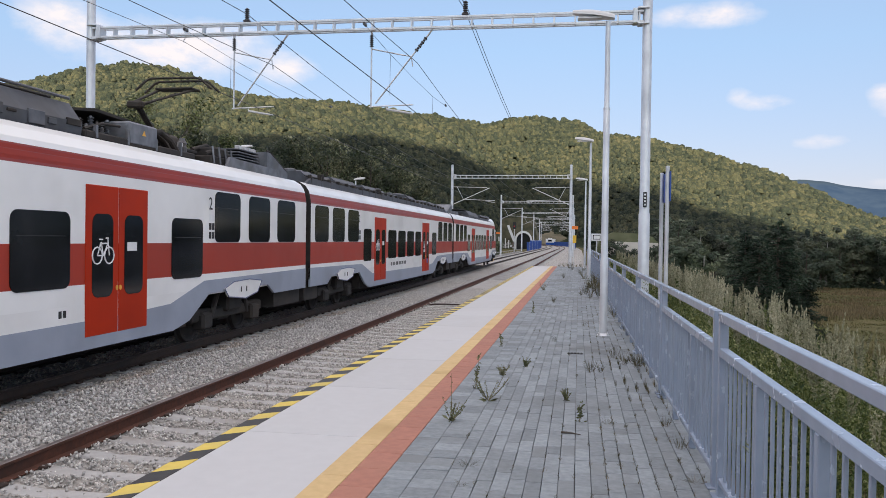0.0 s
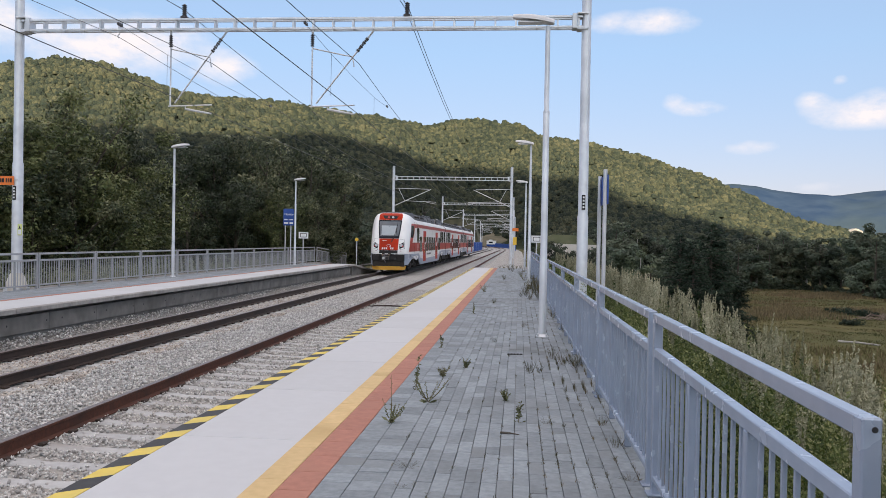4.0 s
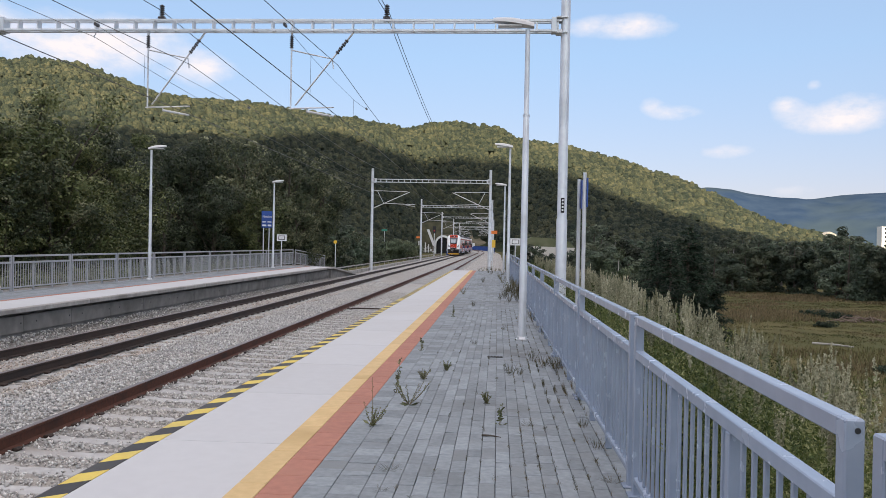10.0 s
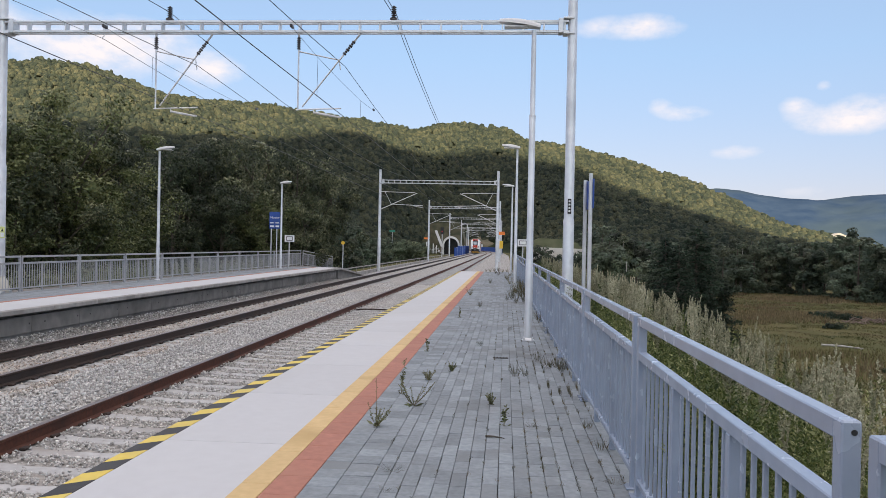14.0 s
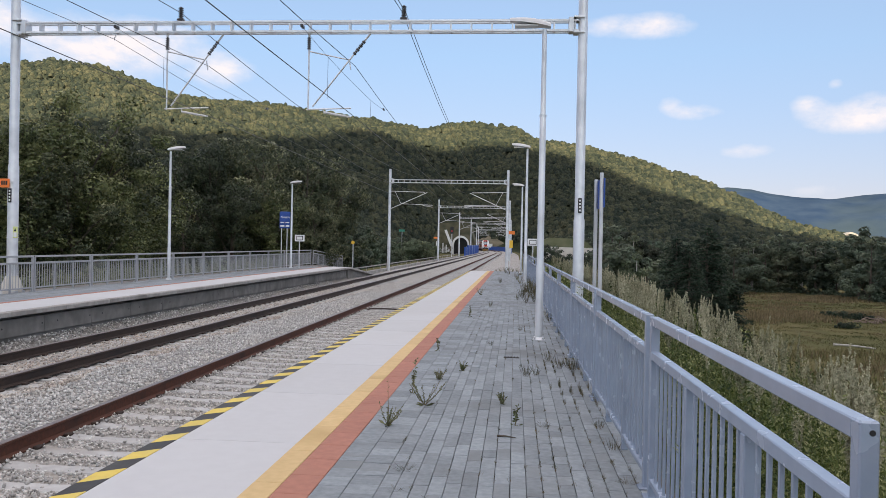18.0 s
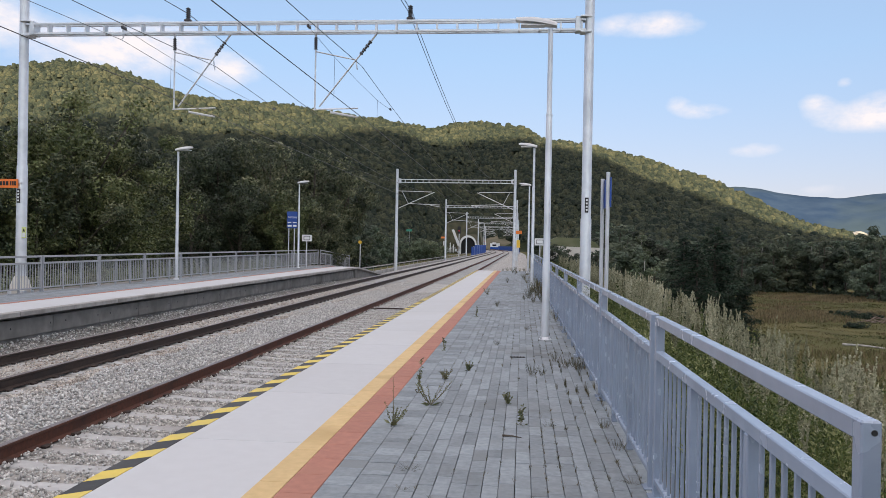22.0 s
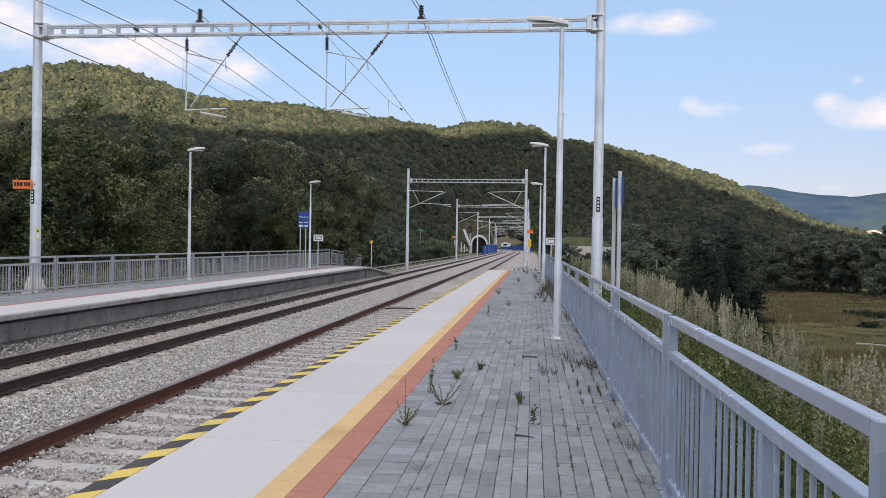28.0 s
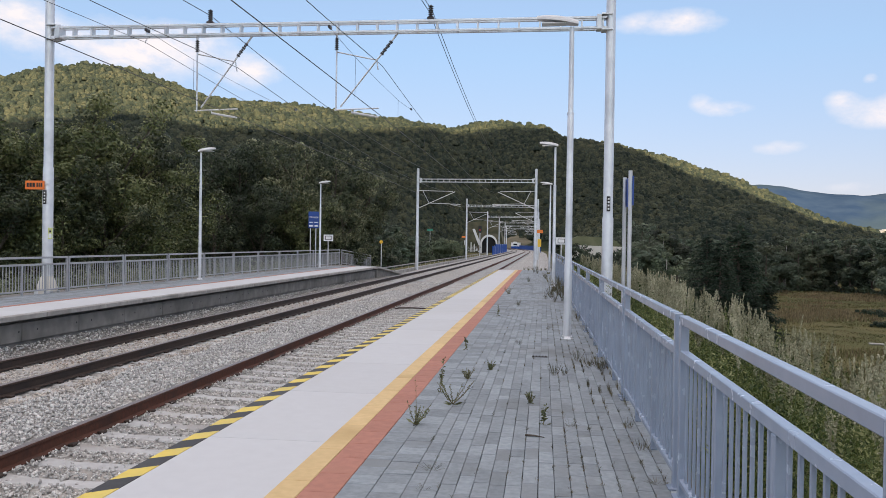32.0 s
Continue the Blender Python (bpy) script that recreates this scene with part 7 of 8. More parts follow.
def polar(az, r, drop=0.0):
    x, y = r * math.sin(radians(az)), r * math.cos(radians(az))
    return x, y, float(ground_height(x, y)) - drop


willows = [broad_tree(11 + i, 11.0, 3.9, 18000, 0.108, LEAF_A, "tall grey-green willow behind the opposite platform", 1.1, 0.05, 30, 0.85) for i in range(2)]
alders = [broad_tree(31 + i, 11.0, 3.6, 18000, 0.105, LEAF_B, "dark green alder behind the opposite platform", 1.4, 0.05, 30, 0.85) for i in range(2)]
# bearing, distance, height above the eye in degrees, which kind
LEFT = ((-41.0, 44, 7.4, 0, 0), (-38.0, 42, 7.6, 0, 1), (-35.4, 44, 7.6, 0, 0), (-33.2, 42, 8.1, 0, 1), (-31.2, 44, 8.6, 0, 0), (-29.3, 43, 8.4, 0, 1), (-27.7, 45, 7.9, 1, 0), (-26.6, 46, 6.8, 0, 0),
        (-23.2, 58, 5.6, 1, 1), (-22.2, 60, 6.4, 1, 0), (-20.8, 58, 6.2, 1, 1), (-19.2, 60, 6.6, 1, 0), (-17.6, 58, 6.6, 1, 1), (-16.2, 60, 6.5, 1, 0),
        (-14.9, 60, 6.1, 1, 1), (-13.5, 61, 5.5, 1, 0), (-12.5, 62, 4.5, 1, 1), (-39.5, 40, 4.0, 1, 0), (-36.6, 39, 4.2, 1, 1), (-34.0, 40, 4.6, 0, 0), (-31.8, 40, 5.0, 1, 0), (-29.4, 41, 4.6, 1, 1), (-27.6, 42, 4.4, 0, 0),
        (-22.6, 52, 3.2, 1, 0), (-19.6, 54, 3.6, 1, 1), (-16.6, 55, 3.4, 0, 0), (-14.0, 57, 2.9, 1, 0), (-25.4, 50, 3.0, 0, 1), (-45, 42, 6.5, 0, 0), (-49, 40, 6.5, 1, 1))
spin = random.Random(3)
placed = set()
for az, dist, el, kind_of, which in LEFT:
    src = (willows, alders)[kind_of][which]
    x, y, z = polar(az, dist)
    top = EYE_Z + dist * math.tan(radians(el))
    k = (top - z) / TALL[src.name]
    m = pose(x, y, z, 0, 0, spin.uniform(0, 360)) @ Matrix.Diagonal((0.92 * k + 0.12, 0.92 * k + 0.12, k, 1))
    if src.name not in placed:
        placed.add(src.name)
        src.matrix_basis = m
    else:
        ob = copy_thing(src, pose(0, 0, 0))
        ob.matrix_basis = m

big_spruce = spruce(5, 9.1, 2.75, "dark green spruce at the meadow's edge")
big_spruce.matrix_basis = pose(*polar(12.9, 50, 0.1))
for az, d, k in ((10.9, 53, 0.86), (14.4, 51, 0.74), (11.8, 48, 0.80), (13.8, 47, 0.62)):
    ob = copy_thing(big_spruce, pose(0, 0, 0))
    ob.matrix_basis = pose(*polar(az, d, 0.1), 0, 0, 70 * az) @ Matrix.Diagonal((k * 1.1, k * 1.1, k, 1))

woods = [broad_tree(51 + i, 12.0, 4.0 - 0.5 * i, 4200, 0.27, LEAF_D, "dark green tree of the wood's edge beyond the meadow", 0.6 + 0.2 * i, 0.06, 17, 1.1) for i in range(4)]
birch = broad_tree(61, 12.0, 3.0, 4200, 0.20, LEAF_E, "pale-stemmed birch at the wood's edge", 1.0, 0.25, 15, 1.0, PALEBARK)
WOOD_TOP = ((5.0, 0.3), (6.2, 1.3), (7.7, 1.45), (9.0, 0.35), (10.6, 0.4), (12.4, 0.6), (13.8, 0.1), (15.5, 0.75), (16.9, 1.05), (18.5, 0.5), (20.6, 0.6), (21.6, 0.8), (22.3, 1.45), (22.9, 0.9), (24.0, 0.6), (30, 0.6))
spots = []
for i in range(46):
    az = 5.9 + 24 * (i / 45) + spin.uniform(-0.3, 0.3)
    spots.append((az, np.interp(az, (13.5, 15.0, 19.0, 22.0, 25.0, 30.0), (126, 176, 174, 163, 154, 146)) + spin.uniform(0, 17), spin.uniform(-0.7, 0.05)))
for i in range(30):
    az = 6.0 + 24 * (i / 29) + spin.uniform(-0.4, 0.4)
    spots.append((az, spin.uniform(198, 235), spin.uniform(-0.3, 0.12)))
for i in range(9):
    spots.append((6.0 + 0.75 * i, spin.uniform(100, 122), spin.uniform(-1.6, -0.7)))
for i in range(10):
    spots.append((0.6 + 0.6 * i, spin.uniform(215, 260), spin.uniform(0.0, 0.5)))
for i in range(9):
    spots.append((1.9 + 0.45 * i, spin.uniform(105, 122), spin.uniform(-1.0, -0.85)))
for i, (az, d, el) in enumerate(spots):
    x, y, z = polar(az, d, 0.2)
    top = EYE_Z + d * math.tan(radians(np.interp(az, [c[0] for c in WOOD_TOP], [c[1] for c in WOOD_TOP]) + el))
    spots[i] = (az, d, max(0.35, (top - z) / 11.6))
for i in range(26):
    az = -12.6 + 6.9 * (i / 25)
    d = np.interp(az, (-12.6, -8, -4, 0), (76, 130, 240, 330)) + spin.uniform(0, 30)
    el = np.interp(az, (-12.6, -11.2, -9.5, -5.7), (3.0, 1.3, 0.6, 0.3)) * spin.uniform(0.5, 1.15)
    k = (EYE_Z + d * math.tan(radians(el)) - polar(az, d)[2]) / 11.6
    spots.append((az, d, max(0.2, k)))
for i, (az, d, k) in enumerate(spots):
    x, y, z = polar(az, d, 0.2)
    if abs(x - curve_shift(y) + 6.4) < 6.8 and y > 0:
        continue
    src = birch if i % 5 == 4 and (az > 15 or 6.5 < az < 9.5) else woods[i % 4]
    k *= 11.6 / TALL[src.name]
    m = pose(x, y, z, 0, 0, spin.uniform(0, 360)) @ Matrix.Diagonal((k * 1.25, k * 1.25, k, 1))
    if src.name not in placed:
        placed.add(src.name)
        src.matrix_basis = m
    else:
        ob = copy_thing(src, pose(0, 0, 0))
        ob.matrix_basis = m


def make_hill_forest():
    """Crowns of the wooded hill: soft lumpy domes, close together, in one mesh."""
    r = np.random.default_rng(77)
    n = 80000
    a = r.uniform(-41, 28, n)
    foot = np.interp(a, [-60, -20, -9, -5, -1, 5, 25], [160, 200, 340, 500, 500, 340, 310])
    d = foot + (R_CREST + 28 - foot) * r.uniform(0, 1, n) ** 0.85
    x, y = d * np.sin(np.radians(a)), d * np.cos(np.radians(a))
    z = ground_height(x, y)
    el = np.degrees(np.arctan2(z - EYE_Z, d))
    # the trees behind the opposite platform hide the foot of the slope
    ok = ((np.abs(x + 6.4) > 14) | (y > 440)) & ((a > -12) | (el > np.interp(a, (-41, -26, -24, -13, -12), (5.0, 5.0, 3.4, 3.2, 1.0))))
    x, y, d, a, z = x[ok], y[ok], d[ok], a[ok], z[ok]
    n = len(x)
    swell = np.array([noise.noise((p * 0.012, q * 0.012, 4.0)) for p, q in zip(x, y)])
    # knolls and gullies in the canopy
    z = z + np.array([2.3 * noise.noise((p * 0.05, q * 0.04, 6.0)) + 1.0 * noise.noise((p * 0.13, q * 0.11, 2.0)) for p, q in zip(x, y)])
    size = r.uniform(1.3, 2.9, n) * np.interp(d, (300, R_CREST), (0.70, 1.0)) * (1 + 0.45 * swell)
    size *= np.where(r.uniform(0, 1, n) < 0.05, 1.3, 1.0)
    spire = r.uniform(0, 1, n) < np.interp(a, (-30, -20, 0), (0.06, 0.04, 0.02))
    tall = np.where(spire, 1.4, r.uniform(0.75, 1.15, n))
    wide = np.where(spire, 0.66, 1.0)
    seg, rings = 5, (0.80, 1.5)
    dirs = [(0.0, 0.0, 1.0)]
    for q, e in enumerate(rings):
        for k in range(seg):
            w = 2 * math.pi * (k + 0.5 * (q % 2)) / seg
            dirs.append((math.sin(e) * math.cos(w), math.sin(e) * math.sin(w), math.cos(e)) if q == 0 else (1.0 * math.cos(w), 1.0 * math.sin(w), -0.38))
    dirs = np.array(dirs)
    turn = r.uniform(0, 2 * math.pi, n)
    ct, st = np.cos(turn)[:, None], np.sin(turn)[:, None]
    dd = np.stack([dirs[:, 0] * ct - dirs[:, 1] * st, dirs[:, 0] * st + dirs[:, 1] * ct, np.broadcast_to(dirs[:, 2], (n, len(dirs)))], -1)
    shape = np.stack([wide, wide, tall], -1)[:, None, :] * size[:, None, None]
    lift = r.uniform(0.0, 1.0, n) ** 1.5 * 1.05 * size
    mid = np.stack([x, y, z + lift + 0.4], -1)[:, None, :]
    v = (mid + dd * shape * r.uniform(0.79, 1.15, (n, len(dirs), 1))).reshape(-1, 3)
    tri = [(0, 1 + k, 1 + (k + 1) % seg) for k in range(seg)]
    for q in range(1):
        for k in range(seg):
            k2 = (k + 1) % seg
            a0, b0 = 1 + q * seg + k, 1 + q * seg + k2
            tri += [(a0, a0 + seg, b0), (b0, a0 + seg, b0 + seg)]
    f = (np.array(tri)[None] + (np.arange(n) * len(dirs))[:, None, None]).reshape(-1, 3)
    me = mass_mesh("hill_forest", v, f, HILLWOOD)
    me.shade_smooth()
    tagged(new("hill_forest", me), "mixed olive-green forest covering the hill", "forest", kind="stuff")


make_hill_forest()


# ---- lineside bushes ----
bush_rng = np.random.default_rng(23)
for k, (az, d, top) in enumerate(((-8.4, 126, -0.55), (-7.85, 128, -0.1), (-7.3, 130, 0.22), (-6.8, 131, 0.4), (-6.3, 133, 0.3), (-5.9, 136, -0.15))):
    x, y, z = polar(az, d)
    h = EYE_Z + d * math.tan(radians(top)) - z
    c = np.stack([bush_rng.normal(0, 0.9, 26), bush_rng.normal(0, 0.8, 26), h * bush_rng.uniform(0.12, 0.86, 26), bush_rng.uniform(0.35, 0.75, 26)], -1)
    v, tr = leaf_cloud(bush_rng, c, 2600, 0.13)
    b = thing("bush", "light olive-green bush beside the railway line", "bush", "lineside bushes", at=pose(x, y, z))
    part("branches", Solid().tube([(0, 0, -0.2), (0.1, 0, 0.45 * h), (0.3, 0.1, 0.8 * h)], [0.08, 0.05, 0.02], 6).tube([(0, 0, 0.1), (-0.4, 0.1, 0.4 * h), (-0.7, 0.0, 0.7 * h)], [0.06, 0.04, 0.015], 6), BARK, b)
    part("leaves", mass_mesh("leaves", v, tr, LEAF_E), None, b)


# ---- grasses ----
def blades(r, x, y, z, h, w, bend):
    n = len(x)
    ang = r.uniform(0, 2 * math.pi, n)
    dx, dy = np.cos(ang), np.sin(ang)
    p0 = np.stack([x, y, z], -1)
    off = np.stack([-dy * w, dx * w, np.zeros(n)], -1)
    mid = p0 + np.stack([dx * bend * 0.25, dy * bend * 0.25, h * 0.55], -1)
    tip = p0 + np.stack([dx * bend, dy * bend, h], -1)
    v = np.stack([p0 - off, p0 + off, mid + off * 0.7, mid - off * 0.7, tip], 1)
    k = (np.arange(n) * 5)[:, None]
    t = np.concatenate([np.concatenate([k, k + 1, k + 2], 1), np.concatenate([k, k + 2, k + 3], 1), np.concatenate([k + 3, k + 2, k + 4], 1)])
    return v.reshape(-1, 3), t


def bank_height(x, y):
    return ground_height(x, y)


def quads(r, p, d, s, w):
    """Small pointed leaves at p, along d."""
    d = d / np.linalg.norm(d, axis=1, keepdims=True)
    b = np.cross(d, r.normal(size=d.shape))
    b /= np.linalg.norm(b, axis=1, keepdims=True)
    s = s[:, None]
    v = np.stack([p - d * s, p + b * s * w, p + d * s, p - b * s * w], 1).reshape(-1, 3)
    k = (np.arange(len(p)) * 4)[:, None]
    return v, np.concatenate([k, k + 1, k + 2, k + 3], 1)


def spikes(r, p, d, s, w):
    """Small three-cornered leaves at p, along d."""
    d = d / np.linalg.norm(d, axis=1, keepdims=True)
    b = np.cross(d, r.normal(size=d.shape))
    b /= np.linalg.norm(b, axis=1, keepdims=True)
    s = s[:, None]
    v = np.stack([p - d * s * 0.6 + b * s * w, p - d * s * 0.6 - b * s * w, p + d * s], 1).reshape(-1, 3)
    return v, np.arange(3 * len(p)).reshape(-1, 3)


def make_verge():
    r = np.random.default_rng(99)
    n = 24000
    y = -1.0 + 63 * r.uniform(0, 1, n) ** 2.0
    x = 1.12 + (r.uniform(0, 1, n) ** 1.3) * (4.0 + 0.12 * y)
    v, t = blades(r, x, y, bank_height(x, y), r.uniform(0.5, 1.2, n), r.uniform(0.004, 0.010, n), r.uniform(0.1, 0.45, n))
    tagged(new("verge_grass", mass_mesh("verge_grass", v, t, GRASS)), "tall green grass on the bank behind the railing", "grass", kind="stuff")
    n = 5200
    y = 0.8 + 60 * r.uniform(0, 1, n) ** 1.9
    x = 1.25 + r.uniform(0, 1, n) * (5.5 + 0.12 * y)
    v, t = blades(r, x, y, bank_height(x, y), r.uniform(0.7, 1.35, n), r.uniform(0.003, 0.006, n), r.uniform(0.05, 0.4, n))
    tagged(new("verge_dry_grass", mass_mesh("verge_dry_grass", v, t, DRYGRASS)), "dry straw-coloured grass on the bank", "grass", kind="stuff")
    # leafy undergrowth: plants of many small leaves round upright stems
    n, m = 3700, 112
    y = 1.2 + 50 * r.uniform(0, 1, n) ** 2.0
    x = 1.18 + (r.uniform(0, 1, n) ** 1.1) * (2.6 + 0.05 * y)
    z0 = bank_height(x, y)
    top = np.interp(x, (1.2, 2.0, 2.8, 3.6, 5.0), (0.25, 0.36, 0.22, -0.3, -1.1)) + r.normal(0, 0.18, n)
    h = np.clip(top - z0, 0.5, 1.9)
    q = r.uniform(0.2, 1.0, (n, m, 1)) ** 0.8
    lean = r.normal(size=(n, 1, 3)) * np.array((0.14, 0.14, 0.0))
    p = np.stack([x, y, z0], -1)[:, None, :] + np.array((0, 0, 1.0)) * q * h[:, None, None] + lean * q
    out = r.normal(size=(n, m, 3)) * np.array((1, 1, 0.45)) + np.array((0, 0, 0.30))
    out /= np.linalg.norm(out, axis=-1, keepdims=True)
    s = r.uniform(0.008, 0.021, (n, m)) * np.where(r.uniform(0, 1, n) < 0.25, 1.4, 1.0)[:, None] * (1 + 0.05 * np.maximum(y - 3.0, 0)[:, None])
    p = p + out * (s[..., None] + 0.07 * (1.1 - q))
    v, t = spikes(r, p.reshape(-1, 3), out.reshape(-1, 3) + np.array((0, 0, 0.35)), s.reshape(-1), 0.34)
    tagged(new("bank_undergrowth", mass_mesh("bank_undergrowth", v, t, HERB)), "dense leafy green undergrowth behind the railing", "undergrowth", kind="stuff")
    # pale weeds along the back of the opposite platform
    n, m = 1100, 30
    y = 8 + 44 * r.uniform(0, 1, n)
    x = -14.55 - 1.7 * r.uniform(0, 1, n)
    z0 = bank_height(x, y)
    h = np.clip(r.normal(0.22, 0.16, n), -0.1, 0.6) - z0
    q = r.uniform(0.3, 1.0, (n, m, 1))
    out = r.normal(size=(n, m, 3)) * np.array((1, 1, 0.4)) + np.array((0, 0, 0.5))
    out /= np.linalg.norm(out, axis=-1, keepdims=True)
    p = np.stack([x, y, z0], -1)[:, None, :] + np.array((0, 0, 1.0)) * q * h[:, None, None] + out * 0.13
    v, t = quads(r, p.reshape(-1, 3), out.reshape(-1, 3), r.uniform(0.04, 0.09, n * m), 0.26)
    tagged(new("lineside_weeds", mass_mesh("lineside_weeds", v, t, PALEWEED)), "pale grey-green weeds behind the opposite railing", "undergrowth", kind="stuff")
    # tall herbs in patches, each with a sheaf of pale seed spikes
    n = 760
    y = 2.6 + 42 * r.uniform(0, 1, n) ** 1.4
    x = 1.95 + r.uniform(0, 1, n) ** 1.3 * (1.1 + 0.035 * y)
    patch = np.array([noise.noise((p * 0.9, q * 0.55, 7.0)) for p, q in zip(x, y)])
    keep = (patch > -0.12) & ((y > 8.5) | (r.uniform(0, 1, n) < 0.65))
    x, y, patch = x[keep], y[keep], patch[keep]
    n = len(x)
    z = bank_height(x, y)
    top = 0.90 - 0.13 * (y < 3.65 * x) - 0.26 * (x - 2.2) - 0.30 * np.exp(-((y - 3.7 * x) / 0.55) ** 2) - 0.34 * np.abs(r.normal(0, 0.6, n)) + 0.25 * np.minimum(patch, 0.2)
    h = np.clip(top - z, 0.8, 2.2)
    base = np.stack([x, y, z], -1)
    tip = base + np.stack([r.normal(0, 0.09, n), r.normal(0, 0.09, n), h], -1)
    v, t = blades(r, x, y, z, h * 0.95, np.full(n, 0.006), np.full(n, 0.05))
    stems = (v, t)
    ns, m = 7, 66
    root = base[:, None] + (tip - base)[:, None] * r.uniform(0.78, 0.95, (n, ns, 1))
    root = np.concatenate([root[:, :-1], tip[:, None] - np.array((0, 0, 0.25))], 1)
    end = root + np.stack([r.normal(0, 0.035, (n, ns)), r.normal(0, 0.035, (n, ns)), r.uniform(0.14, 0.34, (n, ns))], -1)
    q = r.uniform(0, 1, (n, ns, m, 1))
    p = root[:, :, None] * (1 - q) + end[:, :, None] * q + r.normal(size=(n, ns, m, 3)) * 0.0085 * (1.25 - q)
    d = r.normal(size=(n, ns, m, 3)) * 0.6 + np.array((0, 0, 1.0))
    s = r.uniform(0.0065, 0.0125, (n, ns, m)) * (1 + 0.05 * y[:, None, None])
    v2, t2 = spikes(r, p.reshape(-1, 3), d.reshape(-1, 3), s.reshape(-1), 0.5)
    tagged(new("seeding_herbs", mass_mesh("seeding_herbs", v2, t2, SEEDHEAD)), "tall herbs with pale feathery seed heads", "herbs", kind="stuff")
    tagged(new("herb_stems", mass_mesh("herb_stems", stems[0], stems[1], HERB)), "stems of the tall bank herbs", "herbs", kind="stuff")
    m = 60
    q = r.uniform(0.35, 0.85, (n, m, 1))
    out = r.normal(size=(n, m, 3)) * np.array((1, 1, 0.5)) + np.array((0, 0, 0.3))
    out /= np.linalg.norm(out, axis=-1, keepdims=True)
    p = base[:, None] * (1 - q) + tip[:, None] * q + out * 0.07
    v, t = quads(r, p.reshape(-1, 3), out.reshape(-1, 3), r.uniform(0.009, 0.022, n * m), 0.26)
    tagged(new("herb_leaves", mass_mesh("herb_leaves", v, t, HERB)), "green leaves of the tall bank herbs", "herbs", kind="stuff")
    # the meadow's rough sward in drifts, and low shrubs in it
    n = 95000
    az = np.radians(r.uniform(11, 27, n))
    d = np.sqrt(r.uniform(30.0 ** 2, 190.0 ** 2, n))
    x, y = d * np.sin(az), d * np.cos(az)
    drift = np.array([2.2 * noise.noise((p * 0.045, q * 0.075, 2.0)) + 1.2 * noise.noise((p * 0.17, q * 0.21, 9.0)) for p, q in zip(x, y)]) + r.normal(0, 0.25, n)
    h = np.where(drift > 0.3, r.uniform(0.20, 0.52, n), r.uniform(0.05, 0.14, n))
    p = np.stack([x, y, bank_height(x, y) + 0.12 * np.sin(x * 0.9 + 1.3 * np.sin(y * 0.35)) * np.sin(y * 0.8) - 0.05], -1)
    turn = r.uniform(0, 2 * math.pi, n)
    side = np.stack([np.cos(turn), np.sin(turn), np.zeros(n)], -1) * (r.uniform(0.02, 0.05, n) * (0.5 + d / 80))[:, None]
    tip = p + np.stack([r.normal(0, 0.12, n), r.normal(0, 0.12, n), h + 0.05], -1)
    v = np.stack([p - side, p + side, tip], 1).reshape(-1, 3)
    dry = drift - 0.35 + 0.9 * smooth01((d - 75) / 60) + r.normal(0, 0.3, n) > 0.50
    v = v.reshape(n, 3, 3)
    for name, pick, mat, label in (("meadow_grass", ~dry, MEADOWGRASS, "dull olive-green grass of the meadow"), ("meadow_dry_grass", dry, MEADOWDRY, "russet dry grass in drifts over the meadow")):
        c = v[pick].reshape(-1, 3)
        tagged(new(name, mass_mesh(name, c, np.arange(len(c)).reshape(-1, 3), mat)), label, "grass", kind="stuff")
    for i, (az, d, k) in enumerate(((21.3, 102, 1.2), (21.5, 117, 1.7), (20.5, 119, 1.5), (22.4, 116, 1.3), (25.4, 66, 1.1))):
        c = np.stack([r.normal(0, 0.62, 13), r.normal(0, 0.5, 13), r.uniform(0.05, 0.42, 13), r.uniform(0.18, 0.42, 13)], -1)
        v, t = leaf_cloud(r, c * k, 1500, 0.09)
        b = thing("shrub", "low dark shrub in the dry meadow", "shrub", "meadow shrubs", at=pose(*polar(az, d, 0.05)))
        part("branches", Solid().tube([(0, 0, -0.1), (0.1, 0, 0.3 * k), (0.3 * k, 0.1, 0.6 * k)], [0.04, 0.03, 0.01], 5), BARK, b)
        part("leaves", mass_mesh("leaves", v, t, LEAF_C), None, b)


make_verge()
mz = float(ground_height(30.4, 75.5))
solo("log", Solid().tube([(29.0, 76.8, mz + 0.14), (30.3, 75.6, mz + 0.20), (31.6, 74.3, mz + 0.15)], [0.10, 0.09, 0.07], 10), PALEBARK, "pale bare log lying in the meadow", "log", smooth=True)
br = random.Random(8)
pile = thing("brushwood_pile", "heap of dry pinkish cut branches in the meadow", "brushwood", at=pose(*polar(23.3, 112), 0, 0, 20))
for k in range(46):
    x, y, w = br.uniform(-3.2, 3.2), br.uniform(-1.2, 1.2), br.uniform(0, 3.14)
    h = 0.75 * (1 - (x / 3.6) ** 2)
    ln = br.uniform(0.6, 1.3)
    part("branch", Solid().tube([(x - ln * math.cos(w), y - ln * math.sin(w), 0.05 + h * br.uniform(0, 0.5)), (x, y, 0.1 + h * br.uniform(0.3, 0.9)), (x + ln * math.cos(w), y + ln * math.sin(w), 0.06 + h * br.uniform(0.1, 1.1))], [0.06, 0.05, 0.02], 5), BRUSHWOOD, pile)


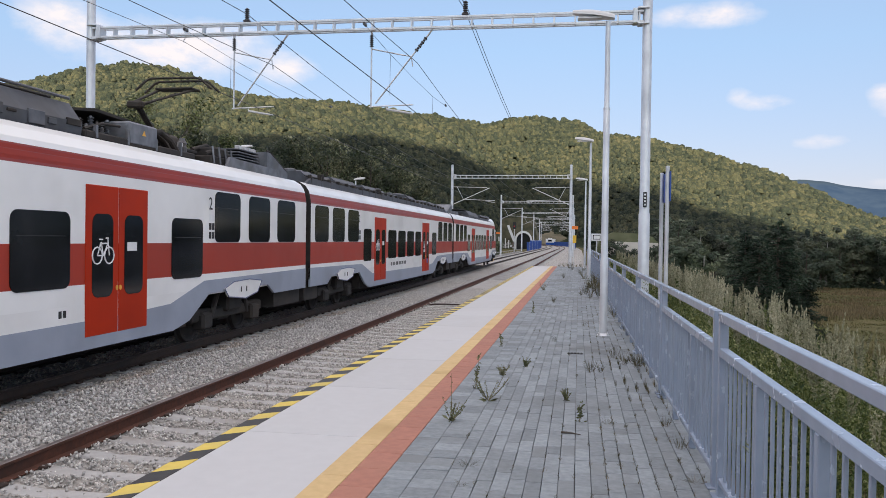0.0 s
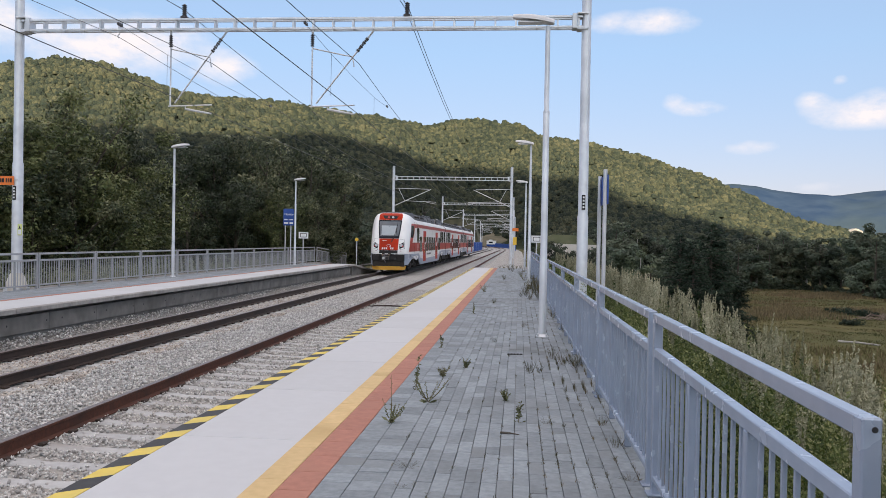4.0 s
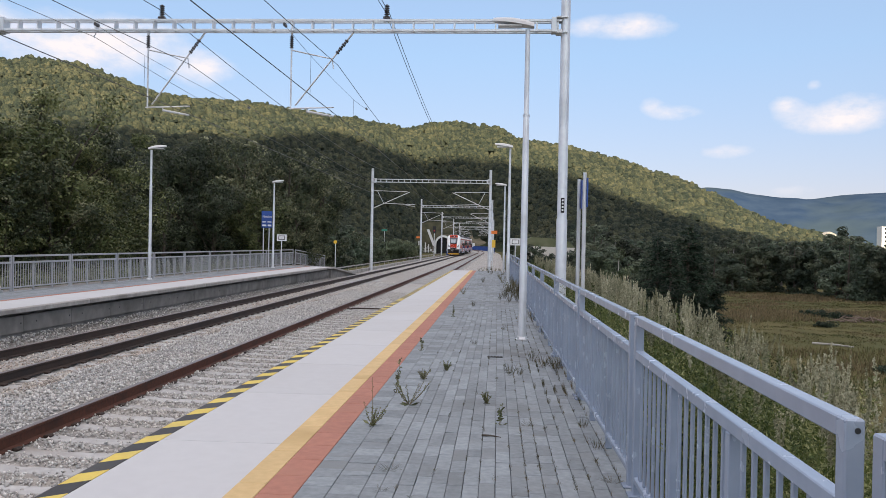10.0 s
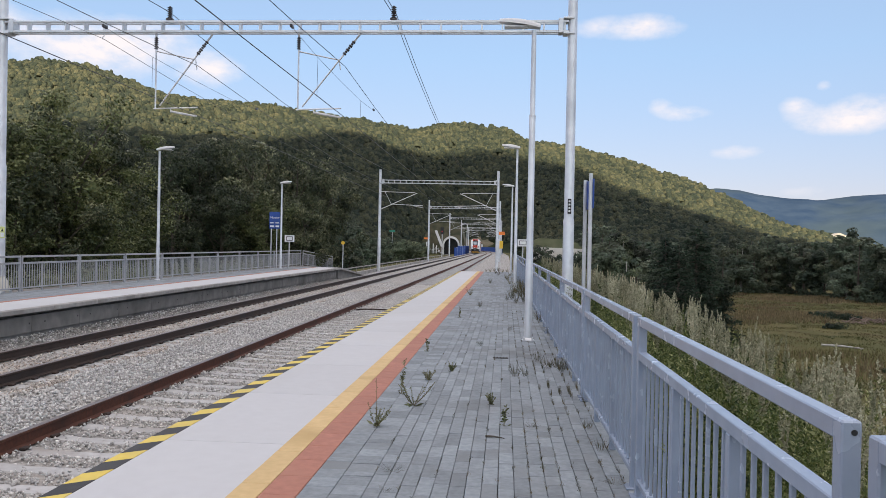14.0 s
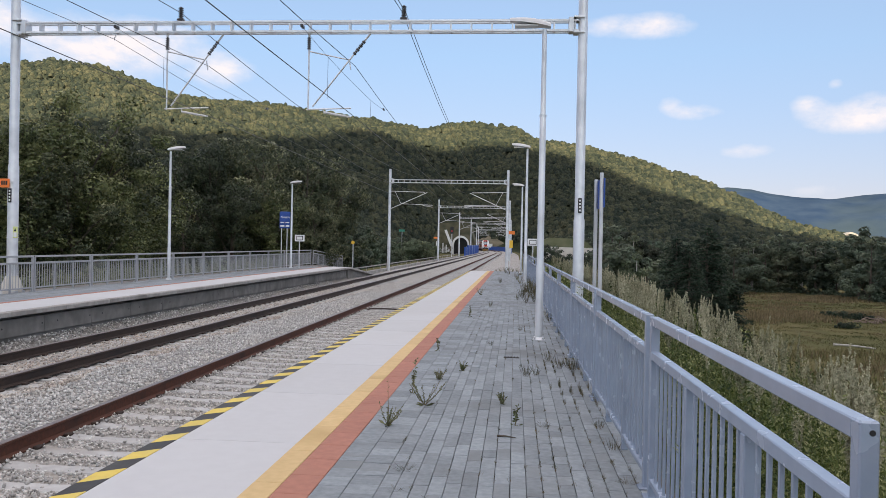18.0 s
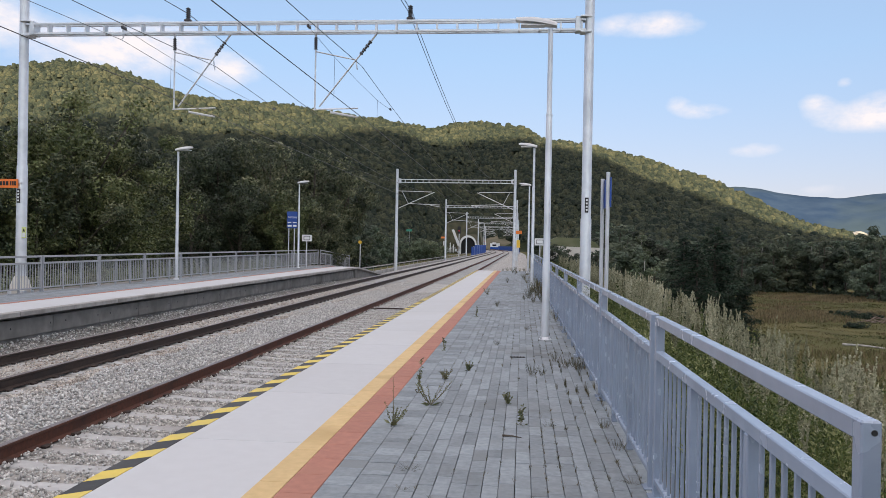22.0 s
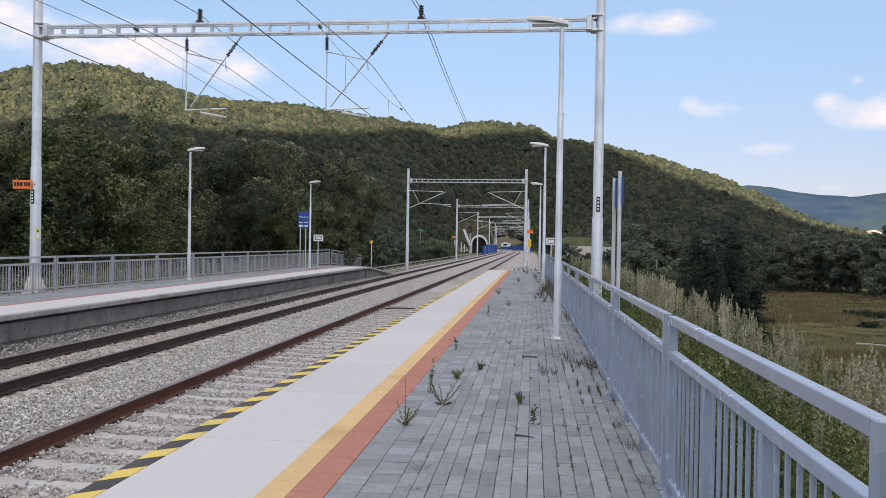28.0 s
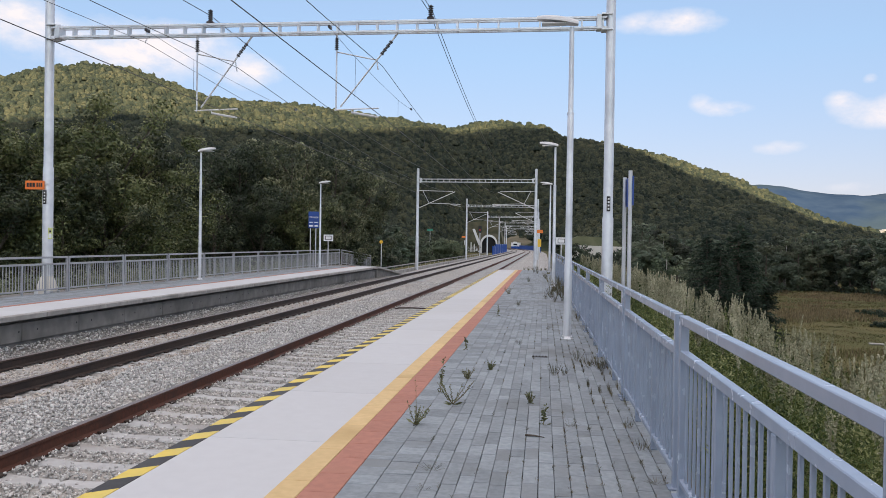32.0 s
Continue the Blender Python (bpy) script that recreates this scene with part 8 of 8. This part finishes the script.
def weed(seed, h, kind_of):
    r = np.random.default_rng(seed)
    stems, n_st = [], {"bush": 11, "spire": 2, "stalk": 1, "tuft": 0}[kind_of]
    vs, ts, k = [], [], 0
    def leaves(p, d, s, w):
        nonlocal k
        b = np.cross(d, r.normal(size=p.shape))
        b /= np.linalg.norm(b, axis=1, keepdims=True)
        v = np.stack([p, p + d * s * 0.5 + b * s * w, p + d * s, p + d * s * 0.5 - b * s * w], 1).reshape(-1, 3)
        kk = k + (np.arange(len(p)) * 4)[:, None]
        vs.append(v)
        ts.append(np.concatenate([np.concatenate([kk, kk + 1, kk + 2], 1), np.concatenate([kk, kk + 2, kk + 3], 1)]))
        k += 4 * len(p)
    for i in range(n_st):
        a = r.uniform(0, 6.28)
        out = h * (0.72 if kind_of == "bush" else 0.12) * r.uniform(0.2, 1.0)
        hh = h * r.uniform(0.55, 1.0)
        tip = np.array((math.cos(a) * out, math.sin(a) * out, hh)) if kind_of != "stalk" else np.array((-0.36 * h, 0.0, h))
        mid = tip * 0.5 + np.array((0, 0, 0.06 * h)) * (1 if kind_of == "spire" else -1)
        stems.append(Solid().tube([(0, 0, -0.005), tuple(mid), tuple(tip)], [0.0028, 0.0022, 0.0012], 5, False))
        m = {"bush": 40, "spire": 40, "stalk": 16}[kind_of]
        q = r.uniform(0.15, 1.0, m)[:, None]
        p = np.where(q < 0.5, mid * q * 2, mid + (tip - mid) * (q - 0.5) * 2)
        d = r.normal(size=(m, 3)) + np.array((0, 0, 0.3))
        d /= np.linalg.norm(d, axis=1, keepdims=True)
        leaves(p, d, r.uniform(0.008, 0.022, m)[:, None] * (1.9 if kind_of == "spire" else 1), 0.24)
    m = {"bush": 16, "spire": 7, "stalk": 4, "tuft": 54}[kind_of]
    a = r.uniform(0, 6.28, m)
    d = np.stack([np.cos(a), np.sin(a), r.uniform(*((1.2, 5.0) if h > 0.1 else (0.2, 1.2)), m) if kind_of == "tuft" else r.uniform(0.1, 0.5, m)], -1)
    d /= np.linalg.norm(d, axis=1, keepdims=True)
    leaves(np.stack([np.cos(a), np.sin(a), np.zeros(m)], -1) * r.uniform(0, 0.03, m)[:, None], d, h * r.uniform(0.4, 1.0, m)[:, None] * (1.0 if kind_of == "tuft" else 0.25), 0.009 if kind_of == "tuft" else 0.15)
    t = thing("weed", {"bush": "straggly half-dry weed growing from the paving", "spire": "upright green weed growing from a paving joint", "stalk": "dry leaning stalk growing beside a paving weed", "tuft": "tuft of grass growing from a paving joint"}[kind_of], "weed", "weeds in the paving")
    for st in stems:
        part("stem", st, WEEDSTEM, t)
    part("leaves", mass_mesh("leaves", np.concatenate(vs), np.concatenate(ts), WEED if kind_of != "tuft" else JOINTGRASS), None, t)
    return t


WEEDS = ((-0.838, 7.64, 0.33, "bush"), (-1.047, 6.70, 0.19, "bush"), (-1.045, 6.75, 0.42, "stalk"), (-1.027, 8.20, 0.36, "spire"), (0.014, 6.91, 0.20, "spire"),
         (0.25, 9.52, 0.16, "tuft"), (0.14, 9.48, 0.20, "tuft"), (-0.111, 7.81, 0.11, "bush"), (-0.621, 9.78, 0.11, "bush"), (-0.838, 9.10, 0.12, "bush"),
         (-1.081, 11.53, 0.19, "spire"), (-0.72, 5.39, 0.10, "tuft"), (-0.715, 4.95, 0.06, "tuft"), (0.562, 10.18, 0.21, "tuft"), (0.752, 10.13, 0.21, "tuft"),
         (0.70, 9.95, 0.22, "tuft"), (0.45, 10.74, 0.20, "tuft"), (0.25, 25.4, 0.40, "tuft"), (0.07, 22.7, 0.26, "tuft"), (0.57, 28.8, 0.5, "tuft"), (0.40, 27.0, 0.45, "bush"),
         (-0.94, 17.1, 0.25, "spire"), (-1.04, 24.9, 0.28, "bush"), (0.247, 6.87, 0.09, "tuft"), (0.71, 6.87, 0.12, "tuft"), (0.74, 6.14, 0.13, "tuft"), (-0.32, 42.2, 0.35, "tuft"),
         (0.256, 42.5, 0.5, "bush"), (-0.58, 32.6, 0.3, "tuft"), (0.66, 10.3, 0.20, "tuft"), (0.76, 13.9, 0.25, "tuft"), (0.70, 16.5, 0.3, "tuft"), (0.62, 24.5, 0.4, "tuft"), (0.2, 33.0, 0.35, "bush"), (0.73, 5.3, 0.10, "tuft"),
         (-0.35, 12.3, 0.12, "tuft"), (0.1, 14.6, 0.14, "tuft"), (-0.6, 20.0, 0.2, "tuft"), (0.55, 19.5, 0.3, "spire"),
         (0.30, 21.6, 0.42, "tuft"), (0.52, 22.1, 0.5, "tuft"), (0.20, 23.2, 0.4, "tuft"), (0.62, 23.0, 0.55, "tuft"), (0.45, 24.2, 0.5, "tuft"), (0.58, 25.8, 0.6, "tuft"), (0.35, 26.2, 0.5, "tuft"), (0.50, 27.6, 0.55, "tuft"), (0.60, 31.0, 0.5, "tuft"), (0.45, 33.5, 0.5, "tuft"), (0.1, 36.0, 0.4, "tuft"), (-0.5, 44.0, 0.3, "tuft"))
for i, (x, y, h, kind_of) in enumerate(WEEDS):
    w = weed(200 + i, h, kind_of)
    w.matrix_basis = pose(x, y, 0.0, 0, 0, 47 * i)
for k in range(9):
    w = weed(300 + k, 0.22 + 0.05 * (k % 4), ("tuft", "bush", "tuft")[k % 3])
    w.matrix_basis = pose(-1.1 + 0.24 * k, 47.5 + 0.13 * ((k * 5) % 4), 0.0, 0, 0, 61 * k)
solo("dead_twig", Solid().tube([(0, 0, 0.008), (0.07, -0.02, 0.012), (0.15, -0.05, 0.008)], [0.010, 0.007, 0.003], 6), BARK, "short dark twig lying on the paving", "twig", at=pose(-0.13, 6.47, 0))
jr = np.random.default_rng(41)
jc, jn = 420, 6400
jt = jr.integers(0, jc, jn)
tx = -0.837 + 0.102 * jr.integers(0, 17, jc)
tx = np.where(jr.uniform(0, 1, jc) < 0.62, 0.183 + 0.102 * jr.integers(0, 7, jc), tx)
ty = 4.2 + 15 * jr.uniform(0, 1, jc) ** 1.3
near = np.exp(-((ty - 9.2) / 1.6) ** 2) * (tx > 0.3)
jv, jf = blades(jr, tx[jt] + jr.normal(0, 0.006, jn), ty[jt] + jr.normal(0, 0.045, jn), np.zeros(jn) - 0.004, jr.uniform(0.006, 0.026, jn) * (1 + 3.0 * near[jt]), jr.uniform(0.0008, 0.0022, jn), jr.uniform(0.004, 0.03, jn))
tagged(new("joint_grass", mass_mesh("joint_grass", jv, jf, JOINTGRASS)), "thin half-dry grass in the paving joints", "grass", kind="stuff")
cover_ = Solid().box(-0.105, 0.105, -0.05, 0.05, 0.0, 0.006, 0.003)
for k in range(5):
    cover_.box(-0.096 + 0.042 * k, -0.076 + 0.042 * k, -0.04, 0.04, 0.006, 0.012)
solo("drain_grate", cover_, BLACK, "dark iron drain grate in the paving", "drain", at=pose(-0.039, 11.08, 0))


# ---- paving blocks ----
def make_paving():
    paving = tagged(new("pavement"), "grey concrete block paving with dark joints", "pavement", kind="structure")
    r = random.Random(12)
    kinds = {}
    # two wide courses beside the red line, then narrow ones up to the railing
    courses = [(-1.222, 0.185), (-1.037, 0.200)] + [(-0.837 + 0.102 * i, 0.102) for i in range(17)]
    for wd in sorted({c[1] for c in courses}):
        for ln in (0.1, 0.2, 0.3, 0.4):
            kinds[wd, ln] = Solid().box(0.0017, wd - 0.0017, 0.0010, ln - 0.0010, -0.06, 0.0, 0.003).mesh("paving_block", PAVER)
    far = Solid()
    count = 0
    for i, (x, wd) in enumerate(courses):
        y = -5.6 + 0.13 * ((i * 7) % 5)
        while y < PLAT_END:
            ln = r.choice((0.1, 0.2, 0.2, 0.3)) if wd > 0.15 else r.choice((0.2, 0.3, 0.3, 0.4))
            dz = r.uniform(-0.0022, 0.0008)
            if 3.7 < y < 7.2 and count < 300 and x < 0.75:
                o = new("paving_block", kinds[wd, ln])
                o.parent, o.location = paving, (x, y, dz)
                o.rotation_euler = (r.uniform(-0.004, 0.004), r.uniform(-0.006, 0.006), r.uniform(-0.006, 0.006))
                count += 1
            else:
                far.box(x + 0.0018, x + wd - 0.0018, y + 0.0009, y + ln - 0.0009, -0.05, dz, 0.0)
            y += ln
    solo("paving_beyond", far, PAVER_J, "grey concrete block paving farther along the platform", "pavement", kind="stuff")


make_paving()


def motions():
    times = [0.25 * i for i in range(129)]
    total = 2 * (CAR + 0.35) + CAR - 0.8
    rear, mid, lead = [], [], []
    for t in times:
        y = run_at(t)
        rear.append((t, car_pose(y, y + CAR, False)))
        mid.append((t, car_pose(y + CAR + 0.38, y + 2 * CAR - 0.42, False)))
        lead.append((t, car_pose(y + 2 * CAR + 0.0, y + 3 * CAR + 0.0, True)))
    ax, ay = math.sin(radians(SUN_AZ)), math.cos(radians(SUN_AZ))
    walk(cloud_bank, [(t, pose((-ax * CLOUD_RUN - ay * CLOUD_SIDE) * t / 32.0, (-ay * CLOUD_RUN + ax * CLOUD_SIDE) * t / 32.0, 0)) for t in (0.0, 8.0, 16.0, 24.0, 32.0)])
    walk(car_rear, rear)
    walk(car_mid, mid)
    walk(car_lead, lead)


motions()
